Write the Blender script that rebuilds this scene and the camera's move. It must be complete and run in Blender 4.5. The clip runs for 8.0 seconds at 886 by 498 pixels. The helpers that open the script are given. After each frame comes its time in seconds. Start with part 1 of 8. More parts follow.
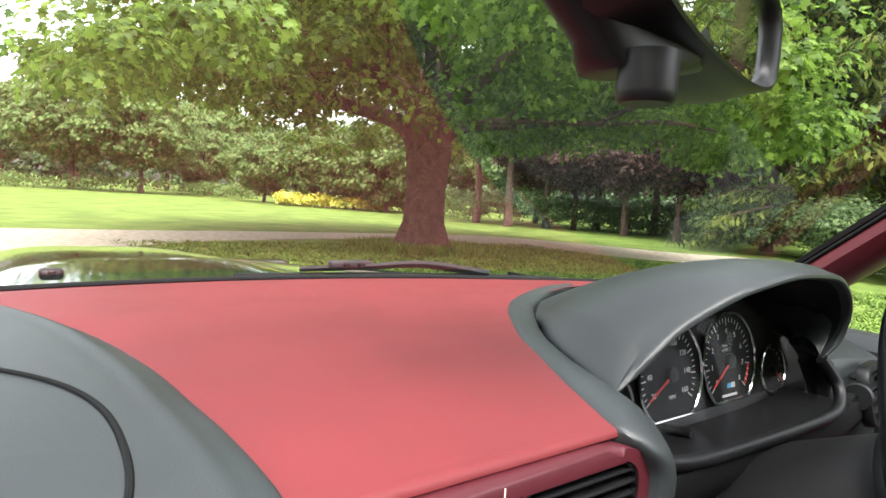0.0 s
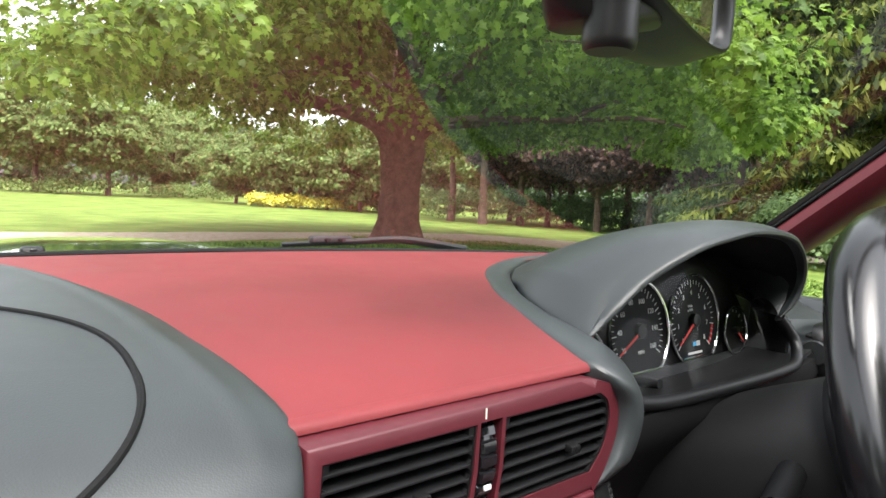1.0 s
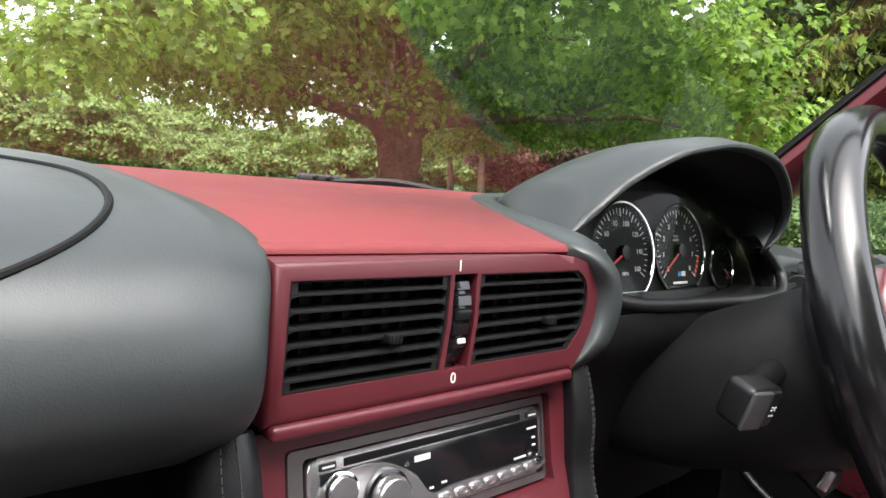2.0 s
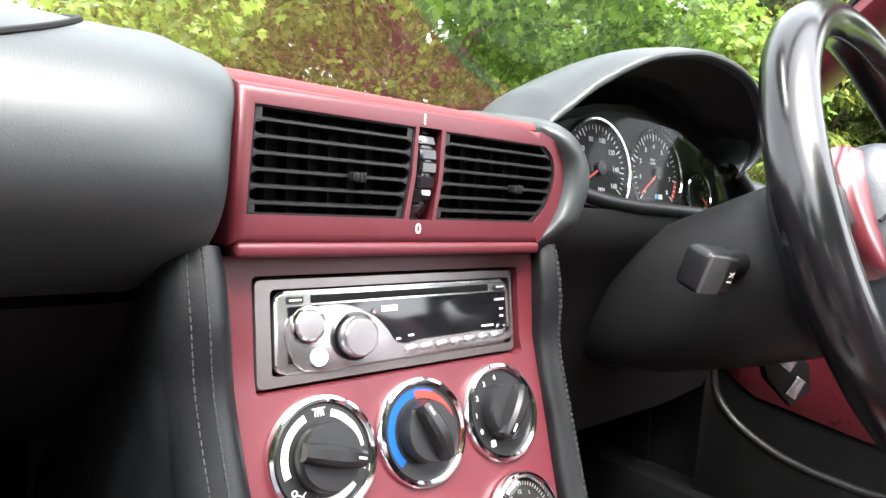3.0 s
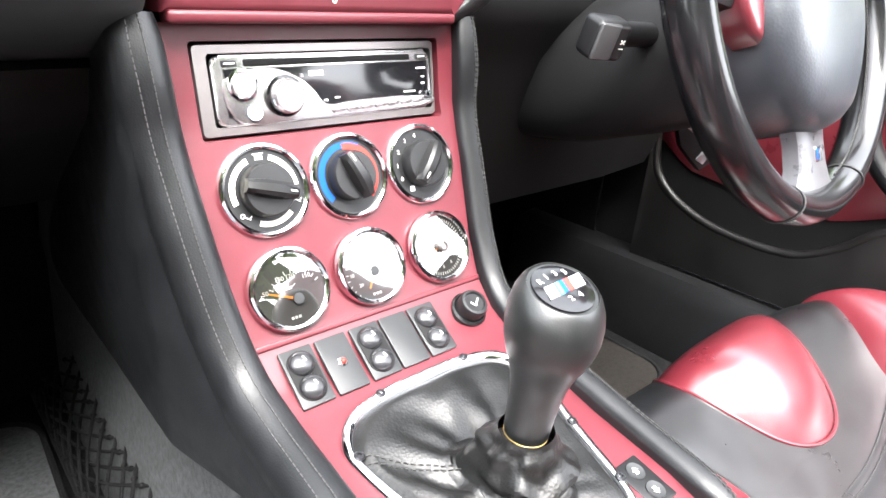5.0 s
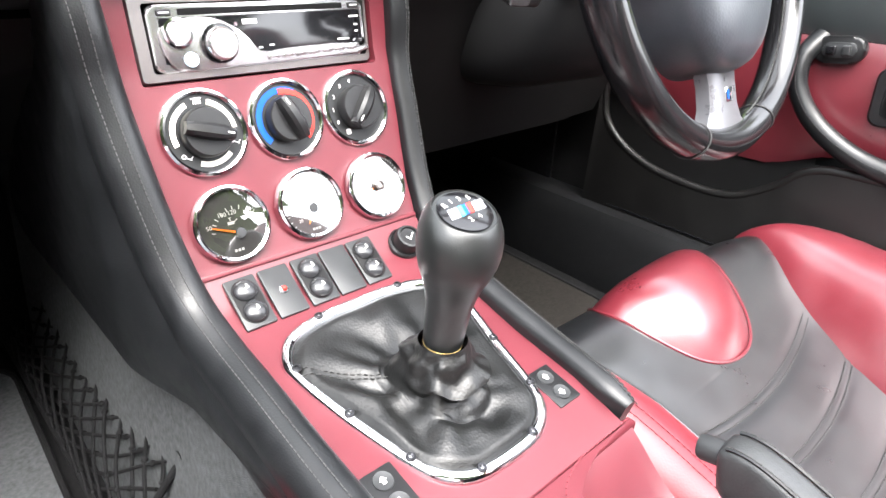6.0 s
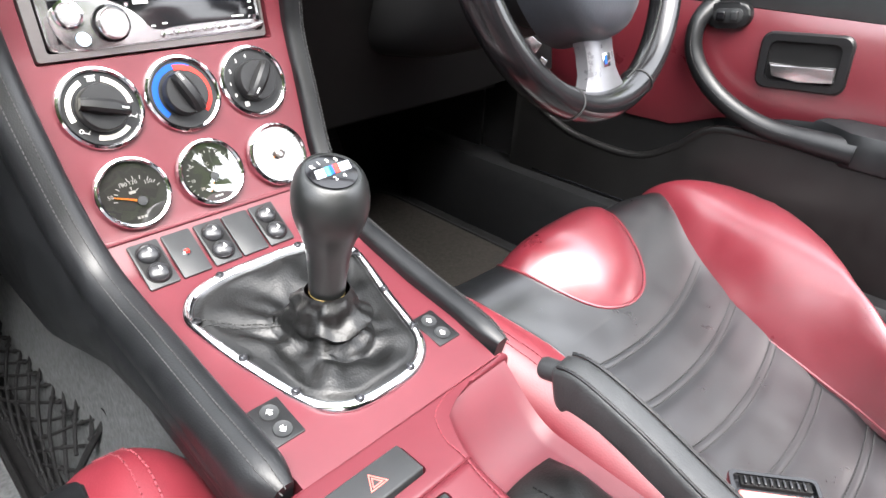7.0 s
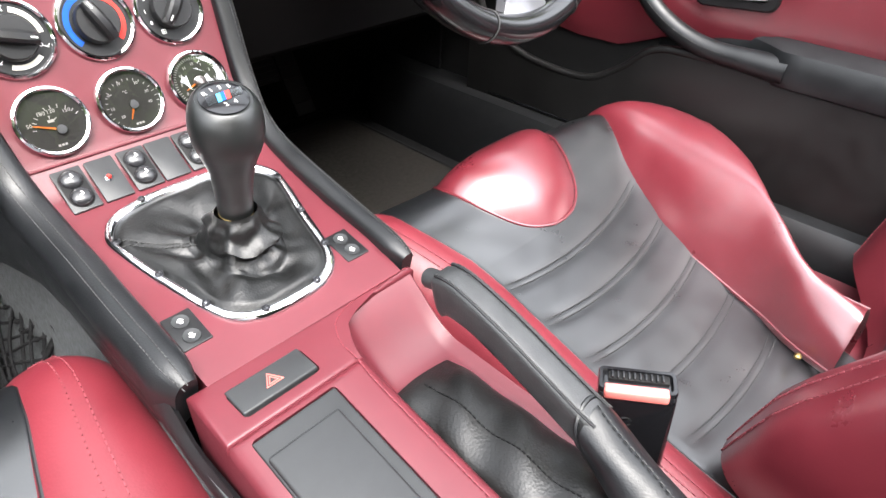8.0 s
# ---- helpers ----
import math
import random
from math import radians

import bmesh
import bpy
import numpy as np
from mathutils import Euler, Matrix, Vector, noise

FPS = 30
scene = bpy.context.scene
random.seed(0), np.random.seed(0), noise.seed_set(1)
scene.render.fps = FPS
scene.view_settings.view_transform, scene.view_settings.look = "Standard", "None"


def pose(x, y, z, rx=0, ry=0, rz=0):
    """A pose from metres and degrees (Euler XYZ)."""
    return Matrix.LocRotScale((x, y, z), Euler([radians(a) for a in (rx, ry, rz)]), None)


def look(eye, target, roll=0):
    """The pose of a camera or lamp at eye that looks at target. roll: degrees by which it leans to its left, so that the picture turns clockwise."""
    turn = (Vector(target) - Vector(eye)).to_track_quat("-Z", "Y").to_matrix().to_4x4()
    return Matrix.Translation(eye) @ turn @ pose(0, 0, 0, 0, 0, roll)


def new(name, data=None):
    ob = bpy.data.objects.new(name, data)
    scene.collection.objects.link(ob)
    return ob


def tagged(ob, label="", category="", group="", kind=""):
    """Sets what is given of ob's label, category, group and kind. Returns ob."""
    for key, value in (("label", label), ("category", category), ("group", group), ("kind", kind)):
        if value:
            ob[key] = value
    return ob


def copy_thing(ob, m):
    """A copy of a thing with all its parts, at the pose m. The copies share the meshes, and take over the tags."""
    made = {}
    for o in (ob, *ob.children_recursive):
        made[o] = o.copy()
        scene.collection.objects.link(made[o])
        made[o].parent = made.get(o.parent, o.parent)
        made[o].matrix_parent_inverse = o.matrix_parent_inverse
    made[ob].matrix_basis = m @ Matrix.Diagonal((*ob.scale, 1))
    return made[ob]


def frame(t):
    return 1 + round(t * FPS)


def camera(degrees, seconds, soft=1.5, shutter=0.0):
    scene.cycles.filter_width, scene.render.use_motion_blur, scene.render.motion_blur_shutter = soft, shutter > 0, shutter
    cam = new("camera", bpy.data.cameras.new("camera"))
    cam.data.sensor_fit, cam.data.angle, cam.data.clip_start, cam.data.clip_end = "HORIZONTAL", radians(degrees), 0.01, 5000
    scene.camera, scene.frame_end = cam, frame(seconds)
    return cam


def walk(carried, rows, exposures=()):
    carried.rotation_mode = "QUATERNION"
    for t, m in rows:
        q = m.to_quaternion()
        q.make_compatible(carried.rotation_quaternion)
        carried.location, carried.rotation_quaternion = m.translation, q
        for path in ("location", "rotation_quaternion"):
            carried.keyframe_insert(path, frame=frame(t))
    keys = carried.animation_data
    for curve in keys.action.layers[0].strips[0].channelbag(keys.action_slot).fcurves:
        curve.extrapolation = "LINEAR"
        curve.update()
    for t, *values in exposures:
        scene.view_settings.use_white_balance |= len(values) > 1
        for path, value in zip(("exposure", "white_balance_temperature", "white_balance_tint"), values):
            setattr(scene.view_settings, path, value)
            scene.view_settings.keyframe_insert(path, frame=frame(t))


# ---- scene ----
cam = camera(71.99, 8.0)
PATH = [
    (0.0, pose(-0.2153, -0.2176, 0.9525, 85.21, -3.69, -36.79)),
    (0.5, pose(-0.2388, -0.2301, 0.9535, 84.97, -3.16, -38.38)),
    (1.0, pose(-0.2343, -0.2383, 0.9208, 85.30, -3.02, -39.20)),
    (1.5, pose(-0.2310, -0.2494, 0.8810, 86.13, -2.94, -39.51)),
    (1.7, pose(-0.2288, -0.2506, 0.8635, 85.95, -3.37, -39.44)),
    (3.0, pose(-0.2192, -0.2844, 0.7581, 85.08, -3.47, -39.66)),
    (3.5, pose(-0.2216, -0.3023, 0.7373, 82.10, -3.57, -39.78)),
    (4.0, pose(-0.2293, -0.3284, 0.7384, 75.73, -3.43, -39.66)),
    (4.5, pose(-0.2269, -0.3520, 0.7482, 70.17, -3.16, -39.60)),
    (5.8, pose(-0.2274, -0.4277, 0.7537, 63.02, -2.63, -41.54)),
    (6.0, pose(-0.2278, -0.4383, 0.7550, 62.53, -2.64, -42.16)),
    (6.5, pose(-0.2222, -0.4720, 0.7605, 61.55, -2.40, -43.83)),
    (7.0, pose(-0.2141, -0.5161, 0.7681, 60.18, -2.11, -45.79)),
    (7.5, pose(-0.2016, -0.5590, 0.7738, 57.41, -1.79, -46.44)),
    (8.0, pose(-0.1838, -0.5920, 0.7822, 53.41, -1.44, -46.40)),
]
walk(cam, PATH, exposures=[(0.0, 1.66), (1.7, 1.62), (2.8, 2.6), (3.5, 3.16), (4.7, 3.40), (6.5, 2.94), (8.0, 2.72)])

# ---- world, sun ----
world = bpy.data.worlds.new("overcast_sky")
scene.world = world
world.use_nodes = True
wn, wl = world.node_tree.nodes, world.node_tree.links
wn.clear()
w_out = wn.new("ShaderNodeOutputWorld")
w_bg = wn.new("ShaderNodeBackground")
w_sky = wn.new("ShaderNodeTexSky")
w_sky.sky_type = "NISHITA"
w_sky.sun_disc = False
w_sky.sun_elevation = radians(55)
w_sky.sun_rotation = radians(200)
w_sky.dust_density = 4.0
w_hs = wn.new("ShaderNodeHueSaturation")
w_hs.inputs["Saturation"].default_value = 0.22
w_hs.inputs["Value"].default_value = 1.0
w_bg.inputs["Strength"].default_value = 0.15
wl.new(w_sky.outputs[0], w_hs.inputs["Color"])
# an overcast sky is brighter overhead than at the horizon
w_tc = wn.new("ShaderNodeTexCoord")
w_sep = wn.new("ShaderNodeSeparateXYZ")
w_map = wn.new("ShaderNodeMapRange")
w_map.inputs["From Min"].default_value = 0.0
w_map.inputs["From Max"].default_value = 1.0
w_map.inputs["To Min"].default_value = 2.0
w_map.inputs["To Max"].default_value = 2.2
w_mul = wn.new("ShaderNodeVectorMath")
w_mul.operation = "SCALE"
wl.new(w_tc.outputs["Generated"], w_sep.inputs[0])
wl.new(w_sep.outputs["Z"], w_map.inputs["Value"])
wl.new(w_hs.outputs[0], w_mul.inputs[0])
wl.new(w_map.outputs[0], w_mul.inputs["Scale"])
wl.new(w_mul.outputs[0], w_bg.inputs["Color"])
wl.new(w_bg.outputs[0], w_out.inputs["Surface"])

sun = new("sun", bpy.data.lights.new("sun", "SUN"))
sun.data.energy = 1.2
sun.data.angle = radians(55)
sun.data.color = (1.0, 0.96, 0.9)
sun.matrix_world = look((-3, -8, 12), (0, 0, 0))


# ---- materials ----
def material(name, base, rough=0.5, metal=0.0, vary=0.0, vscale=8.0, bump=0.0, bscale=200.0, second=None,
             coat=0.0, spec=0.5, rvary=0.0, island=False, kind="noise", bdist=0.002,
             coat_rough=0.05, coat_ior=1.5):
    """A principled material with colour variation at two scales and fine relief."""
    m = bpy.data.materials.new(name)
    m.use_nodes = True
    n, l = m.node_tree.nodes, m.node_tree.links
    b = n["Principled BSDF"]
    b.inputs["Base Color"].default_value = (*base, 1)
    b.inputs["Roughness"].default_value = rough
    b.inputs["Metallic"].default_value = metal
    b.inputs["Specular IOR Level"].default_value = spec
    b.inputs["Coat Weight"].default_value = coat
    b.inputs["Coat Roughness"].default_value = coat_rough
    b.inputs["Coat IOR"].default_value = coat_ior
    tc = n.new("ShaderNodeTexCoord")
    if vary or second:
        t1 = n.new("ShaderNodeTexNoise")
        t1.inputs["Scale"].default_value = vscale
        t1.inputs["Detail"].default_value = 6
        t1.inputs["Roughness"].default_value = 0.65
        l.new(tc.outputs["Object"], t1.inputs["Vector"])
        ramp = n.new("ShaderNodeValToRGB")
        lo = tuple(c * (1 - vary) for c in base)
        hi = second if second else tuple(min(1, c * (1 + vary)) for c in base)
        ramp.color_ramp.elements[0].color = (*lo, 1)
        ramp.color_ramp.elements[1].color = (*hi, 1)
        ramp.color_ramp.elements[0].position = 0.3
        ramp.color_ramp.elements[1].position = 0.7
        if island:
            geo = n.new("ShaderNodeNewGeometry")
            mix = n.new("ShaderNodeMath")
            mix.operation = "ADD"
            half = n.new("ShaderNodeMath")
            half.operation = "MULTIPLY_ADD"
            half.inputs[1].default_value = 0.7
            half.inputs[2].default_value = -0.35
            l.new(geo.outputs["Random Per Island"], half.inputs[0])
            l.new(half.outputs[0], mix.inputs[0])
            l.new(t1.outputs["Fac"], mix.inputs[1])
            l.new(mix.outputs[0], ramp.inputs["Fac"])
        else:
            l.new(t1.outputs["Fac"], ramp.inputs["Fac"])
        l.new(ramp.outputs["Color"], b.inputs["Base Color"])
        if rvary:
            mr = n.new("ShaderNodeMapRange")
            mr.inputs["From Min"].default_value = 0.3
            mr.inputs["From Max"].default_value = 0.7
            mr.inputs["To Min"].default_value = rough - rvary
            mr.inputs["To Max"].default_value = rough + rvary
            l.new(t1.outputs["Fac"], mr.inputs["Value"])
            l.new(mr.outputs["Result"], b.inputs["Roughness"])
    if bump:
        if kind == "leather":
            t2 = n.new("ShaderNodeTexVoronoi")
            t2.feature = "F1"
            out = t2.outputs["Distance"]
        else:
            t2 = n.new("ShaderNodeTexNoise")
            t2.inputs["Detail"].default_value = 4
            out = t2.outputs["Fac"]
        t2.inputs["Scale"].default_value = bscale
        l.new(tc.outputs["Object"], t2.inputs["Vector"])
        bp = n.new("ShaderNodeBump")
        bp.inputs["Strength"].default_value = bump
        bp.inputs["Distance"].default_value = bdist * (0.4 if kind == "leather" else 1.0)
        l.new(out, bp.inputs["Height"])
        l.new(bp.outputs["Normal"], b.inputs["Normal"])
    return m


M = {}
M["red_soft"] = material("red_dash_leather", (0.160, 0.0215, 0.0245), 0.52, spec=0.35, vary=0.1, vscale=14, bump=0.25, bscale=900, kind="leather", rvary=0.06, bdist=0.0006)
M["red_trim"] = material("red_painted_trim", (0.078, 0.0118, 0.0172), 0.42, spec=0.38, vary=0.07, vscale=30, bump=0.12, bscale=1400, bdist=0.0004, rvary=0.05)
M["red_seat"] = material("red_seat_leather", (0.100, 0.0112, 0.0172), 0.34, vary=0.10, vscale=22, bump=0.16, bscale=520, kind="leather", spec=0.55, coat=0.7, coat_rough=0.27, coat_ior=1.75, rvary=0.08, bdist=0.0006)
M["black_seat"] = material("black_seat_leather", (0.0055, 0.006, 0.0068), 0.34, spec=0.6, coat=1.0, coat_rough=0.27, coat_ior=1.58, rvary=0.08, vary=0.25, vscale=30, bump=0.16, bscale=520, kind="leather", bdist=0.0006)
M["black_leather"] = material("black_trim_leather", (0.0064, 0.0070, 0.0078), 0.38, spec=0.34, vary=0.25, vscale=40, bump=0.22, bscale=800, kind="leather", rvary=0.08, bdist=0.0008)
M["grip_leather"] = material("worn_grip_leather", (0.021, 0.022, 0.0228), 0.40, spec=0.42, vary=0.25, vscale=60, bump=0.3, bscale=620, kind="leather", rvary=0.08, bdist=0.0008)
M["grey_soft"] = material("dark_grey_soft_plastic", (0.0240, 0.0292, 0.0300), 0.48, spec=0.42, coat=0.25, coat_rough=0.36, coat_ior=1.5, vary=0.15, vscale=20, bump=0.3, bscale=1100, kind="leather", rvary=0.06, bdist=0.0006)
M["black_plastic"] = material("black_plastic", (0.0068, 0.0070, 0.0076), 0.40, spec=0.35, vary=0.2, vscale=50, bump=0.12, bscale=1500, bdist=0.0003)
M["black_matt"] = material("matt_black_plastic", (0.0044, 0.0044, 0.0046), 0.7, spec=0.2, vary=0.2, vscale=30, bump=0.2, bscale=900, bdist=0.0005)
M["black_lining"] = material("black_flocked_lining", (0.014, 0.014, 0.0145), 0.8, spec=0.2, vary=0.15, vscale=40, bump=0.2, bscale=900, bdist=0.0005)
M["column_black"] = material("grained_black_plastic", (0.0072, 0.0072, 0.0076), 0.6, spec=0.28, vary=0.15, vscale=40, bump=0.25, bscale=900, bdist=0.0005)
M["black_gloss"] = material("gloss_black", (0.006, 0.006, 0.007), 0.12, vary=0.1, vscale=60)
M["switch"] = material("dark_grey_switch_plastic", (0.019, 0.020, 0.021), 0.45, spec=0.35, vary=0.1, vscale=80, bump=0.15, bscale=2500, bdist=0.0003)
M["rocker"] = material("satin_grey_button", (0.016, 0.0165, 0.018), 0.26, spec=0.5, vary=0.1, vscale=80)
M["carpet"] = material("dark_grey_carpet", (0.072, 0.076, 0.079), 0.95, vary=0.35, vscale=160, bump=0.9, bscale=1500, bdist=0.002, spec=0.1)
M["door_vinyl"] = material("black_door_vinyl", (0.0042, 0.0040, 0.0040), 0.46, spec=0.36, vary=0.25, vscale=40, bump=0.2, bscale=700, kind="leather", rvary=0.06, bdist=0.0006)
# driver's mat only: brownish, darkened by the footwell shade put into it
M["mat"] = material("shaded_brown_floor_mat", (0.020, 0.018, 0.016), 0.95, vary=0.35, vscale=120, bump=0.9, bscale=1300, bdist=0.002, spec=0.1)
M["red_edge"] = material("red_seat_side_leather", (0.105, 0.0118, 0.0178), 0.44, vary=0.12, vscale=22, spec=0.36, rvary=0.05, bump=0.2, bscale=480, kind="leather", bdist=0.0008)
# carpet of footwells and driver's side, with their shade put into the colour
M["carpet_shaded"] = material("shaded_carpet", (0.010, 0.010, 0.0105), 0.95, vary=0.35, vscale=160, bump=0.9, bscale=1500, bdist=0.002, spec=0.05)
M["chrome"] = material("chrome", (0.80, 0.81, 0.83), 0.10, metal=1.0, vary=0.03, vscale=90)
M["satin"] = material("satin_silver", (0.46, 0.455, 0.46), 0.24, metal=0.9, vary=0.08, vscale=90)
M["gunmetal"] = material("dark_silver_trim", (0.21, 0.195, 0.19), 0.34, metal=0.85, vary=0.06, vscale=90)
M["brass"] = material("old_brass", (0.34, 0.24, 0.09), 0.35, metal=1.0, vary=0.1, vscale=200)
M["white_mark"] = material("white_print", (0.62, 0.62, 0.60), 0.5, vary=0.03, vscale=200)
M["cream_mark"] = material("cream_print", (0.72, 0.70, 0.60), 0.5, vary=0.03, vscale=200)
M["blue_mark"] = material("blue_print", (0.003, 0.055, 0.27), 0.55, spec=0.2, vary=0.05, vscale=200)
M["red_mark"] = material("red_print", (0.56, 0.032, 0.024), 0.55, spec=0.2, vary=0.05, vscale=200)
M["sky_mark"] = material("light_blue_print", (0.05, 0.42, 0.75), 0.4, vary=0.05, vscale=200)
M["orange"] = material("orange_needle", (0.85, 0.22, 0.02), 0.4, vary=0.05, vscale=200)
M["needle_red"] = material("red_needle", (0.75, 0.05, 0.04), 0.4, vary=0.05, vscale=200)
M["dial"] = material("dial_black", (0.005, 0.005, 0.0055), 0.6, spec=0.2, vary=0.1, vscale=150)
M["thread"] = material("grey_thread", (0.023, 0.023, 0.023), 0.8, vary=0.2, vscale=400)
M["thread_red"] = material("red_thread", (0.13, 0.018, 0.026), 0.8, vary=0.2, vscale=400)
M["cord"] = material("black_cord", (0.0060, 0.0060, 0.0066), 0.75, spec=0.15, vary=0.3, vscale=500, bump=0.8, bscale=900)
M["paint"] = material("dark_car_paint", (0.02, 0.022, 0.016), 0.12, vary=0.05, vscale=20, coat=1.0)
M["rubber"] = material("black_rubber", (0.006, 0.006, 0.006), 0.65, spec=0.25, vary=0.2, vscale=90, bump=0.2, bscale=600)
M["bark"] = material("bark", (0.10, 0.062, 0.045), 0.9, vary=0.45, vscale=6, bump=1.0, bscale=14, bdist=0.06)
M["leaf"] = material("maple_leaf", (0.125, 0.225, 0.036), 0.5, vary=0.36, vscale=0.5, second=(0.22, 0.34, 0.06), island=True, spec=0.35)
M["leaf_far"] = material("tree_leaf", (0.145, 0.22, 0.070), 0.6, vary=0.22, vscale=0.3, second=(0.22, 0.30, 0.10), island=True, spec=0.3)
M["leaf_dark"] = material("dark_tree_leaf", (0.09, 0.15, 0.06), 0.6, vary=0.28, vscale=0.3, second=(0.15, 0.22, 0.085), island=True, spec=0.3)
M["leaf_copper"] = material("copper_leaf", (0.10, 0.055, 0.05), 0.6, vary=0.4, vscale=0.4, second=(0.22, 0.12, 0.10), island=True, spec=0.3)
M["leaf_conifer"] = material("conifer_needles", (0.085, 0.14, 0.035), 0.6, vary=0.45, vscale=0.4, second=(0.26, 0.30, 0.06), island=True, spec=0.3)
M["leaf_yellow"] = material("yellow_blossom", (0.62, 0.52, 0.03), 0.6, vary=0.3, vscale=0.6, second=(0.70, 0.66, 0.12), island=True, spec=0.3)


def translucent(m, share=0.55):
    """Lets light through thin leaves, in the leaf's own colour."""
    n, l = m.node_tree.nodes, m.node_tree.links
    b = n["Principled BSDF"]
    col = b.inputs["Base Color"].links[0].from_socket
    tr = n.new("ShaderNodeBsdfTranslucent")
    mix = n.new("ShaderNodeMixShader")
    mix.inputs["Fac"].default_value = share
    l.new(col, tr.inputs["Color"])
    l.new(b.outputs[0], mix.inputs[1])
    l.new(tr.outputs[0], mix.inputs[2])
    l.new(mix.outputs[0], n["Material Output"].inputs["Surface"])


for leaf_name in ("leaf", "leaf_far", "leaf_dark", "leaf_copper", "leaf_conifer"):
    translucent(M[leaf_name])
M["grass"] = material("mown_grass", (0.115, 0.190, 0.035), 0.9, vary=0.35, vscale=0.9, second=(0.20, 0.27, 0.06), bump=0.8, bscale=60, bdist=0.03, spec=0.15)
M["blade"] = material("grass_blades", (0.09, 0.17, 0.03), 0.8, vary=0.4, vscale=1.0, second=(0.20, 0.29, 0.06), island=True, spec=0.2)
M["gravel"] = material("pale_gravel", (0.36, 0.30, 0.23), 0.95, vary=0.3, vscale=9, second=(0.52, 0.45, 0.36), bump=0.9, bscale=55, bdist=0.02, spec=0.2)


def glass_material(name, tint=(1, 1, 1), rough=0.0, ior=1.5):
    m = bpy.data.materials.new(name)
    m.use_nodes = True
    n, l = m.node_tree.nodes, m.node_tree.links
    n.clear()
    out = n.new("ShaderNodeOutputMaterial")
    tr = n.new("ShaderNodeBsdfTransparent")
    tr.inputs["Color"].default_value = (*tint, 1)
    gl = n.new("ShaderNodeBsdfGlossy")
    gl.inputs["Roughness"].default_value = rough
    fr = n.new("ShaderNodeFresnel")
    fr.inputs["IOR"].default_value = ior
    mix = n.new("ShaderNodeMixShader")
    l.new(fr.outputs[0], mix.inputs["Fac"])
    l.new(tr.outputs[0], mix.inputs[1])
    l.new(gl.outputs[0], mix.inputs[2])
    l.new(mix.outputs[0], out.inputs["Surface"])
    return m


M["glass"] = glass_material("windscreen_glass", (0.95, 0.97, 0.95), 0.0, 2.05)
M["lens"] = glass_material("gauge_lens", (0.95, 0.95, 0.95), 0.0, 2.3)
M["lens_clear"] = glass_material("cluster_lens", (0.97, 0.97, 0.97), 0.0, 1.14)
M["mirror"] = material("mirror_glass", (0.85, 0.87, 0.88), 0.01, metal=1.0)


# ---- mesh builders ----
def mesh_of(bm, mat, smooth=True, name="mesh"):
    bmesh.ops.recalc_face_normals(bm, faces=bm.faces)
    me = bpy.data.meshes.new(name)
    if smooth:
        for f in bm.faces:
            f.smooth = True
        for e in bm.edges:
            if len(e.link_faces) == 2 and e.calc_face_angle(0) > radians(38):
                e.smooth = False
    bm.to_mesh(me)
    bm.free()
    me.materials.append(mat)
    return me


def part(name, bm, mat, parent=None, label="", smooth=True):
    ob = new(name, mesh_of(bm, mat, smooth, name))
    if parent is not None:
        ob.parent = parent
    if label:
        ob["label"] = label
    return ob


def thing(name, label, category, at=(0, 0, 0), group="", kind=""):
    ob = new(name)
    ob.location = at
    ob.empty_display_size = 0.05
    return tagged(ob, label, category, group, kind)


def under(parent, *obs):
    """Keeps parts where they are, under a thing that has a place of its own."""
    for o in obs:
        o.parent = parent
        o.matrix_parent_inverse = Matrix.Translation(parent.location).inverted()


def axes(p, x, z):
    """A pose at p with its x and z axes given."""
    z = Vector(z).normalized()
    x = Vector(x)
    x = (x - z * x.dot(z)).normalized()
    y = z.cross(x)
    m = Matrix((x, y, z)).transposed().to_4x4()
    m.translation = Vector(p)
    return m


def join_bm(*bms):
    out = bmesh.new()
    for b in bms:
        me = bpy.data.meshes.new("tmp")
        b.to_mesh(me)
        b.free()
        out.from_mesh(me)
        bpy.data.meshes.remove(me)
    return out


def rbox(sx, sy, sz, r=0.003, m=None, seg=3):
    bm = bmesh.new()
    bmesh.ops.create_cube(bm, size=1.0)
    bmesh.ops.scale(bm, vec=(sx, sy, sz), verts=bm.verts)
    r = min(r, 0.49 * min(sx, sy, sz))
    if r > 0:
        bmesh.ops.bevel(bm, geom=list(bm.edges), offset=r, segments=seg, profile=0.5, affect="EDGES")
    if m is not None:
        bm.transform(m)
    return bm


def loft(sections, ring=True, cap=True):
    """A skin over sections of equally many points; ring: each section is closed."""
    bm = bmesh.new()
    rows = [[bm.verts.new(p) for p in s] for s in sections]
    n = len(rows[0])
    for a, b in zip(rows, rows[1:]):
        for i in range(n if ring else n - 1):
            j = (i + 1) % n
            try:
                bm.faces.new((a[i], a[j], b[j], b[i]))
            except ValueError:
                pass
    if cap and ring:
        bm.faces.new(rows[0][::-1])
        bm.faces.new(rows[-1])
    return bm


def sheet(fn, nu, nv, thick=0.0):
    """A curved sheet fn(u, v), u and v from 0 to 1, with a thickness."""
    bm = loft([[fn(i / nu, j / nv) for j in range(nv + 1)] for i in range(nu + 1)], ring=False)
    if thick:
        bmesh.ops.recalc_face_normals(bm, faces=bm.faces)
        bmesh.ops.solidify(bm, geom=list(bm.faces), thickness=thick)
    return bm


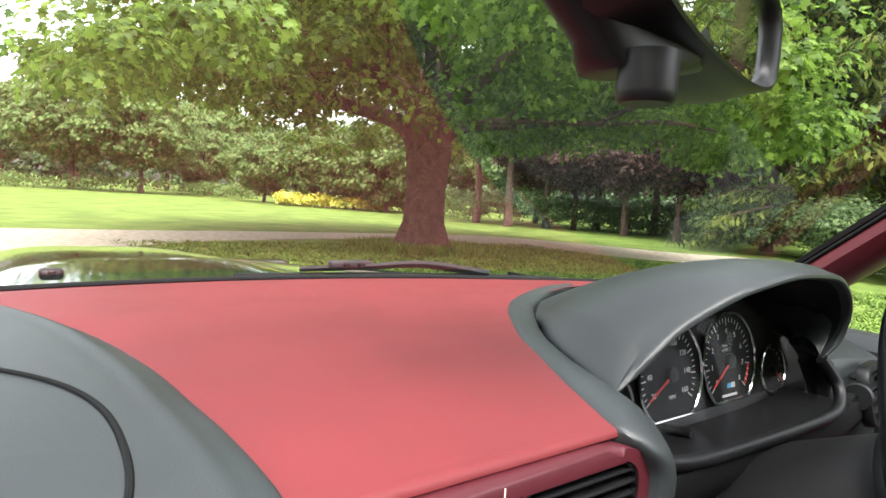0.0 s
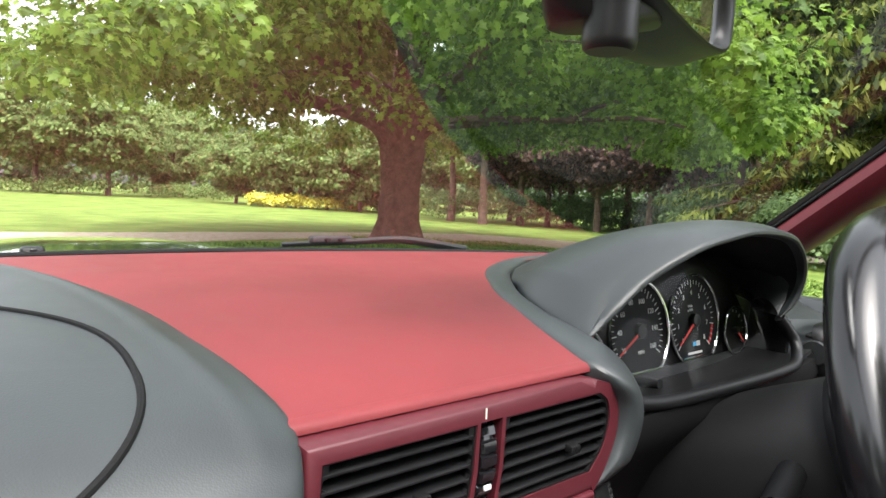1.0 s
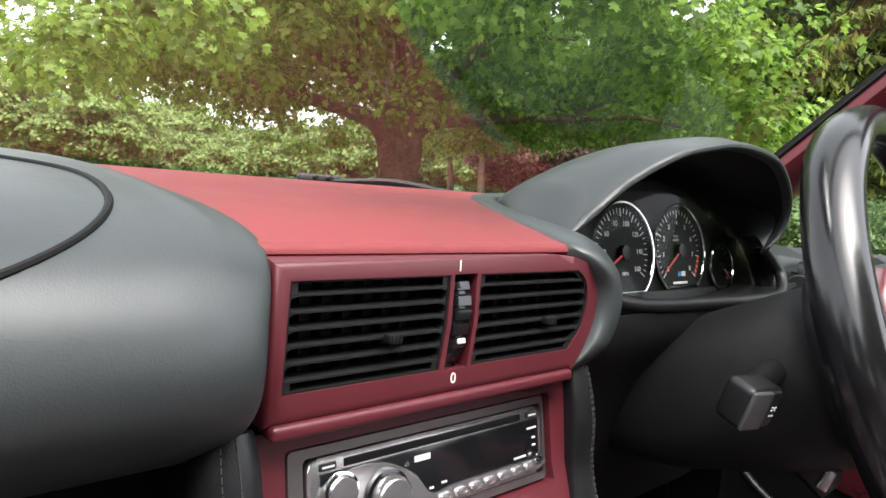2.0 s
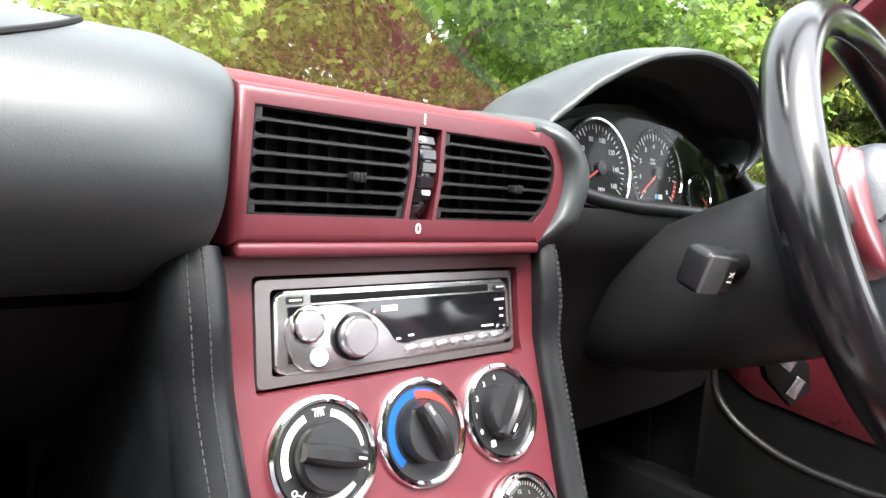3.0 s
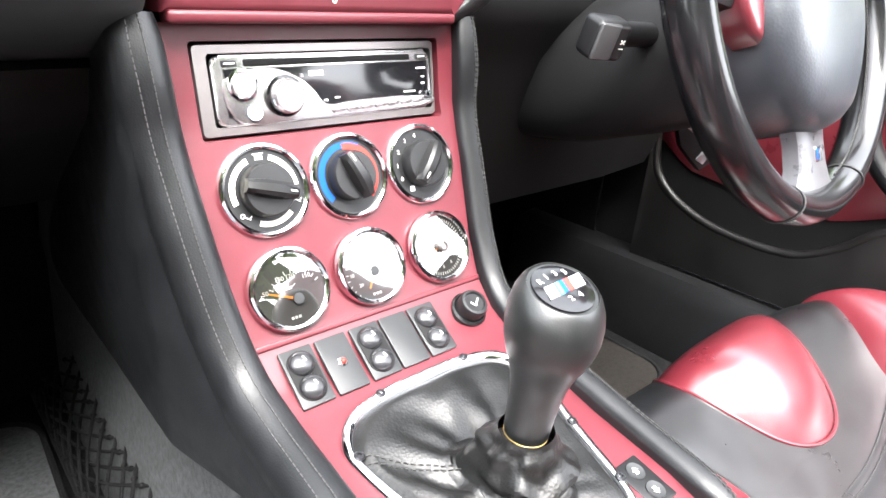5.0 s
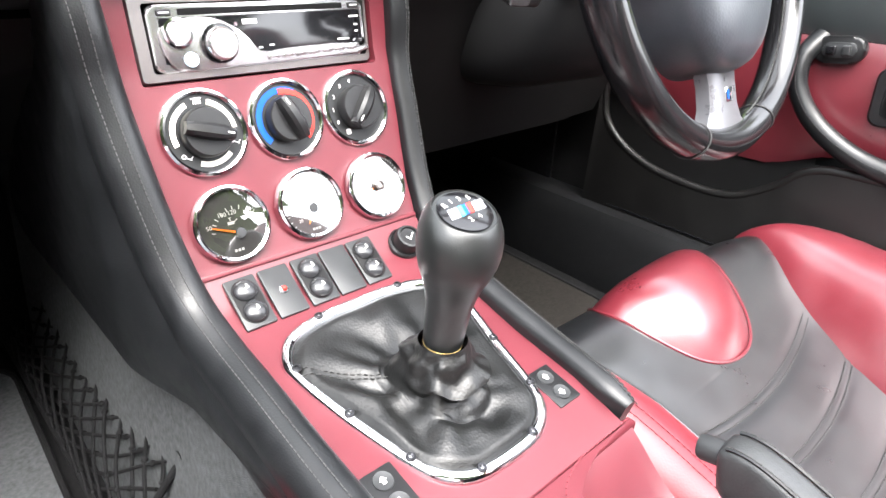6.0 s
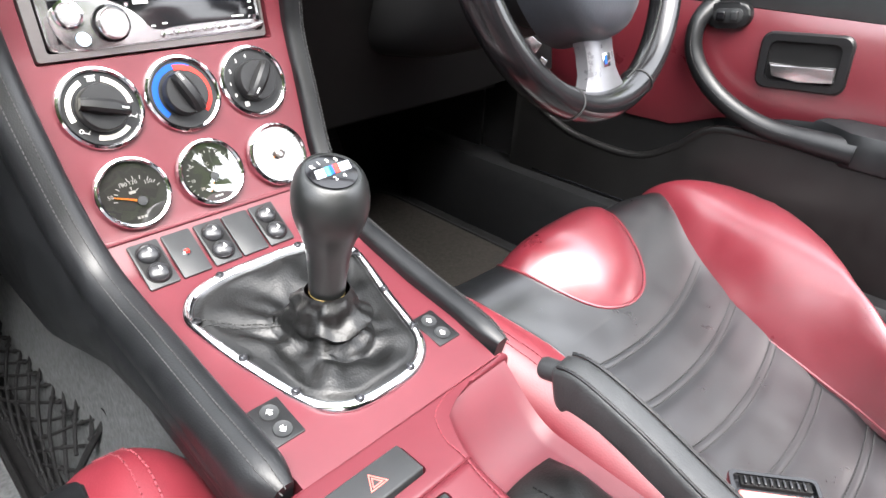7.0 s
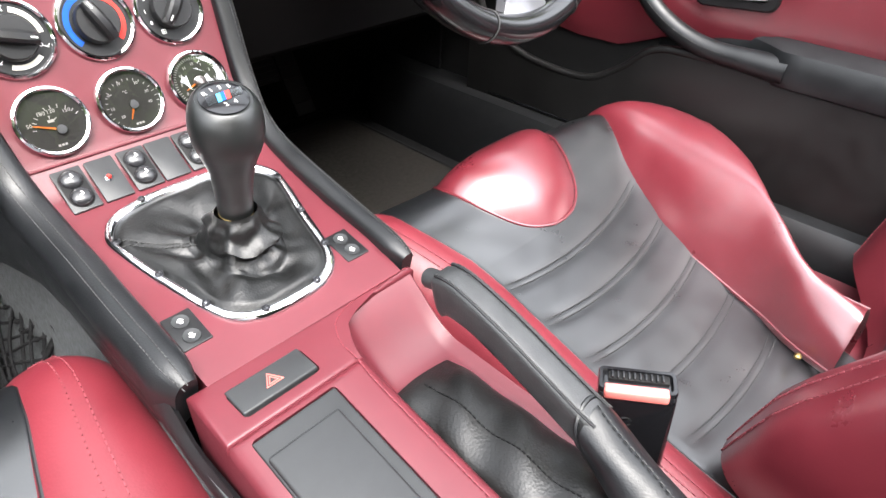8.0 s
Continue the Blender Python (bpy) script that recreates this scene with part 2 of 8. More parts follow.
def smooth_path(pts, n=8, closed=False):
    """A Catmull-Rom curve through points."""
    pts = [Vector(p) for p in pts]
    k = len(pts)
    out = []
    for i in range(k if closed else k - 1):
        if closed:
            p0, p1, p2, p3 = pts[i - 1], pts[i], pts[(i + 1) % k], pts[(i + 2) % k]
        else:
            p0, p1, p2, p3 = pts[max(i - 1, 0)], pts[i], pts[i + 1], pts[min(i + 2, k - 1)]
        for s in range(n):
            t = s / n
            out.append(0.5 * ((2 * p1) + (p2 - p0) * t + (2 * p0 - 5 * p1 + 4 * p2 - p3) * t * t + (3 * p1 - p0 - 3 * p2 + p3) * t ** 3))
    if not closed:
        out.append(pts[-1])
    return out


def tube(path, radius, seg=10, closed=False, flat=1.0, up=None, cap=True):
    """A tube along a path; radius: a number or a function of 0 to 1."""
    path = [Vector(p) for p in path]
    n = len(path)
    secs = []
    ref = Vector(up) if up else None
    prev = None
    for i, p in enumerate(path):
        if closed:
            d = (path[(i + 1) % n] - path[i - 1]).normalized()
        else:
            d = (path[min(i + 1, n - 1)] - path[max(i - 1, 0)]).normalized()
        if ref is not None:
            a = ref - d * ref.dot(d)
        elif prev is None:
            a = d.orthogonal()
        else:
            a = prev - d * prev.dot(d)
        a.normalize()
        prev = a
        b = d.cross(a)
        r = radius(i / max(n - 1, 1)) if callable(radius) else radius
        secs.append([p + a * (r * math.cos(2 * math.pi * k / seg) * flat) + b * (r * math.sin(2 * math.pi * k / seg)) for k in range(seg)])
    if closed:
        secs.append(secs[0])
        bm = loft(secs, cap=False)
        bmesh.ops.remove_doubles(bm, verts=bm.verts, dist=1e-6)
        return bm
    return loft(secs, cap=cap)


def lathe(profile, seg=32, m=None):
    """A turned body: profile of (radius, height) round z."""
    open_ends = profile[0][0] > 1e-4 and profile[-1][0] > 1e-4
    if open_ends:
        profile = list(profile) + [profile[0]]
    secs = [[(r * math.cos(2 * math.pi * k / seg), r * math.sin(2 * math.pi * k / seg), z) for k in range(seg)] for r, z in profile]
    bm = loft(secs, cap=not open_ends)
    bmesh.ops.remove_doubles(bm, verts=bm.verts, dist=1e-6)
    if m is not None:
        bm.transform(m)
    return bm


def prism(outline, depth, bevel=0.0, m=None, seg=2):
    """A flat outline (x, y) raised along z by depth, its upper edge rounded."""
    bm = bmesh.new()
    lo = [bm.verts.new((x, y, 0)) for x, y in outline]
    hi = [bm.verts.new((x, y, depth)) for x, y in outline]
    n = len(lo)
    bm.faces.new(lo[::-1])
    top = bm.faces.new(hi)
    for i in range(n):
        bm.faces.new((lo[i], lo[(i + 1) % n], hi[(i + 1) % n], hi[i]))
    if bevel:
        bmesh.ops.bevel(bm, geom=list(top.edges), offset=bevel, segments=seg, profile=0.5, affect="EDGES")
    if m is not None:
        bm.transform(m)
    return bm


def rounded(w, h, r, n=5):
    """The outline of a rounded rectangle round the origin."""
    r = min(r, 0.499 * w, 0.499 * h)
    out = []
    for cx, cy, a0 in ((w / 2 - r, h / 2 - r, 0), (-w / 2 + r, h / 2 - r, 90), (-w / 2 + r, -h / 2 + r, 180), (w / 2 - r, -h / 2 + r, 270)):
        for i in range(n + 1):
            a = radians(a0 + 90 * i / n)
            out.append((cx + r * math.cos(a), cy + r * math.sin(a)))
    return out


def band(outer, inner, depth, m=None, bevel=0.0):
    """A flat frame between two outlines of equally many points."""
    n = len(outer)
    secs = [[(x, y, 0) for x, y in inner], [(x, y, 0) for x, y in outer],
            [(x, y, depth - bevel) for x, y in outer]]
    if bevel:
        mid = [((xo * 0.8 + xi * 0.2), (yo * 0.8 + yi * 0.2), depth) for (xo, yo), (xi, yi) in zip(outer, inner)]
        secs.append(mid)
    secs += [[(x, y, depth) for x, y in inner], [(x, y, 0) for x, y in inner]]
    bm = loft(secs, cap=False)
    bmesh.ops.remove_doubles(bm, verts=bm.verts, dist=1e-6)
    if m is not None:
        bm.transform(m)
    return bm


def arc_band(r0, r1, a0, a1, depth, m=None, n=24):
    """A piece of a flat ring, angles in degrees."""
    secs = []
    for i in range(n + 1):
        a = radians(a0 + (a1 - a0) * i / n)
        c, s = math.cos(a), math.sin(a)
        secs.append([(r0 * c, r0 * s, 0), (r1 * c, r1 * s, 0), (r1 * c, r1 * s, depth), (r0 * c, r0 * s, depth)])
    bm = loft(secs)
    if m is not None:
        bm.transform(m)
    return bm


def text_bm(body, size, m, extrude=0.0002):
    """Raised lettering, centred at m, in the built-in font."""
    cu = bpy.data.curves.new("lettering", "FONT")
    cu.body, cu.size, cu.extrude = body, size, extrude
    cu.align_x, cu.align_y = "CENTER", "CENTER"
    cu.resolution_u = 2
    ob = new("lettering", cu)
    bpy.context.view_layer.update()
    me = bpy.data.meshes.new_from_object(ob.evaluated_get(bpy.context.evaluated_depsgraph_get()))
    bpy.data.objects.remove(ob)
    bpy.data.curves.remove(cu)
    bm = bmesh.new()
    bm.from_mesh(me)
    bpy.data.meshes.remove(me)
    bm.transform(m)
    return bm


def stitches(path, mat, parent, pitch=0.006, length=0.0038, r=0.0006, name="stitching", lift=(0, 0, 0)):
    """A row of short thread stitches along a path, as one part."""
    path = [Vector(p) + Vector(lift) for p in path]
    bms = bmesh.new()
    carry = 0.0
    for a, b in zip(path, path[1:]):
        d = b - a
        L = d.length
        if L < 1e-6:
            continue
        d /= L
        s = carry
        while s + length < L + pitch:
            p, q = a + d * s, a + d * (s + length)
            u = d.orthogonal().normalized()
            w = d.cross(u)
            vs = [[bms.verts.new(e + u * (r * math.cos(k * math.pi / 2)) + w * (r * math.sin(k * math.pi / 2))) for k in range(4)] for e in (p, q)]
            for k in range(4):
                bms.faces.new((vs[0][k], vs[0][(k + 1) % 4], vs[1][(k + 1) % 4], vs[1][k]))
            bms.faces.new(vs[0][::-1])
            bms.faces.new(vs[1])
            s += pitch
            if s > L:
                break
        carry = s - L if s > L else 0.0
    return part(name, bms, mat, parent)


def lerp(a, b, t):
    return a + (b - a) * t


M["wheel_leather"] = material("polished_wheel_leather", (0.0065, 0.0065, 0.0072), 0.20, vary=0.2, vscale=30, bump=0.05, bscale=900, kind="leather", rvary=0.05, bdist=0.0004)
M["pad_leather"] = material("grained_pad", (0.030, 0.034, 0.041), 0.42, coat=0.3, coat_rough=0.28, coat_ior=1.6, vary=0.2, vscale=30, bump=0.35, bscale=420, kind="leather", rvary=0.05, bdist=0.001)
M["silver_worn"] = material("worn_silver_plastic", (0.13, 0.13, 0.14), 0.33, metal=0.5, vary=0.15, vscale=60, rvary=0.1)


# ---- ground ----
def ground_sheet():
    bm = bmesh.new()
    bmesh.ops.create_grid(bm, x_segments=40, y_segments=40, size=400)
    ob = part("ground", bm, M["grass"])
    return tagged(ob, "mown green lawn reaching to the trees", "lawn", kind="structure")


def drive():
    far = smooth_path([(-60, 11.6, 0), (-20, 11.7, 0), (0, 11.9, 0), (4, 12.2, 0), (7.8, 12.3, 0), (10.6, 12.0, 0), (12.2, 9.8, 0), (13.6, 7.4, 0), (20, 4.8, 0), (60, 2.5, 0)], 6)
    near = smooth_path([(-60, -30, 0), (-20, -30, 0), (1.0, -30, 0), (1.0, -4, 0), (1.0, 4, 0), (1.2, 8.0, 0), (1.9, 9.5, 0), (4, 10.4, 0), (6.2, 10.75, 0), (8.2, 10.2, 0), (9.2, 8.9, 0), (10.4, 6.7, 0), (13.2, 4.7, 0), (20, 2.5, 0), (60, 0.3, 0)], 6)
    outline = [(p.x, p.y) for p in far] + [(p.x, p.y) for p in reversed(near)]
    ob = part("driveway", prism(outline, 0.012, 0.0), M["gravel"], smooth=False)
    return tagged(ob, "pale compacted gravel drive curving round the lawn", "driveway", kind="structure")


ground_sheet()
drive()


# ---- trees ----
LEAF_MAPLE = ((0, -0.5), (0.46, -0.26), (0.27, -0.03), (0.52, 0.17), (0.16, 0.25), (0, 0.60), (-0.16, 0.25), (-0.52, 0.17), (-0.27, -0.03), (-0.46, -0.26))
LEAF_PLAIN = ((0, -0.5), (0.40, -0.06), (0, 0.5), (-0.40, 0.06))
LEAF_SPRAY = ((0, -0.5), (0.16, 0.0), (0.07, 0.5), (-0.08, 0.45), (-0.15, -0.05))


def leaves_mesh(clumps, shape, size, rng, droop=0.3, per=60, flat=0.62, loose=0.25):
    """Leaves laid like shingles over domed sprays (x, y, z, radius)."""
    sh = np.array(shape)
    k = len(sh)
    cl = np.array(clumps, dtype=float)
    count = np.maximum(4, (per * rng.uniform(0.7, 1.3, len(cl))).astype(int))
    idx = np.repeat(np.arange(len(cl)), count)
    n = len(idx)
    d = rng.normal(size=(n, 3))
    d[:, 2] = np.where(rng.uniform(size=n) < 0.82, np.abs(d[:, 2]), -0.5 * np.abs(d[:, 2]))
    d /= np.linalg.norm(d, axis=1)[:, None]
    # each spray is tilted and lobed, so that its outline is uneven
    ph = rng.uniform(0, 6.28, len(cl))[idx]
    az = np.arctan2(d[:, 1], d[:, 0])
    r = cl[idx, 3] * rng.uniform(0.45, 1.0, n) ** 0.45 * (1 + 0.28 * np.sin(3 * az + ph) + 0.14 * np.sin(7 * az + 2 * ph))
    c = cl[idx, :3] + d * r[:, None] * np.array([1.15, 1.15, flat])
    nz = d * np.array([0.75, 0.75, 0.55]) + np.array([0, 0, 0.42]) + rng.normal(size=(n, 3)) * loose
    nz /= np.linalg.norm(nz, axis=1)[:, None]
    a = np.stack([d[:, 0], d[:, 1], np.full(n, -droop)], 1) + rng.normal(size=(n, 3)) * 0.45
    a -= nz * (a * nz).sum(1)[:, None]
    a /= np.linalg.norm(a, axis=1)[:, None] + 1e-9
    b = np.cross(nz, a)
    s = size * rng.uniform(0.65, 1.3, n)
    u, v = sh[:, 0], sh[:, 1]
    fold = -0.25 * np.abs(u) - 0.2 * np.maximum(v, 0) ** 2
    pts = c[:, None, :] + s[:, None, None] * (b[:, None, :] * u[None, :, None] + a[:, None, :] * v[None, :, None] + nz[:, None, :] * fold[None, :, None])
    me = bpy.data.meshes.new("leaves")
    me.from_pydata(pts.reshape(-1, 3).tolist(), [], np.arange(n * k).reshape(n, k).tolist())
    return me


def limb_bm(path, r0, r1, seg=9, rough=0.0, rng=None):
    pts = smooth_path(path, 6)
    return tube(pts, lambda t: lerp(r0, r1, t ** 0.8), seg)


def add_crown(tree, clumps, shape, size, mat, rng, per, droop=0.3, name="crown", flat=0.62):
    me = leaves_mesh(clumps, shape, size, rng, droop, per, flat)
    me.materials.append(mat)
    ob = new(name, me)
    ob.parent = tree
    ob["kind"] = "stuff"
    return ob


def big_maple(at):
    rng = np.random.default_rng(5)
    tree = thing("maple_tree", "large spreading maple with thick brown trunk and green lobed leaves", "tree", at)
    # flared trunk with buttress roots
    secs = []
    for z, r, lean in ((0, 0.66, 0), (0.06, 0.55, 0), (0.2, 0.45, 0), (0.5, 0.375, 0.0), (1.0, 0.345, 0.01), (1.4, 0.36, 0.02), (1.7, 0.40, 0.03), (1.95, 0.36, 0.04), (2.3, 0.27, 0.05), (3.2, 0.20, 0.1), (4.2, 0.15, 0.2), (5.2, 0.07, 0.25)):
        flare = 0.16 if z < 0.3 else 0.05
        secs.append([(r * (1 + flare * math.sin(5 * a + 1.0) + 0.03 * math.sin(11 * a + z * 2)) * math.cos(a) + lean, r * (1 + flare * math.sin(5 * a + 1.0)) * math.sin(a), z) for a in (2 * math.pi * k / 28 for k in range(28))])
    trunk = join_bm(loft(secs))
    part("trunk", trunk, M["bark"], tree)
    tips = []
    for az, z0, length, rise, r in ((200, 2.1, 5.8, 1.5, 0.20), (148, 2.0, 6.2, 1.3, 0.21), (250, 2.2, 6.0, 1.0, 0.20), (300, 2.1, 5.8, 0.6, 0.09), (328, 2.0, 5.6, 0.9, 0.09), (20, 2.4, 6.0, 1.6, 0.17), (65, 2.5, 6.0, 1.9, 0.17), (105, 2.4, 6.0, 1.7, 0.17), (225, 2.6, 4.4, 2.0, 0.16), (320, 2.4, 4.6, 2.0, 0.11), (80, 2.8, 4.2, 2.2, 0.15), (160, 2.4, 4.4, 2.1, 0.18), (270, 2.8, 3.4, 2.4, 0.14), (30, 2.9, 3.0, 2.4, 0.13)):
        a = radians(az)
        d = Vector((math.cos(a), math.sin(a), 0))
        s = Vector((-d.y, d.x, 0))
        p = [Vector((0, 0, z0 - 0.35)) + d * 0.15, Vector((0, 0, z0 + 0.15 * rise)) + d * 0.5 + s * rng.uniform(-0.1, 0.1)]
        for f in (0.3, 0.6, 0.85, 1.0):
            p.append(Vector((0, 0, z0 + rise * f ** 0.8 - (0.5 * f * f if rise < 2 else 0))) + d * length * 0.8 * f + Vector((0.1 * f, -0.1 * f, 0)) + s * rng.uniform(-0.5, 0.5) * f)
        part("limb", limb_bm(p, r, 0.02), M["bark"], tree)
        for f0, f1 in ((2, 3), (3, 4), (4, 5)):
            tips += [p[f0].lerp(p[f1], t) for t in (0.2, 0.7)]
        for _ in range(3):
            b0 = p[rng.integers(2, 4)]
            e = b0 + d * rng.uniform(0.8, 1.8) + s * rng.uniform(-1.6, 1.6) + Vector((0, 0, rng.uniform(-0.1, 1.0)))
            part("branch", limb_bm([b0, b0.lerp(e, 0.5) + Vector((0, 0, 0.15)), e], 0.045, 0.01, 6), M["bark"], tree)
            tips += [b0.lerp(e, 0.6), e]
    clumps = []
    for t in tips:
        q = t + Vector(rng.normal(size=3) * np.array([0.45, 0.45, 0.3]))
        clumps.append((q.x, q.y, max(q.z, 1.7, 3.2 - 0.5 * math.hypot(q.x, q.y)), rng.uniform(0.40, 0.72)))
    for _ in range(520):
        # layered dome, denser outside and below, hanging lower on the side away from the drive
        a = rng.uniform(0, 2 * math.pi)
        rr = 6.3 * math.sqrt(rng.uniform(0.05, 1.0)) * (1 - 0.13 * max(0.0, math.cos(a + 0.6)))
        top = 2.6 + 3.0 * math.sqrt(max(0.0, 1 - (rr / 6.5) ** 2))
        low = 2.15 + 0.45 * math.sin(3 * a + 1.1) * (rr / 6.0) + 2.0 * (1 - rr / 6.3) ** 1.4 - 0.55 * max(0.0, math.cos(a + 0.6)) * (rr / 6.0) ** 2
        tier = rng.integers(0, 6) / 5
        z = low + (top - low) * (tier ** 1.5 * 0.95 + rng.uniform(0, 0.06))
        clumps.append((rr * math.cos(a) + 0.3, rr * math.sin(a) - 0.2, z, rng.uniform(0.34, 0.74)))
    add_crown(tree, clumps, LEAF_MAPLE, 0.100, M["leaf"], rng, 165, 0.9)
    return tree


def round_tree(seed, height, width, mat, label, low=0.25, leaf=0.5, n=150, per=34, name="broadleaf_tree", base=(0, 0, 0)):
    rng = np.random.default_rng(seed)
    tree = thing(name, label, "tree", base)
    part("trunk", join_bm(tube(smooth_path([(0, 0, 0), (0.05, 0, height * 0.2), (-0.05, 0.1, height * 0.5), (0, 0, height * 0.85)], 4), lambda t: lerp(height * 0.028, 0.04, t), 10)), M["bark"], tree)
    for k in range(5):
        a = k * 1.3 + seed
        z = height * (low + 0.08 * k)
        part("limb", tube(smooth_path([(0, 0, z), (math.cos(a) * width * 0.15, math.sin(a) * width * 0.15, z + height * 0.08), (math.cos(a) * width * 0.38, math.sin(a) * width * 0.38, z + height * 0.16)], 4), lambda t: lerp(height * 0.014, 0.02, t), 7), M["bark"], tree)
    clumps = []
    for _ in range(n):
        d = rng.normal(size=3)
        d /= np.linalg.norm(d)
        r = rng.uniform(0.35, 1.0) ** 0.5
        lump = 1 + 0.2 * math.sin(4 * math.atan2(d[1], d[0]) + seed) + 0.15 * math.sin(7 * d[2] + seed)
        z = height * (low + (1 - low) * (0.5 + 0.5 * d[2] * r))
        taper = 0.55 + 0.45 * math.sin(math.pi * min(1, max(0.05, (z / height - low) / (1 - low))))
        clumps.append((d[0] * r * width * 0.5 * lump * taper, d[1] * r * width * 0.5 * lump * taper, z, width * rng.uniform(0.08, 0.15)))
    add_crown(tree, clumps, LEAF_PLAIN, leaf, mat, rng, per)
    return tree


def conifer(seed, height, width, label, base=(0, 0, 0)):
    rng = np.random.default_rng(seed)
    tree = thing("conifer_tree", label, "tree", base)
    part("trunk", tube(smooth_path([(0, 0, 0), (0.03, 0, height * 0.5), (0, 0, height)], 6), lambda t: lerp(0.26, 0.03, t), 10), M["bark"], tree)
    clumps = []
    z = 0.8
    while z < height * 0.97:
        f = 1 - z / height
        reach = width * 0.5 * (0.15 + 0.85 * f ** 0.8)
        for k in range(7):
            a = rng.uniform(0, 2 * math.pi)
            L = reach * rng.uniform(0.7, 1.1)
            end = Vector((math.cos(a) * L, math.sin(a) * L, z - 0.12 * L + 0.1))
            part("branch", tube(smooth_path([(0, 0, z), (math.cos(a) * L * 0.5, math.sin(a) * L * 0.5, z + 0.12), end], 3), lambda t: lerp(0.035, 0.008, t), 5), M["bark"], tree)
            for s in (0.3, 0.45, 0.6, 0.72, 0.84, 0.96, 1.05):
                clumps.append((math.cos(a) * L * s, math.sin(a) * L * s, z + 0.1 * (1 - s) - 0.14 * L * s * s, 0.26 + 0.28 * rng.uniform()))
        z += 0.5
    add_crown(tree, clumps, LEAF_SPRAY, 0.24, M["leaf_conifer"], rng, 30, 0.9, flat=0.35)
    return tree


def place(proto, spots):
    """Puts the first tree at the first spot and copies of it at the rest: x, y, turn, size."""
    for i, (x, y, turn, s) in enumerate(spots):
        m = pose(x, y, 0, 0, 0, turn)
        ob = proto if i == 0 else copy_thing(proto, m)
        ob.matrix_basis = m @ Matrix.Diagonal((s, s, s, 1))


def at_angle(az, dist):
    return -0.2 + dist * math.sin(radians(az)), -0.2 + dist * math.cos(radians(az))


def spots(rows):
    return [(*at_angle(az, d), turn, s) for az, d, turn, s in rows]


big_maple((6.1, 8.75, 0))
place(round_tree(11, 8.0, 8.5, M["leaf_far"], "rounded green broadleaf tree at the edge of the lawn", 0.21, 0.29, 190, 130),
      spots([(5.5, 46, 0, 0.95), (10.5, 44, 80, 0.85), (16, 58, 140, 1.0), (26, 62, 30, 0.95), (31, 50, 200, 0.85), (43, 52, 260, 1.0), (50, 56, 10, 1.1), (-4, 70, 60, 1.0), (-12, 66, 150, 1.1), (35.5, 66, 220, 1.3), (58, 50, 100, 1.3), (66, 44, 190, 1.5)]))
place(round_tree(23, 10.0, 8.0, M["leaf_dark"], "tall dark green broadleaf tree behind the lawn", 0.18, 0.34, 170, 115),
      spots([(12.5, 66, 0, 0.9), (21, 70, 50, 0.8), (29, 76, 120, 0.85), (38.5, 60, 10, 1.0), (46, 64, 75, 1.2), (53, 46, 20, 1.1), (61, 40, 140, 1.25), (70, 40, 200, 1.4), (78, 36, 250, 1.4), (86, 34, 40, 1.4), (1, 84, 30, 0.85), (6, 90, 70, 0.8)]))
place(round_tree(31, 4.6, 5.0, M["leaf_far"], "low rounded pale green tree by the flower bed", 0.12, 0.21, 130, 120),
      spots([(20.5, 38, 0, 0.85), (24.5, 35, 70, 0.9), (28.5, 34, 160, 0.95), (31.5, 32, 240, 0.9), (15.5, 50, 20, 1.0)]))
place(round_tree(41, 6.0, 5.0, M["leaf_copper"], "purple-leaved tree at the back of the drive", 0.28, 0.17, 140, 110, "copper_tree"),
      spots([(49, 25, 0, 0.80), (53.5, 23, 90, 0.85), (58, 22, 170, 0.80), (45.5, 30, 40, 0.9)]))
place(round_tree(53, 7.0, 4.6, M["leaf_dark"], "dark slender tree with a bare lower trunk", 0.42, 0.22, 120, 80, "slender_tree"),
      spots([(40, 26, 0, 1.0), (43, 24, 80, 1.0), (46.5, 25, 150, 0.95), (51, 27, 220, 1.0), (56, 26, 20, 1.0), (61.5, 22, 60, 1.0), (65, 20, 140, 1.0)]))
place(conifer(61, 15.0, 8.2, "feathery yellow-green conifer beside the drive"),
      spots([(72, 19.0, 0, 1.0), (80, 17.5, 120, 1.05), (66, 27.0, 200, 1.05), (90, 15.5, 70, 1.0)]))
place(round_tree(71, 9.0, 9.0, M["leaf_dark"], "dark broadleaf tree standing behind the car", 0.12, 0.85, 200, 64),
      spots([(187, 15.5, 0, 1.6), (192, 17, 80, 1.7), (203, 16, 160, 1.5), (225, 25, 230, 1.3), (252, 28, 300, 1.3), (280, 32, 20, 1.2), (310, 40, 50, 1.1), (112, 26, 90, 1.1), (335, 52, 110, 1.0)]))


def shrub_bed(name, label, rows, mat, size, per, cr, seed, shape=LEAF_PLAIN):
    rng = np.random.default_rng(seed)
    clumps = []
    for az0, az1, d0, d1, n, h in rows:
        for _ in range(n):
            az, d = rng.uniform(az0, az1), rng.uniform(d0, d1)
            x, y = at_angle(az, d)
            clumps.append((x, y, rng.uniform(0.15, h), cr * rng.uniform(0.7, 1.3)))
    me = leaves_mesh(clumps, shape, size, rng, 0.2, per)
    me.materials.append(mat)
    ob = new(name, me)
    return tagged(ob, label, "shrubs", kind="stuff")


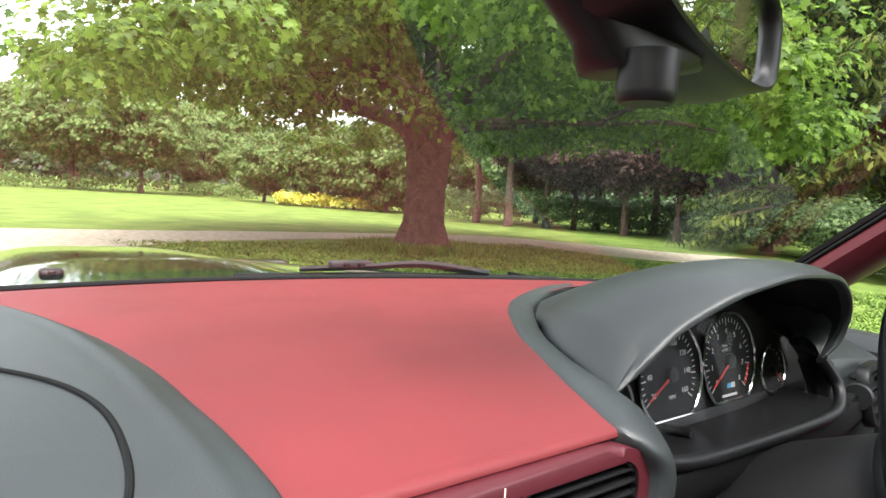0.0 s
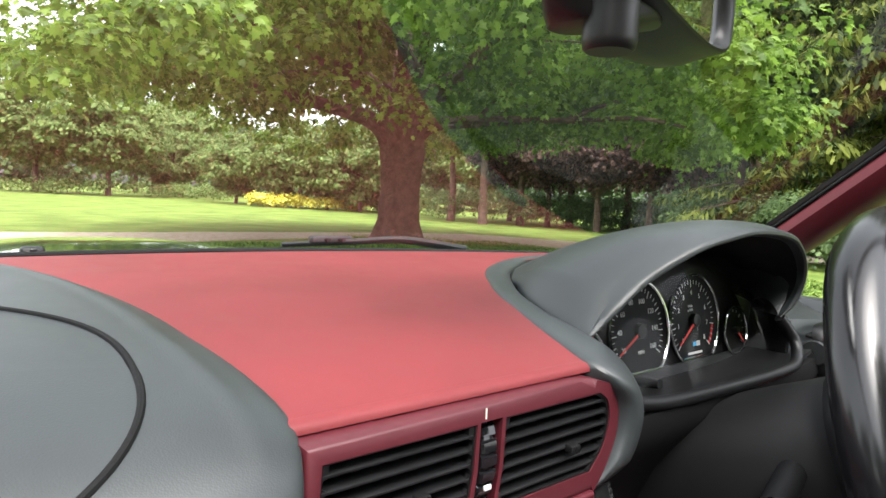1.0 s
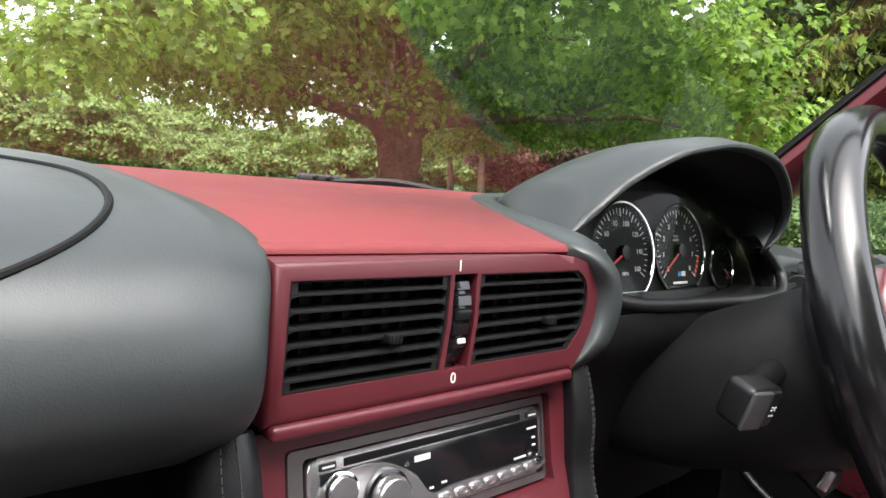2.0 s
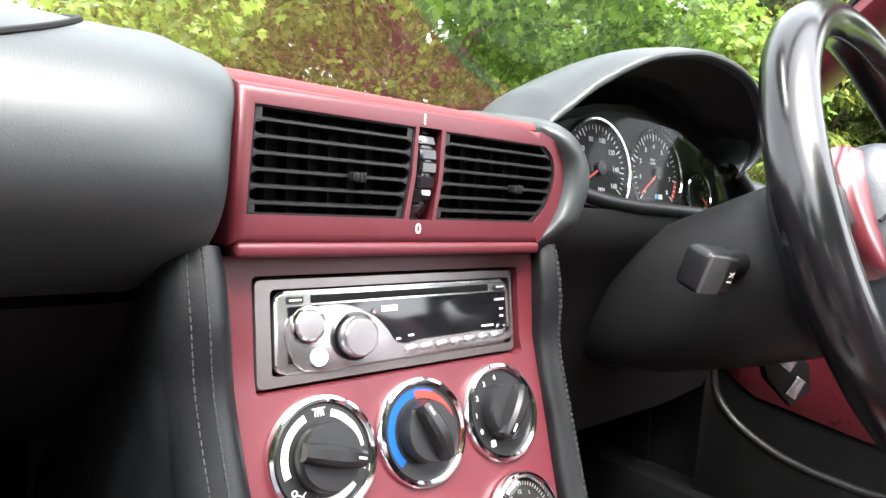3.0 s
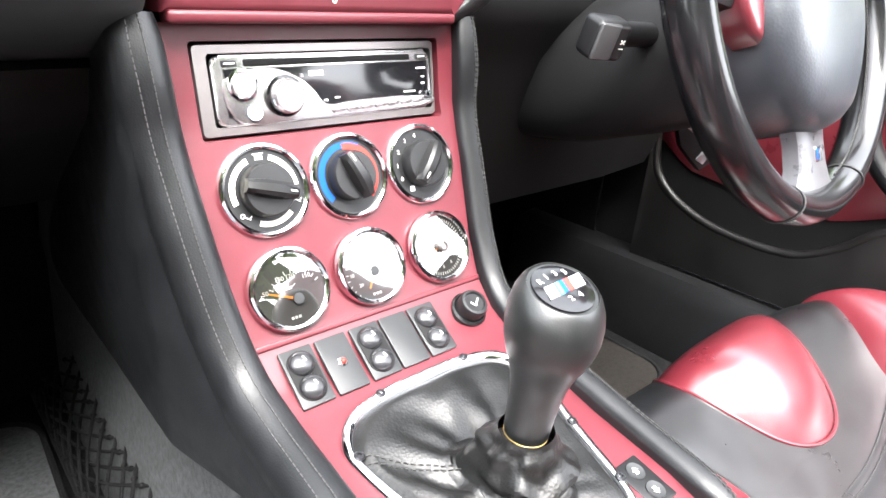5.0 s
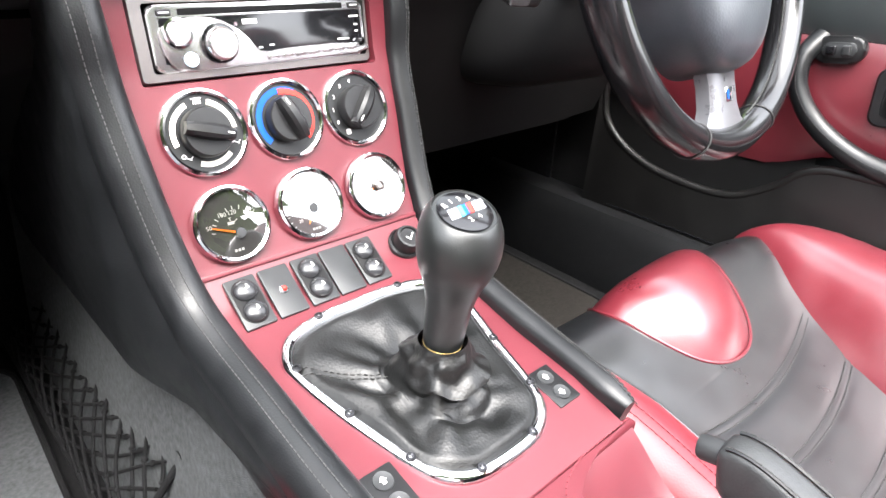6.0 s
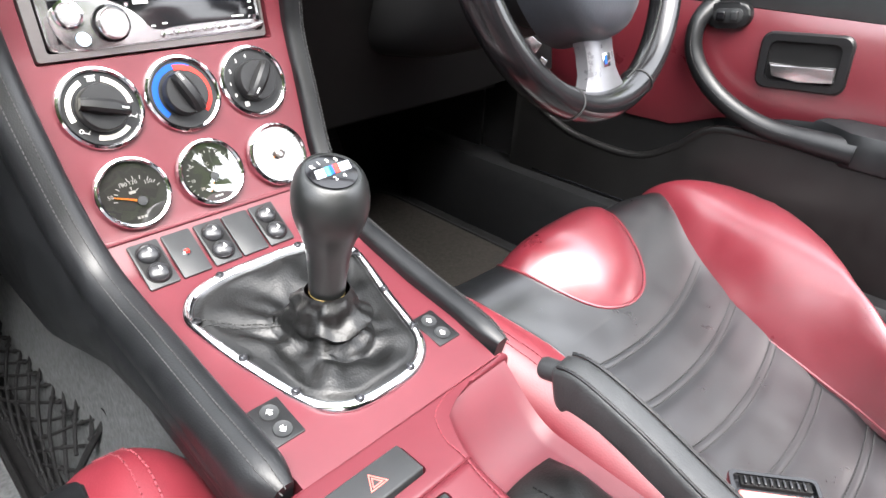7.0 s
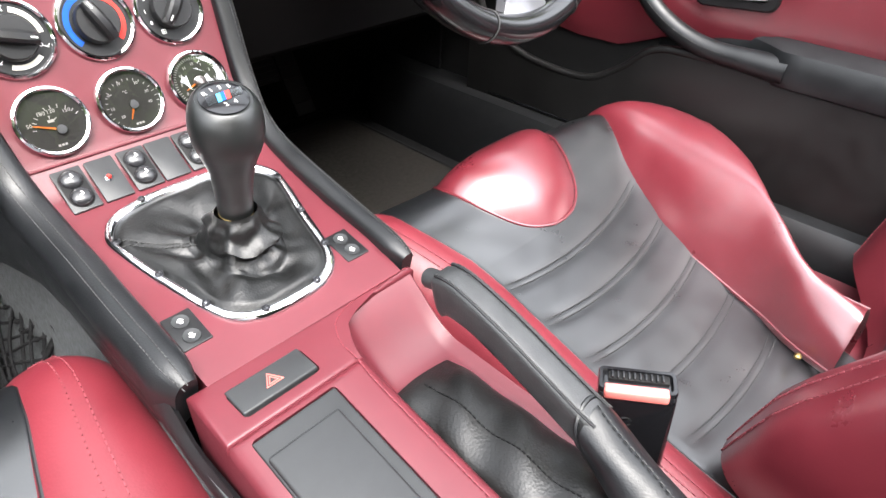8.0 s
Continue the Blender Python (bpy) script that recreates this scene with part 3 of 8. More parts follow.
shrub_bed("yellow_flowers", "bank of bright yellow flowers along the lawn edge", [(22, 31.5, 33, 35, 110, 0.55)], M["leaf_yellow"], 0.12, 60, 0.4, 3)
shrub_bed("shrubs", "mixed green shrubs under the far trees", [(0, 20, 42, 47, 60, 0.7), (30, 38, 32, 36, 70, 1.3)], M["leaf_far"], 0.15, 110, 0.7, 4)
shrub_bed("dark_shrubs", "dense dark green shrubs at the far side of the lawn", [(68, 96, 12.2, 14.5, 150, 1.2), (38, 66, 24, 29, 150, 1.2), (60, 85, 16, 20, 100, 1.3)], M["leaf_dark"], 0.085, 220, 0.5, 6)
shrub_bed("hedge", "continuous dark hedge closing the garden", [(-40, 90, 96, 104, 800, 5.0), (64, 96, 34, 38, 220, 4.0)], M["leaf_dark"], 0.7, 50, 2.2, 5)


def grass_blades():
    """Tufts round the trunk and on the near lawn."""
    rng = np.random.default_rng(9)
    pts, faces = [], []
    def tuft(x, y, h):
        for _ in range(7):
            a, ln = rng.uniform(0, 6.28), h * rng.uniform(0.6, 1.2)
            dx, dy = math.cos(a) * 0.012, math.sin(a) * 0.012
            bx, by = rng.normal(0, 0.03), rng.normal(0, 0.03)
            k = len(pts)
            pts.extend([(x + bx - dx, y + by - dy, 0.0), (x + bx + dx, y + by + dy, 0.0), (x + bx * 3.0, y + by * 3.0, ln)])
            faces.append((k, k + 1, k + 2))
    for _ in range(700):
        a, r = rng.uniform(0, 6.28), rng.uniform(0.5, 1.3)
        tuft(6.1 + r * math.cos(a), 8.75 + r * math.sin(a), 0.16)
    for _ in range(9000):
        x, y = rng.uniform(1.3, 9.6), rng.uniform(-3, 9.8)
        tuft(x, y, 0.05)
    me = bpy.data.meshes.new("blades")
    me.from_pydata(pts, [], faces)
    me.materials.append(M["blade"])
    tagged(new("grass_tufts", me), "short grass tufts on the near lawn", "grass", kind="stuff")


grass_blades()


# ---- the car: shared lines ----
def settle(root, base):
    """Moves a thing's origin to its base and leaves its parts where they are."""
    root.location = base
    for o in root.children:
        o.matrix_parent_inverse = Matrix.Translation(base).inverted()
    return root


def cut(bm, *tools):
    """The body bm with the tools cut out of it."""
    obs = []
    for b in (bm, *tools):
        bmesh.ops.recalc_face_normals(b, faces=b.faces)
        me = bpy.data.meshes.new("tmp")
        b.to_mesh(me)
        b.free()
        obs.append(new("tmp", me))
    for t in obs[1:]:
        md = obs[0].modifiers.new("cut", "BOOLEAN")
        md.object, md.operation, md.solver = t, "DIFFERENCE", "EXACT"
    bpy.context.view_layer.update()
    me = bpy.data.meshes.new_from_object(obs[0].evaluated_get(bpy.context.evaluated_depsgraph_get()))
    out = bmesh.new()
    out.from_mesh(me)
    bpy.data.meshes.remove(me)
    for o in obs:
        d = o.data
        bpy.data.objects.remove(o)
        bpy.data.meshes.remove(d)
    return out


def glass_foot(x):
    """How far ahead the foot of the windscreen lies."""
    return 0.425 - 0.5 * x * x


def pad_z(y):
    return float(np.interp(y, (0.0, 0.012, 0.05, 0.12, 0.2, 0.3, 0.40, 0.47), (0.808, 0.8125, 0.820, 0.832, 0.842, 0.850, 0.853, 0.845)))


POD_Y = (0.375, 0.362, 0.335, 0.25, 0.17, 0.10, 0.04, 0.0, -0.018, -0.026, -0.024, -0.012, 0.006, 0.030, 0.055, 0.078)
POD_Z = (0.800, 0.838, 0.8575, 0.8545, 0.8475, 0.8390, 0.8270, 0.810, 0.792, 0.771, 0.752, 0.735, 0.721, 0.709, 0.701, 0.696)


POD_LINE = smooth_path([(0, y, z) for y, z in zip(POD_Y, POD_Z)], 6)
POD_RUN = np.concatenate([[0.0], np.cumsum([(b - a).length for a, b in zip(POD_LINE, POD_LINE[1:])])])


def pod_at(s):
    """The pod's surface at a run s back from its front foot."""
    return float(np.interp(s, POD_RUN, [p.y for p in POD_LINE])), float(np.interp(s, POD_RUN, [p.z for p in POD_LINE]))


def under_hood(x):
    """Clear height beneath the instrument hood."""
    return float(np.interp(x, (0.165, 0.20, 0.26, 0.33, 0.40, 0.47, 0.52, 0.56), (0.790, 0.822, 0.848, 0.868, 0.876, 0.866, 0.842, 0.80)))


# ---- dashboard ----
def dashboard():
    dash = thing("dashboard", "red leather dashboard top with dark grey airbag pod and instrument hood", "dashboard")
    # hollow carcass under the skins
    left = [(0.40, 0.80), (0.46, 0.80), (0.48, 0.50), (0.40, 0.52), (0.25, 0.615), (0.11, 0.68), (0.06, 0.78), (0.12, 0.80)]
    part("carcass", loft([[(x, y, z) for y, z in left] for x in (-0.70, 0.14)]), M["black_matt"], dash, smooth=False)
    right = [(0.16, 0.80), (0.46, 0.80), (0.48, 0.50), (0.22, 0.46), (0.20, 0.60), (0.17, 0.72)]
    part("carcass", loft([[(x, y, z) for y, z in right] for x in (0.141, 0.70)]), M["black_matt"], dash, smooth=False)

    # red top pad
    def pad(u, v):
        x_r = np.interp(v, (0, 0.04, 0.12, 0.18, 0.33, 0.46, 0.52, 0.62, 0.68, 0.72, 1.0), (0.110, 0.113, 0.127, 0.138, 0.163, 0.204, 0.228, 0.288, 0.335, 0.36, 0.62))
        x = lerp(-0.66, x_r, u)
        y = lerp(0.019 + 0.083 * min(1, max(0, (-0.116 - x) / 0.012)), glass_foot(x) + 0.035, v)
        z = pad_z(y + 0.5 * x * x * v)
        return (x, y, z)
    part("top_pad", sheet(pad, 260, 60), M["red_soft"], dash, "smooth red leather top pad")

    # rolled lip over the vents, with a groove below
    lip = []
    for i in range(41):
        x = lerp(-0.112, 0.108, i / 40)
        prof = [(0.03, 0.8135), (0.0200, 0.8141), (0.0165, 0.8137), (0.0138, 0.8124), (0.0124, 0.8103), (0.0122, 0.8082), (0.0150, 0.8068), (0.03, 0.803)]
        lip.append([(x, y, z) for y, z in prof])
    part("rear_lip", loft(lip), M["red_soft"], dash)

    # passenger airbag pod
    secs = []
    cy, cz = 0.16, 0.735
    n = 90
    rim_line = smooth_path([(-0.03, -0.120, 0), (0.0, -0.110, 0), (0.02, -0.1095, 0), (0.043, -0.113, 0), (0.077, -0.118, 0), (0.113, -0.124, 0), (0.157, -0.131, 0), (0.19, -0.139, 0), (0.226, -0.150, 0), (0.254, -0.161, 0), (0.279, -0.174, 0), (0.305, -0.192, 0), (0.325, -0.211, 0), (0.345, -0.240, 0), (0.36, -0.275, 0), (0.375, -0.330, 0)], 6)
    rim_y, rim_x = [p.x for p in rim_line], [p.y for p in rim_line]
    for i in range(n + 1):
        x = -0.66 + 0.557 * (1 - (1 - i / n) ** 2.2)
        edge = max(0.0, (x + 0.103 + 0.046) / 0.046)
        round_off = 1 - math.sqrt(max(0.0, 1 - edge * edge))
        pull = min(1.0, max(0.0, (x + 0.40) / 0.297))
        row = []
        for p in smooth_path([(0, y, z) for y, z in zip(POD_Y, POD_Z)], 4):
            lim = float(np.interp(p.y, rim_y, rim_x))
            if p.y < 0.09:
                lim = lerp(lim, -0.122, min(1.0, max(0.0, (0.795 - p.z) / 0.07)))
            shrink = 1 - round_off * lerp(0.05, 0.095, min(1.0, max(0.0, (p.y - 0.02) / 0.10))) + 0.013 * math.exp(-((edge - 0.50) / 0.15) ** 2) * min(1.0, max(0.0, (p.y + 0.01) / 0.05))
            row.append((x + (lim + 0.103) * pull, cy + (p.y - cy) * shrink, cz + (p.z - cz) * shrink))
        row += [(x - 0.02 * pull, 0.12, 0.69), (x - 0.02 * pull, 0.30, 0.72)]
        secs.append(row)
    pod = part("airbag_pod", loft(secs), M["grey_soft"], dash, "dark grey grained airbag pod")
    # oval lid line
    def oval_at(a, v, lift):
        c, sn = math.cos(a), math.sin(a)
        x = -0.380 + 0.214 * v * math.copysign(abs(c) ** 0.82, c)
        y, z = pod_at(0.314 - 0.131 * v * math.copysign(abs(sn) ** 0.82, sn) + 0.026 * v * c)
        return (x, y, z + lift)
    part("lid_gap", tube([oval_at(2 * math.pi * k / 120, 1.0, 0.0) for k in range(120)], 0.0019, 8, closed=True), M["black_matt"], pod, "black gap round the airbag lid")
    part("airbag_lid", sheet(lambda u, v: oval_at(2 * math.pi * u, 0.975 * v, 0.0022 * (1 - v ** 6)), 96, 24), M["grey_soft"], pod)

    # glovebox face below the pod
    def glove(u, v):
        x = lerp(-0.66, -0.125, u)
        y = np.interp(v, (0, 0.15, 0.6, 1), (0.090, 0.10, 0.24, 0.42))
        z = np.interp(v, (0, 0.15, 0.6, 1), (0.694, 0.668, 0.596, 0.51))
        return (x, y, z)
    part("glovebox_lid", sheet(glove, 24, 12, 0.012), M["black_matt"], dash, "matt black glovebox lid")
    part("glovebox_gap", tube([(x, 0.098, 0.667 - 0.10 * max(0.0, x + 0.22) ** 1.5) for x in np.linspace(-0.6, -0.13, 20)], 0.0022, 6), M["black_gloss"], dash)

    # dark band round the driver's side of the red panel, between the pad's edge and the hood's groove
    pad_side = smooth_path([(x, y, pad_z(y) - 0.0025) for x, y in ((0.386, 0.311), (0.338, 0.304), (0.281, 0.281), (0.240, 0.257), (0.213, 0.234), (0.188, 0.205), (0.154, 0.152), (0.127, 0.084), (0.110, 0.030))]
                           + [(0.108, 0.012, 0.8095), (0.117, 0.0, 0.8005), (0.1275, -0.001, 0.784), (0.1265, -0.001, 0.764), (0.1165, -0.001, 0.744), (0.103, 0.002, 0.7285)], 8)
    hood_side = smooth_path([(x, y, pad_z(y) - 0.003) for x, y in ((0.386, 0.296), (0.335, 0.282), (0.298, 0.262), (0.262, 0.239), (0.239, 0.221), (0.208, 0.186), (0.180, 0.146), (0.163, 0.101), (0.156, 0.060))]
                            + [(0.151, 0.030, 0.812), (0.1475, 0.010, 0.799), (0.152, 0.004, 0.780), (0.151, 0.004, 0.760), (0.140, 0.006, 0.738), (0.117, 0.010, 0.722)], 8)
    band_secs = []
    for i, (p, q) in enumerate(zip(pad_side, hood_side)):
        over = min(1.0, max(0.0, (84 - i) / 28))
        face = Vector((0.25, -1, 0.2)).lerp(Vector((0, -0.15, 1)), over).normalized()
        high = lerp(0.0105, 0.0065, over) * min(1.0, (len(pad_side) - i) / 10)
        row = []
        for k in range(15):
            a = math.pi * k / 14
            row.append(p.lerp(q, 0.5 - 0.5 * math.cos(a)) + face * (high * math.sin(a) ** 0.62))
        row += [q - face * 0.020, p - face * 0.020]
        band_secs.append(row)
    part("edge_band", loft(band_secs), M["grey_soft"], dash, "dark grey padded edge band")

    # instrument hood: a thick rolled lip, swept ahead to the glass
    lip_line = smooth_path([(0.159, 0.054, 0.815), (0.182, 0.052, 0.830), (0.219, 0.044, 0.8585), (0.262, 0.026, 0.885), (0.300, 0.018, 0.8955), (0.338, 0.014, 0.9015), (0.390, 0.014, 0.901), (0.440, 0.018, 0.895), (0.488, 0.027, 0.880), (0.517, 0.034, 0.863), (0.529, 0.039, 0.846), (0.529, 0.045, 0.826), (0.513, 0.051, 0.806)], 6)
    foot_line = smooth_path([(0.210, 0.182, 0.836), (0.220, 0.199, 0.841), (0.242, 0.219, 0.845), (0.268, 0.238, 0.848), (0.305, 0.252, 0.850), (0.350, 0.256, 0.852), (0.405, 0.252, 0.855), (0.450, 0.240, 0.855), (0.485, 0.220, 0.850), (0.515, 0.195, 0.842), (0.540, 0.16, 0.830), (0.556, 0.13, 0.812), (0.556, 0.115, 0.800)], 6)
    left_run = smooth_path([(0.160, 0.056, 0.812), (0.166, 0.090, 0.821), (0.175, 0.122, 0.827), (0.190, 0.155, 0.832), (0.210, 0.182, 0.836)], 5)
    rolled = []
    for j, p in enumerate(lip_line):
        d = lip_line[min(j + 1, len(lip_line) - 1)] - lip_line[max(j - 1, 0)]
        out = Vector((-d.z, 0, d.x)).normalized()
        fat = min(1.0, 0.25 + j / 9, 0.35 + (len(lip_line) - 1 - j) / 9)
        rolled.append([p + (out * o + Vector((0, y, 0))) * fat for o, y in ((0.0, 0.0), (0.0004, -0.0022), (0.0022, -0.0042), (0.0046, -0.0042), (0.0066, -0.0026), (0.0078, 0.0010), (0.0086, 0.0055))])
    secs = [[r[k] for r in rolled] for k in range(1, 6)]
    for k in range(21):
        t = k / 20
        row = []
        off = left_run[k] - rolled[0][6].lerp(foot_line[0], t)
        for j, (a, b) in enumerate(zip(rolled, foot_line)):
            p = a[6].lerp(b, t) + off * max(0.0, 1 - j / 16) ** 1.5
            p.z += 0.019 * math.sin(math.pi * t ** 0.8) ** 0.9 * min(1.0, j / 7)
            row.append(p)
        secs.append(row)
    # skirt of the flank, tucked down into the groove
    secs = [[row[0] + Vector((0.004, 0.004, -0.022))] + row for row in secs]
    hood = part("instrument_hood", loft(secs, ring=False), M["grey_soft"], dash, "dark grey hood arching over the instruments")
    inner = []
    mid = Vector((0.34, 0.03, 0.81))
    for ins, dy in ((0.0, 0.0), (0.012, 0.006), (0.02, 0.030), (0.055, 0.034), (0.065, 0.060), (0.10, 0.064)):
        row = []
        for j, a in enumerate(lip_line):
            flare = 0.75 * dy * min(1.0, max(0.0, (j - 50) / 12))
            p = a + Vector(((mid.x - a.x) * ins * 0.3 + flare, dy, (mid.z - a.z) * ins))
            row.append(p)
        inner.append(row)
    inner.append([Vector((p.x, 0.116, p.z)) for p in inner[-1]])
    part("hood_lip", loft([[r[1] for r in rolled], inner[0], inner[1]], ring=False), M["grey_soft"], hood)
    part("hood_lining", loft(inner[1:], ring=False), M["black_lining"], hood, "matt black stepped lining of the hood")
    # dark front slope behind the hood
    slope = [[b for b in foot_line], [Vector((b.x + 0.01, b.y + 0.03, 0.835)) for b in foot_line], [Vector((b.x, 0.30, 0.80)) for b in foot_line]]
    part("hood_skirt", loft(slope, ring=False), M["black_matt"], hood)

    # lower rim of the instrument opening
    rim = smooth_path([(0.158, 0.052, 0.796), (0.158, 0.040, 0.783), (0.172, 0.031, 0.772), (0.203, 0.026, 0.7645), (0.25, 0.024, 0.760), (0.35, 0.023, 0.757), (0.44, 0.023, 0.7555), (0.495, 0.025, 0.757), (0.519, 0.031, 0.765), (0.528, 0.038, 0.778), (0.523, 0.045, 0.792), (0.513, 0.051, 0.805)], 6)
    part("instrument_rim", tube(rim, 0.0062, 14), M["black_plastic"], dash)
    # shelf between rim and dials, and the backing
    part("instrument_shelf", sheet(lambda u, v: (lerp(0.156, 0.545, u), lerp(0.026, 0.118, v), lerp(0.757, 0.742, v) + 0.012 * (2 * u - 1) ** 4), 24, 6, 0.004), M["black_plastic"], dash)
    part("instrument_backing", sheet(lambda u, v: (lerp(0.165, 0.56, u), 0.118 + 0.012 * v, lerp(0.745, under_hood(lerp(0.165, 0.56, u)), v)), 24, 6, 0.004), M["black_matt"], dash)
    part("instrument_side", sheet(lambda u, v: (lerp(0.530, 0.560, u), lerp(0.045, 0.13, u), lerp(0.745, lerp(0.80, 0.835, u), v)), 6, 6, 0.004), M["black_matt"], dash)

    # knee panel under the instruments and the outer dash end
    def knee(u, v):
        x = lerp(0.125, 0.66, u)
        y = np.interp(v, (0, 0.08, 0.28, 0.6, 1), (0.022, 0.020, 0.052, 0.088, 0.13))
        z = lerp(0.756, 0.50, v)
        return (x, y + 0.03 * max(0, u - 0.75) * 2, z)
    part("knee_panel", sheet(knee, 24, 14, 0.01), M["black_matt"], dash, "matt black panel under the instruments")
    end = [(0.575, 0.050, 0.70), (0.575, 0.050, 0.785), (0.575, 0.056, 0.797), (0.575, 0.10, 0.815), (0.575, 0.24, 0.842), (0.575, 0.26, 0.70)]
    end2 = [(0.70, y + 0.0, z - 0.012) for _, y, z in end]
    part("dash_end", loft([[(0.545, y + 0.006, z) for _, y, z in end], end, end2]), M["grey_soft"], dash, "dark grey outer end of the dashboard")
    return settle(dash, (0, 0.2, 0.46))


dashboard()


def side_vent(at, turn):
    v = thing("side_vent", "small black slatted air vent at the dashboard end", "air vent")
    m = pose(*at) @ pose(0, 0, 0, 0, 0, turn) @ pose(0, 0, 0, 78, 0, 0)
    part("vent_frame", band(rounded(0.085, 0.07, 0.02), rounded(0.070, 0.055, 0.014), 0.012, m, 0.003), M["black_plastic"], v)
    part("vent_back", prism(rounded(0.074, 0.059, 0.015), 0.002, 0, m @ pose(0, 0, -0.02)), M["black_matt"], v)
    for k in range(4):
        part("slat", rbox(0.071, 0.003, 0.016, 0.001, m @ pose(0, -0.02 + 0.0135 * k, -0.001, 20, 0, 0)), M["black_plastic"], v)
    part("thumb_wheel", lathe([(0.001, -0.004), (0.014, -0.004), (0.0155, 0), (0.014, 0.004), (0.001, 0.004)], 24, m @ pose(-0.049, 0.004, 0.002, 0, 90, 0)), M["switch"], v)
    return settle(v, at)


side_vent((0.615, 0.036, 0.757), 6)


# ---- centre vents ----
def centre_vents():
    cv = thing("centre_air_vents", "red framed pair of black slatted centre air vents", "air vent")
    m = axes((0, 0, 0.770), (1, 0, 0), (0, -1, 0.02))
    outer = [(-0.112, 0.0375)] + [(0.085, 0.0375)] + [(p.x, p.y) for p in smooth_path([(0.100, 0.0365, 0), (0.119, 0.030, 0), (0.1285, 0.014, 0), (0.1275, -0.006, 0), (0.1175, -0.026, 0), (0.103, -0.0415, 0)], 10)] + [(-0.112, -0.0415)]
    body = prism(outer, 0.030, 0.006, m @ pose(0, 0, -0.030), 4)
    hole_l = [(-0.102, 0.027), (-0.006, 0.027), (-0.0075, 0.0), (-0.012, -0.026), (-0.105, -0.026)]
    hole_r = [(0.0165, 0.027)] + [(p.x, p.y) for p in smooth_path([(0.106, 0.027, 0), (0.1145, 0.020, 0), (0.1175, 0.006, 0), (0.112, -0.012, 0), (0.099, -0.026, 0)], 6)] + [(0.0115, -0.026), (0.0155, 0.0)]
    slot = [(-0.0035, 0.0275), (0.0135, 0.0275), (0.0125, 0.0), (0.0085, -0.0265), (-0.0085, -0.0265), (-0.0045, 0.0)]
    frame_bm = cut(body, *[prism(h, 0.06, 0, m @ pose(0, 0, -0.022)) for h in (hole_l, hole_r, slot)])
    part("vent_panel", frame_bm, M["red_trim"], cv, "crimson painted vent panel")
    # ridge under the vents
    part("lower_ridge", rbox(0.214, 0.018, 0.0075, 0.0025, pose(-0.003, 0.006, 0.7265)), M["red_trim"], cv)
    for hole, x0, x1 in ((hole_l, -0.104, -0.008), (hole_r, 0.0135, 0.117)):
        vent = part("vent", prism(hole, 0.002, 0, m @ pose(0, 0, -0.021)), M["black_matt"], cv, "black louvred air vent")
        def span(z):
            xs = []
            k = len(hole)
            for i in range(k):
                (ax, ay), (bx, by) = hole[i], hole[(i + 1) % k]
                if (ay - z) * (by - z) <= 0 and abs(ay - by) > 1e-6:
                    xs.append(ax + (bx - ax) * (z - ay) / (by - ay))
            return min(xs), max(xs)
        # black lining of the opening
        mx, my = sum(p[0] for p in hole) / len(hole), sum(p[1] for p in hole) / len(hole)
        inset = [(x + math.copysign(min(0.0011, abs(mx - x)), mx - x), y + math.copysign(min(0.0011, abs(my - y)), my - y)) for x, y in hole]
        part("lining", band(hole, inset, 0.0195, m @ pose(0, 0, -0.0205)), M["black_matt"], vent)
        pitch, half = 0.0081, 0.0011
        rows = [0.0202 - pitch * k for k in range(6)]
        for z in rows:
            a, b = span(z)
            prof = ((half * 0.5, -0.0006), (-half * 0.5, -0.0006), (-half, -0.0016), (-half * 1.1, -0.0105), (half * 0.7, -0.0105), (half, -0.0016))
            part("slat", loft([[m @ Vector((lerp(a, b, t), z + dy - 0.10 * (dz + 0.001), dz - 0.0008)) for dy, dz in prof] for t in np.linspace(0, 1, 9)]), M["black_plastic"], vent)
        # end rails, hollowed to a half round at each gap
        for end in (0, 1):
            edge, inner = [], []
            for z in np.linspace(0.0262, -0.0252, 104):
                zz = max(-0.0258, min(0.0268, z))
                x = span(zz)[end]
                gap = [q for q in zip(rows, rows[1:]) if q[1] < z < q[0]]
                depth = 0.0046
                if gap:
                    mid = (gap[0][0] + gap[0][1]) / 2
                    r = pitch / 2 - half
                    depth = 0.0046 - math.sqrt(max(0.0, 1 - min(1.0, abs(z - mid) / r) ** 2)) * 0.0038
                edge.append((x, z))
                inner.append((x + (depth if end == 0 else -depth), z))
            out = edge + inner[::-1]
            part("rail", prism(out if end == 1 else out[::-1], 0.0065, 0, m @ pose(0, 0, -0.0082)), M["black_plastic"], vent)
        for k in range(1, 8):
            x = lerp(x0, x1, k / 8)
            part("vane", rbox(0.0009, 0.050, 0.0075, 0.0003, m @ pose(x, 0, -0.0160, 0, 18, 0)), M["black_matt"], vent)
        xm = lerp(x0, x1, 0.62)
        tab = part("tab", rbox(0.0085, 0.0052, 0.007, 0.0012, m @ pose(xm, -0.0045, 0.0008)), M["black_matt"], vent, "ribbed sliding tab")
        for k in range(3):
            part("rib", rbox(0.0009, 0.0054, 0.0009, 0.0003, m @ pose(xm - 0.0025 + 0.0025 * k, -0.0045, 0.0045)), M["black_plastic"], tab)
    # centre thumb wheel
    def on_wheel(t, h=0.0):
        return m @ Vector((0.0030 + 0.0032 * t - 0.0012 * t * t, 0.0262 * t, -0.0050 + 0.0072 * (1 - t * t) + h))
    side = (m.to_3x3() @ Vector((1, 0, 0))).normalized()
    rows = []
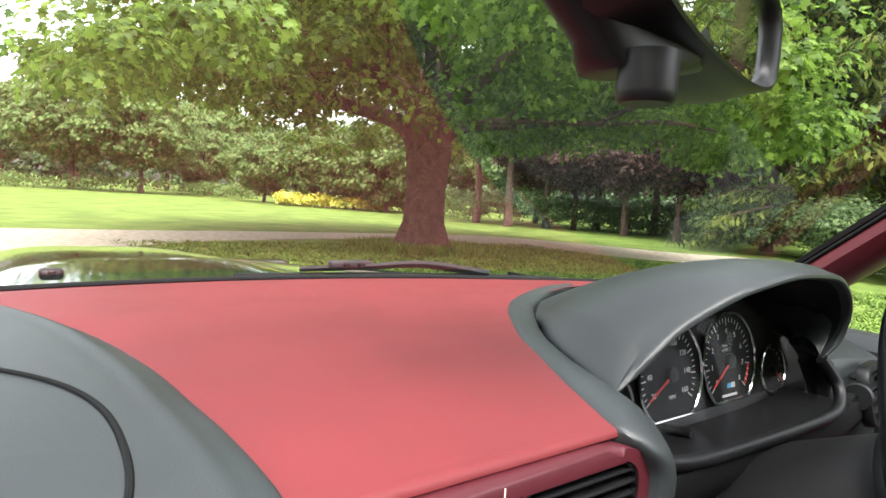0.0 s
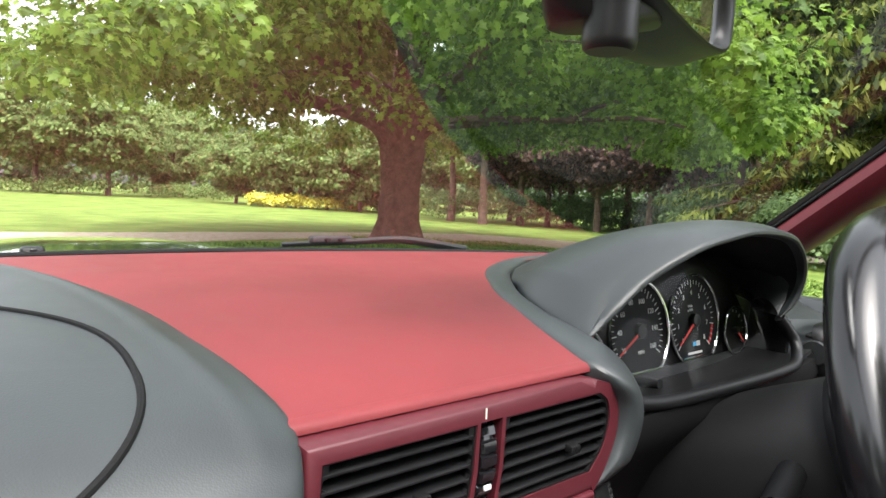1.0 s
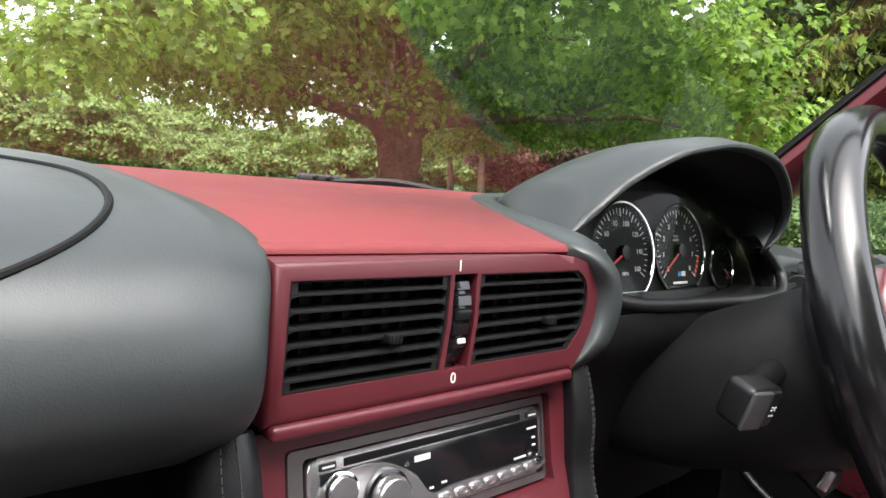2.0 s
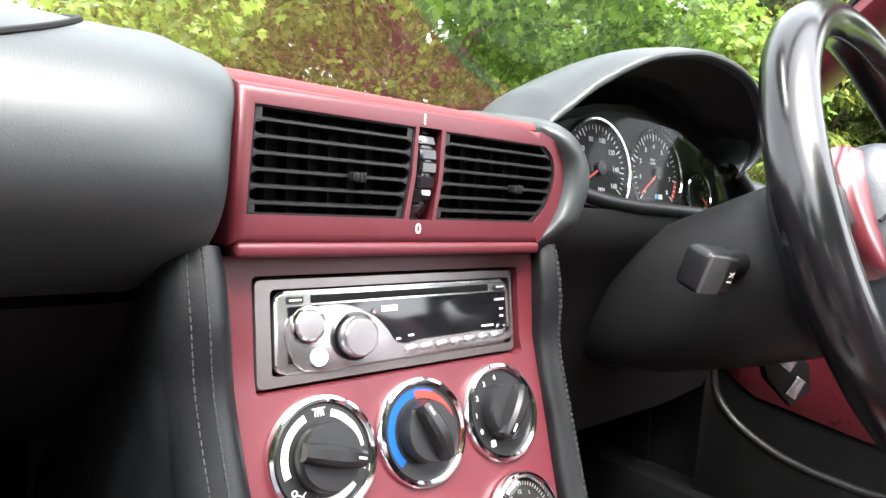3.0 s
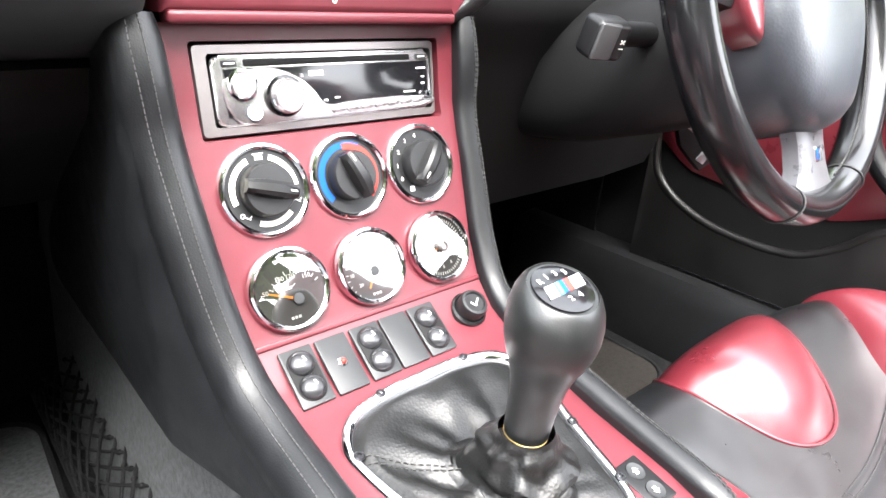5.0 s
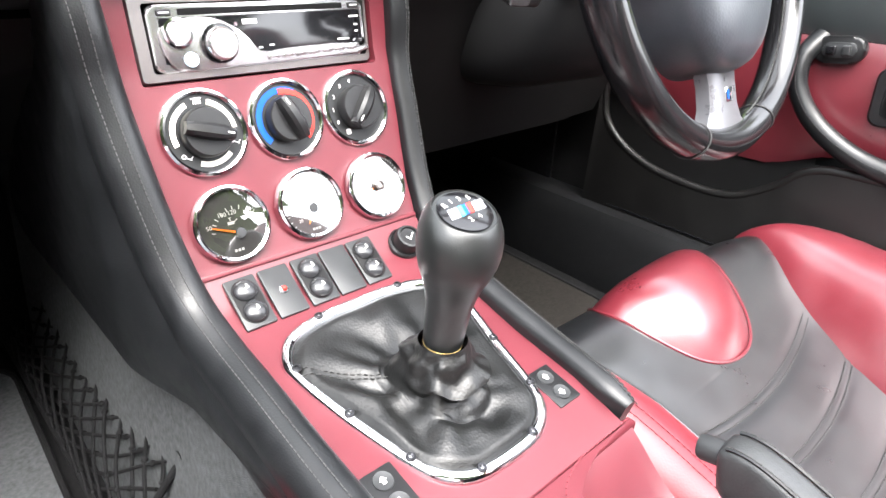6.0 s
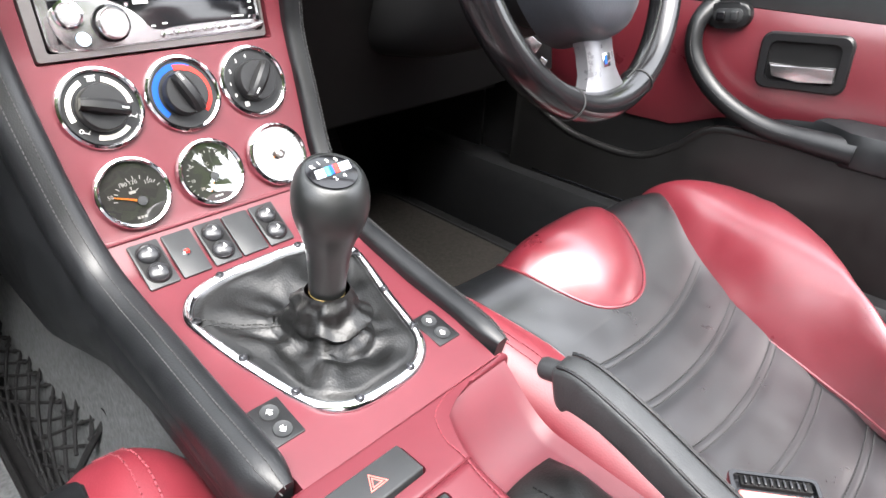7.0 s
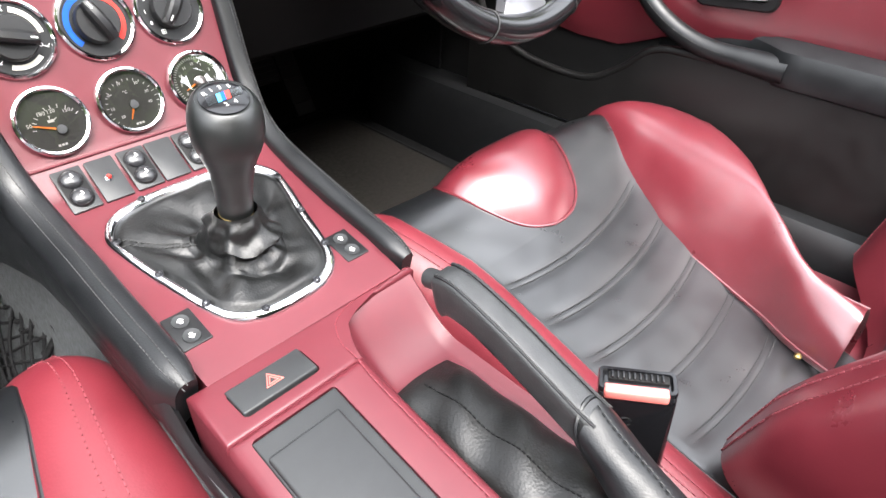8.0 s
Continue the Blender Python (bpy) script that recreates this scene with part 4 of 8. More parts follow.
    for t in np.linspace(-1, 1, 61):
        dip = 0.0016 if abs(t * 3.2 - round(t * 3.2)) < 0.14 else 0.0
        top, low = on_wheel(t, -dip), on_wheel(t, -0.010)
        rows.append([low - side * 0.0062, top - side * 0.0062 - (top - low) * 0.12, top - side * 0.0048, top + side * 0.0048, top + side * 0.0062 - (top - low) * 0.12, low + side * 0.0062])
    wheel = part("thumb_wheel", loft(rows), M["black_gloss"], cv, "gloss black notched air wheel")
    part("notch", rbox(0.0056, 0.0030, 0.0016, 0.0006, m @ pose(0.0021, -0.0105, 0.0014, -12, 0, 0)), M["white_mark"], wheel, "white position mark")
    part("mark", text_bm("I", 0.009, m @ pose(0, 0.0318, 0.0002)), M["cream_mark"], cv)
    part("mark", text_bm("0", 0.009, m @ pose(-0.0015, -0.0318, 0.0002)), M["cream_mark"], cv)
    return settle(cv, (0, 0.0, 0.722))


centre_vents()

# ---- centre console ----
FACE = ((0.0125, 0.7225, 0.1125), (0.0035, 0.664, 0.1105), (-0.007, 0.635, 0.109), (-0.0195, 0.604, 0.106), (-0.0385, 0.5585, 0.101), (-0.056, 0.5285, 0.098),
        (-0.076, 0.5095, 0.0965), (-0.098, 0.5005, 0.0955), (-0.13, 0.4915, 0.094), (-0.19, 0.4785, 0.092), (-0.25, 0.4705, 0.0905), (-0.298, 0.4585, 0.089))


def on_face(x, p, q, z=0.0):
    """A pose on the console at width x, at share q between two (y, z) points: x to the right, z outwards."""
    (y0, z0), (y1, z1) = p
    at = Vector((x, lerp(y0, y1, q), lerp(z0, z1, q)))
    up = Vector((0, y0 - y1, z0 - z1)).normalized()
    n = Vector((1, 0, 0)).cross(up)
    m = axes(at, (1, 0, 0), n)
    return m @ pose(0, 0, z)


RADIO_FACE = ((0.0125, 0.7225), (0.0035, 0.664))
UPPER_FACE = ((0.0035, 0.664), (-0.0195, 0.604))
GAUGE_FACE = ((-0.0195, 0.604), (-0.056, 0.5285))
SWITCH_FACE = ((-0.057, 0.527), (-0.098, 0.500))
FLAT_FACE = ((-0.13, 0.4915), (-0.298, 0.4585))


HEX = ((0.034, -0.1045), (0.064, -0.112), (0.0795, -0.130), (0.079, -0.152), (0.0695, -0.195), (0.059, -0.236), (0.049, -0.258), (0.030, -0.2705), (0.0, -0.2735))


def console():
    con = thing("centre_console", "crimson centre console with padded black leather edges", "console")
    n = 25
    secs = []
    rows = list(FACE)
    fine = []
    for i, (a, b) in enumerate(zip(rows, rows[1:])):
        k = 4
        for s in range(k):
            fine.append(tuple(lerp(a[j], b[j], s / k) for j in range(3)))
    fine.append(rows[-1])
    for y, z, w in fine:
        top = [(lerp(-w, w, j / n), y, z) for j in range(n + 1)]
        back = Vector((0, 0.035, -0.035)) if z > 0.53 else Vector((0, 0.004, -0.03))
        secs.append(top + [(x, y + back.y, z + back.z) for x, y, z in reversed(top)])
    body = loft(secs)
    hole = prism(rounded(0.1935, 0.0605, 0.003), 0.09, 0, on_face(0, RADIO_FACE, 0.69, -0.05))
    well = prism([(x * 0.9, lerp(-0.185, y, 0.9)) for x, y in HEX] + [(-x * 0.9, lerp(-0.185, y, 0.9)) for x, y in HEX[-2::-1]], 0.1, 0, pose(0, 0, 0.42))
    part("face_panel", cut(body, hole, well), M["red_trim"], con, "crimson soft painted console face")
    # raised lip between gauges and switches
    part("step", rbox(0.196, 0.004, 0.0022, 0.0009, axes((0, -0.0565, 0.5295), (1, 0, 0), (0, -0.86, 0.52))), M["red_trim"], con)
    # padded edges
    for s in (-1, 1):
        line = smooth_path([(0.1250 * s, 0.010, 0.7265), (0.1240 * s, 0.001, 0.692), (0.122 * s, -0.003, 0.655), (0.119 * s, -0.022, 0.606), (0.1145 * s, -0.044, 0.556), (0.110 * s, -0.070, 0.520), (0.107 * s, -0.105, 0.503), (0.105 * s, -0.15, 0.493), (0.1035 * s, -0.21, 0.4815), (0.102 * s, -0.262, 0.473), (0.101 * s, -0.292, 0.466)], 7)
        secs, seam_a, seam_b = [], [], []
        for i, q in enumerate(line):
            d = (line[min(i + 1, len(line) - 1)] - line[max(i - 1, 0)]).normalized()
            side = Vector((s, 0, 0))
            side = (side - d * side.dot(d)).normalized()
            up = side.cross(d) * s
            if up.y > 0.2 or up.z < 0:
                up = -up
            t = i / (len(line) - 1)
            k = min(1.0, 0.85 + 3 * t, 0.6 + 6 * (1 - t))
            row = []
            for j in range(15):
                a = math.pi * j / 14
                c = -math.cos(a)
                fall = 0.0 if c < 0.1 else (c - 0.1) ** 2 * (0.010 if s < 0 else 0.002)
                row.append(q + side * ((0.0125 if s < 0 or c < 0 else 0.0070) + (0.005 if s < 0 and c > 0 else 0.0) * k) * c * k + up * ((0.0105 if s < 0 else 0.0085) * math.sin(a) ** (0.8 if s > 0 else 0.68) * k - fall))
            seam_a.append(row[7] + up * 0.0003)
            seam_b.append(row[9] + up * 0.0003)
            ow = (0.0175 if s < 0 else 0.0070) * k
            row += [q + side * (ow + 0.0005) - up * 0.045, q - side * 0.0115 * k - up * 0.03]
            secs.append(row)
        pad = part("edge_padding", loft(secs), M["black_leather"], con, "stitched black leather edge padding")
        for seam in (seam_a, seam_b):
            stitches(seam, M["thread"], pad, 0.0040, 0.0027, 0.0005)
    # leather side walls and carpeted tunnel
    for s in (-1, 1):
        def wall(u, v):
            y = lerp(0.42, -0.70 if s < 0 else -0.288, u)
            zt = float(np.interp(-y + (0.012 if -0.06 < y < 0.03 else 0.004), (-0.42, -0.306, -0.165, -0.068, 0.004, 0.02, 0.05, 0.08, 0.12, 0.285, 0.31, 0.7), (0.47, 0.543, 0.620, 0.690, 0.722, 0.62, 0.549, 0.513, 0.497, 0.461, 0.425, 0.40)))
            zb = float(np.interp(-y, (-0.39, -0.19, -0.03, 0.10, 0.20, 0.30, 0.40), (0.402, 0.422, 0.435, 0.448, 0.450, 0.41, 0.385)))
            z = lerp(zt, zb, v)
            x = float(np.interp(-y, (-0.30, 0.0, 0.08, 0.30), (0.140, 0.138, 0.122, 0.112) if s < 0 else (0.128, 0.124, 0.106, 0.101)))
            return (s * (x + 0.004 * math.sin(math.pi * v) + 0.004 * v), y, z)
        part("side_wall", sheet(wall, 110, 16, 0.004), M["black_leather"], con, "black leather console side")
        def tun(u, v):
            y = lerp(0.72, -0.75, u)
            z = lerp(0.47 if s < 0 else 0.37, 0.19, v)
            return (s * (0.112 + 0.060 * max(0, v - 0.15) ** 1.3 + (0.003 if v > 0.1 else 0)), y, min(z, float(np.interp(-y, (-0.1, 0.3, 0.75), (0.47, 0.42, 0.41))) ))
        # same carpet on both sides: lit colour left, shaded colour right
        part("tunnel_carpet", sheet(tun, 40, 12, 0.006), M["carpet"] if s < 0 else M["carpet_shaded"], con, "dark carpeted transmission tunnel")
    # stowage part behind: left block with switch and tray, right trough for the brake lever
    outline = [(-0.104, -0.292), (0.099, -0.292), (0.099, -0.299), (0.055, -0.299), (0.030, -0.302), (0.014, -0.310), (0.005, -0.325), (0.003, -0.3465), (-0.106, -0.3465)]
    blk = prism(outline, 0.0615, 0.004, pose(0, 0, 0.3985), 4)
    slant = pose(0, -0.3445, 0.460, 11.5, 0, 0)
    rear = prism([(-0.106, 0.0), (0.004, 0.0), (0.004, -0.38), (-0.109, -0.38)], 0.06, 0.008, slant @ pose(0, 0, -0.06), 4)
    pit = prism(rounded(0.066, 0.28, 0.004), 0.05, 0, slant @ pose(-0.0605, -0.148, -0.0135))
    haz = prism(rounded(0.060, 0.027, 0.004), 0.05, 0, pose(-0.0555, -0.3225, 0.450))
    part("rear_block", cut(blk, haz), M["red_trim"], con, "red leather block with stitched rims")
    part("tray_block", cut(rear, pit), M["red_trim"], con, "red leather block round the ashtray")
    part("switch_well", rbox(0.064, 0.034, 0.012, 0.001, pose(-0.0555, -0.3225, 0.444)), M["black_matt"], con)
    def slant_z(y):
        return 0.4606 - 0.2035 * max(0.0, -0.3445 - y)
    def trough(u, v):
        x = lerp(-0.004, 0.100, v)
        # the front wall sweeps round from the left ridge to the outer corner
        y0 = -0.2955 - 0.050 * max(0.0, 1 - v / 0.34) ** 2.2
        y = lerp(-0.292, -0.72, u ** 1.5)
        d = min(1.0, max(0.0, (y0 - y) / 0.062))
        d = math.sin(d * math.pi / 2) ** 1.2
        wall = min(1.0, max(0.0, v / 0.30))
        wall = math.sin(wall * math.pi / 2) ** 1.1
        top = slant_z(y) - 0.003
        floor = 0.413 - 0.05 * max(0.0, -0.345 - y)
        lip = 0.006 * max(0.0, (v - 0.85) / 0.15) * d - 0.010 * max(0.0, (v - 0.95) / 0.05)
        return (x, y, lerp(top, floor, d * wall) + lip)
    part("lever_trough", sheet(trough, 90, 40), M["red_trim"], con, "red leather trough round the brake lever")
    part("trough_side", sheet(lambda u, v: (0.1, lerp(-0.292, -0.72, u ** 1.5), lerp(trough(u, 1.0)[2], 0.26, v)), 90, 4), M["red_trim"], con)
    rim_run = smooth_path([(0.094, -0.2950, 0.4603), (0.06, -0.2950, 0.4603), (0.034, -0.2965, 0.4603), (0.012, -0.305, 0.4603), (0.0005, -0.324, 0.4603), (-0.002, -0.345, 0.4603), (-0.0045, -0.38, slant_z(-0.38) + 0.0006), (-0.0045, -0.50, slant_z(-0.50) + 0.0006), (-0.0045, -0.68, slant_z(-0.68) + 0.0006)], 6)
    stitches(rim_run, M["thread_red"], con, 0.005, 0.0034, 0.0006)
    return settle(con, (0, -0.1, 0.19))


console()


# ---- steering wheel ----
WHEEL = axes((0.360, -0.145, 0.7535), (1, 0, 0), (0, -math.cos(radians(20)), math.sin(radians(20))))


def steering_wheel():
    sw = thing("steering_wheel", "three-spoke black leather steering wheel with red inserts", "steering wheel")
    R = 0.176
    secs = []
    for k in range(97):
        a = 2 * math.pi * k / 96
        fat = 1.0 + 0.10 * math.exp(-((((a - math.radians(55) + math.pi) % (2 * math.pi)) - math.pi) / 0.25) ** 2) + 0.10 * math.exp(-((((a - math.radians(125) + math.pi) % (2 * math.pi)) - math.pi) / 0.25) ** 2)
        row = []
        for j in range(18):
            b = 2 * math.pi * j / 18
            rr, zz = 0.0155 * fat * math.cos(b), 0.0185 * fat * math.sin(b)
            row.append((math.cos(a) * (R + rr), math.sin(a) * (R + rr), zz))
        secs.append(row)
    rim_bm = loft(secs, cap=False)
    bmesh.ops.remove_doubles(rim_bm, verts=rim_bm.verts, dist=1e-6)
    rim_bm.transform(WHEEL)
    rim = part("rim", rim_bm, M["wheel_leather"], sw, "thick worn black leather rim")
    inner = [WHEEL @ Vector(((R - 0.0158) * math.cos(a), (R - 0.0158) * math.sin(a), 0.004)) for a in np.linspace(radians(-75), radians(255), 160)]
    stitches(inner, M["thread"], rim, 0.005, 0.0042, 0.0009)
    for a in (-68, -112):
        b = radians(a)
        seam = [WHEEL @ Vector((math.cos(b) * (R + 0.0162 * math.cos(c)), math.sin(b) * (R + 0.0162 * math.cos(c)), 0.0192 * math.sin(c))) for c in np.linspace(0, 2 * math.pi, 24, endpoint=False)]
        part("seam", tube(seam, 0.0007, 5, closed=True), M["thread"], rim)
    # hub pad: rounded shield
    half = [(0.0, 0.066), (0.055, 0.062), (0.077, 0.046), (0.084, 0.016), (0.085, -0.024), (0.074, -0.058), (0.054, -0.090), (0.031, -0.107), (0.0, -0.112)]
    shield = [(p.x, p.y) for p in smooth_path([(x, y, 0) for x, y in half] + [(-x, y, 0) for x, y in half[-2:0:-1]], 5, True)]
    secs = []
    for s, z in ((1.0, -0.035), (1.0, 0.002), (0.985, 0.012), (0.95, 0.019), (0.88, 0.0255), (0.75, 0.0305), (0.5, 0.0350), (0.25, 0.037), (0.02, 0.0375)):
        secs.append([(x * s, (y + 0.01) * s - 0.01, z) for x, y in shield])
    hub_bm = loft(secs)
    hub_bm.transform(WHEEL)
    hub = part("airbag_pad", hub_bm, M["pad_leather"], sw, "grained black airbag pad")
    part("pad_seam", tube([WHEEL @ Vector(p) for p in smooth_path([(-0.090, 0.002, 0.0125), (-0.06, 0.016, 0.0290), (0, 0.020, 0.0362), (0.06, 0.016, 0.0290), (0.090, 0.002, 0.0125)], 6)], 0.0012, 6), M["black_matt"], hub)
    part("embossed_letters", join_bm(text_bm("SRS", 0.015, WHEEL @ pose(0.0, -0.052, 0.0345), 0.0006), text_bm("AIRBAG", 0.010, WHEEL @ pose(0.0, -0.066, 0.0325), 0.0006)), M["pad_leather"], hub)
    part("badge", lathe([(0.0, 0), (0.021, 0), (0.021, 0.002), (0.019, 0.003), (0.0, 0.0032)], 32, WHEEL @ pose(0, 0.034, 0.0335)), M["satin"], hub, "round plain badge")
    # red inserts and side spokes
    for s in (-1, 1):
        ins = [(s * x, y) for x, y in ((0.050, 0.060), (0.090, 0.060), (0.113, 0.042), (0.116, 0.016), (0.110, -0.008), (0.100, -0.028), (0.086, -0.036))]
        if s < 0:
            ins = ins[::-1]
        part("insert", prism(ins, 0.026, 0.008, WHEEL @ pose(0, 0, -0.016), 4), M["red_seat"], sw, "red leather insert")
        spk = [[(s * x, y + w, z) for w, z in ((0.024 * k, -0.014), (0.024 * k, -0.002), (0.012 * k, 0.005), (-0.012 * k, 0.005), (-0.024 * k, -0.002), (-0.024 * k, -0.014))] for x, y, k in ((0.075, 0.010, 1.25), (0.11, 0.014, 0.9), (0.14, 0.018, 0.85), (0.166, 0.022, 1.15))]
        b = loft(spk)
        b.transform(WHEEL)
        part("side_spoke", b, M["black_plastic"], sw)
    low = [[(x, y, z) for x, z in ((-w, -0.012), (-w, 0.001), (-w * 0.7, 0.006), (w * 0.7, 0.006), (w, 0.001), (w, -0.012))] for y, w in ((-0.075, 0.036), (-0.10, 0.028), (-0.12, 0.0245), (-0.14, 0.026), (-0.155, 0.034), (-0.166, 0.048))]
    b = loft(low)
    b.transform(WHEEL)
    spoke = part("lower_spoke", b, M["silver_worn"], sw, "worn satin silver lower spoke")
    part("emblem", prism(rounded(0.014, 0.0135, 0.0015), 0.001, 0.0003, WHEEL @ pose(0.002, -0.131, 0.0058)), M["chrome"], spoke, "small striped square emblem")
    part("emblem_stripe", rbox(0.0035, 0.009, 0.0006, 0, WHEEL @ pose(-0.0005, -0.131, 0.0070)), M["blue_mark"], spoke)
    # column shroud behind
    def ringsec(c, rx, rz, n=28):
        return [WHEEL @ Vector((c[0] + rx * math.copysign(abs(math.cos(a)) ** 0.7, math.cos(a)), c[1] + rz * math.copysign(abs(math.sin(a)) ** 0.7, math.sin(a)), c[2])) for a in (2 * math.pi * k / n for k in range(n))]
    part("boss", loft([ringsec((0, -0.005, z), r, r) for z, r in ((-0.030, 0.080), (-0.045, 0.084), (-0.060, 0.080))]), M["black_plastic"], sw)
    part("column_shroud", loft([ringsec(c, a, b) for c, a, b in (((0, -0.01, -0.062), 0.066, 0.066), ((0, -0.015, -0.075), 0.074, 0.076), ((-0.004, -0.018, -0.13), 0.082, 0.074), ((-0.006, -0.02, -0.21), 0.086, 0.068), ((-0.006, -0.02, -0.27), 0.080, 0.055))]), M["column_black"], sw, "matt black column shroud")
    return settle(sw, (0.36, 0.0, 0.70))


steering_wheel()


# ---- seats ----
SEAT_LINE = smooth_path([(y, 0, z) for y, z in zip((-0.01, 0.0, 0.012, 0.035, 0.075, 0.16, 0.28, 0.38, 0.46, 0.54), (0.322, 0.354, 0.378, 0.394, 0.399, 0.386, 0.358, 0.335, 0.322, 0.316))], 8)


def seat_h(y):
    """Height of the cushion's middle at y back from its front edge (0 to 0.5)."""
    return float(np.interp(y, [p.x for p in SEAT_LINE], [p.z for p in SEAT_LINE]))


def seat(name_label, shift, mirror, sink=0.0, recline=29):
    """A bucket seat; mirror -1 gives its twin on the other side, moved by shift."""
    st = thing("bucket_seat", name_label, "seat")
    front, cx = -0.115, 0.385
    def W(x, y, z):
        # the cushion falls away towards the rear
        drop = min(1.0, max(0.0, (-0.16 - y) / 0.17))
        drop = sink * drop * drop * (3 - 2 * drop)
        x, y, z = x + 1.2 * drop, y + 0.7 * drop, z - drop
        return Vector((mirror * x + shift[0], y + shift[1], z + shift[2]))
    def P(x, y, lift=0.0):
        dish = 0.010 * min(1, max(-1, (x - 0.40) / 0.16)) ** 2 if x > 0.40 else 0.0
        rise = 0.006 * min(1.0, max(0.0, (0.34 - x) / 0.15)) ** 2
        y_set = 0.030 * max(0.0, (x - 0.42) / 0.18) ** 2 * max(0.0, 1 - y / 0.16)
        return W(x, front - y - y_set, seat_h(y) + dish + rise + lift)
    def edge_z(y):
        return seat_h(y) + 0.006
    def edge_x(y):
        return float(np.interp(y, (-0.01, 0.0, 0.03, 0.08, 0.2, 0.33, 0.54), (0.232, 0.212, 0.192, 0.185, 0.182, 0.172, 0.156))) + (0.25 * max(0.0, y - 0.04) if mirror < 0 else min(0.022, 0.16 * max(0.0, y - 0.02)))
    def base(u, v):
        y = lerp(-0.010, 0.54, v)
        x0 = edge_x(y) + 0.001
        x1 = float(np.interp(y, (-0.01, 0.04, 0.2, 0.3, 0.42, 0.54), (0.60, 0.63, 0.60, 0.54, 0.47, 0.44)))
        x = lerp(x0, x1, u)
        pleat = 0.0
        if 0.17 < y < 0.50 and 0.2 < x < 0.52:
            k = (y - 0.213 + 0.8 * (x - 0.32) ** 2) / 0.056
            gap = (k - round(k)) * 0.056
            pleat = -0.0022 * math.exp(-(gap / 0.0100) ** 2) + 0.0010 * math.exp(-(gap / 0.0026) ** 2)
            pleat *= min(1, (0.52 - x) / 0.03) * min(1, (x - 0.2) / 0.03)
        wr = 0.0003 * noise.noise(Vector((x * 26, y * 40, 3.0)))
        return P(x, y, pleat + wr)
    cush = part("cushion", sheet(base, 130, 320), M["black_seat"], st, "black leather seat cushion with stitched flutes")
    part("cushion_base", loft([[W(cx + w * a, front - b, z) for a, b in ((-1, 0.03), (-0.9, 0.012), (0.9, 0.012), (1, 0.03), (1, 0.52), (-1, 0.52))] for w, z in ((0.20, 0.22), (0.210, 0.27), (0.212, 0.31))]), M["red_seat"], st, "red leather seat base")
    for x in (0.24, 0.53):
        part("seat_rail", rbox(0.03, 0.5, 0.05 + max(0, shift[2]), 0.005, pose(*W(x, front - 0.28, 0.215 - shift[2] / 2))), M["black_matt"], st)
    # side bolster: inner seam, ridge and outer foot, front to rear
    seam = [(0.606, -0.142, 0.352), (0.600, -0.158, 0.376), (0.577, -0.200, 0.387), (0.522, -0.276, 0.381), (0.466, -0.379, 0.357), (0.440, -0.473, 0.340), (0.425, -0.525, 0.333), (0.405, -0.565, 0.331), (0.39, -0.61, 0.330)]
    ridge = [(0.622, -0.140, 0.350), (0.632, -0.158, 0.388), (0.642, -0.205, 0.420), (0.644, -0.268, 0.438), (0.624, -0.340, 0.446), (0.571, -0.415, 0.441), (0.500, -0.482, 0.424), (0.452, -0.55, 0.398), (0.44, -0.61, 0.39)]
    foot = [(x + 0.022, y - 0.006, 0.31 - 0.05 * min(1, k / 6)) for k, (x, y, z) in enumerate(ridge)]
    sI, sR, sO = (smooth_path(q, 7) for q in (seam, ridge, foot))
    secs = []
    for i, (a, b, c) in enumerate(zip(sI, sR, sO)):
        fat = math.sin(math.pi * min(1.0, 0.12 + 0.88 * i / (len(sI) - 1))) ** 0.5
        ctrl = [a + Vector((0.004, 0, -0.008)), a, a.lerp(b, 0.26) + Vector((0, 0, 0.36 * (b.z - a.z) + 0.010 * fat)), a.lerp(b, 0.62) + Vector((0, 0, 0.30 * (b.z - a.z) + 0.013 * fat)), b, b.lerp(c, 0.35) + Vector((0.014, -0.004, 0.006)), c]
        row = smooth_path(ctrl, 4)
        t = i / (len(sI) - 1)
        out = []
        for j, p in enumerate(row):
            w = 0.0010 * noise.noise(Vector((p.x * 18 + 5, p.y * 60, p.z * 20))) * (1 if 4 < j < 20 else 0)
            if t > 0.72:
                w += 0.0030 * math.sin(p.x * 230 - p.y * 60) * (t - 0.72) / 0.28 * (1 if 4 < j < 20 else 0)
            out.append(W(p.x, p.y, p.z + w))
        secs.append(out)
    side = part("side_bolster", loft(secs, ring=False), M["red_seat"], cush, "red leather side bolster")
    part("piping", tube([W(p.x, p.y, p.z + 0.0012) for p in sI], 0.0016, 6), M["red_seat"], side)
    part("ridge_seam", tube([r[17] + Vector((0, 0, 0.0002)) for r in secs], 0.0011, 6), M["red_seat"], side)
    # thigh pad
    out = smooth_path([(x, y, 0) for x, y in ((0.286, 0.034), (0.322, 0.002), (0.400, -0.008), (0.480, -0.002), (0.502, 0.028), (0.470, 0.092), (0.428, 0.142), (0.385, 0.168), (0.340, 0.170), (0.304, 0.146), (0.286, 0.090))], 8, True)
    mx, my = 0.385, 0.078
    secs = []
    for s in (1.0, 0.985, 0.96, 0.92, 0.85, 0.75, 0.6, 0.4, 0.2, 0.02):
        row = []
        for p in out:
            x, y = lerp(mx, p.x, s), lerp(my, p.y, s)
            row.append(P(x, y, -0.003 + 0.034 * (1 - s ** 3.4)))
        secs.append(row)
    part("thigh_pad", loft(secs), M["red_seat"], cush, "plump red leather thigh pad")
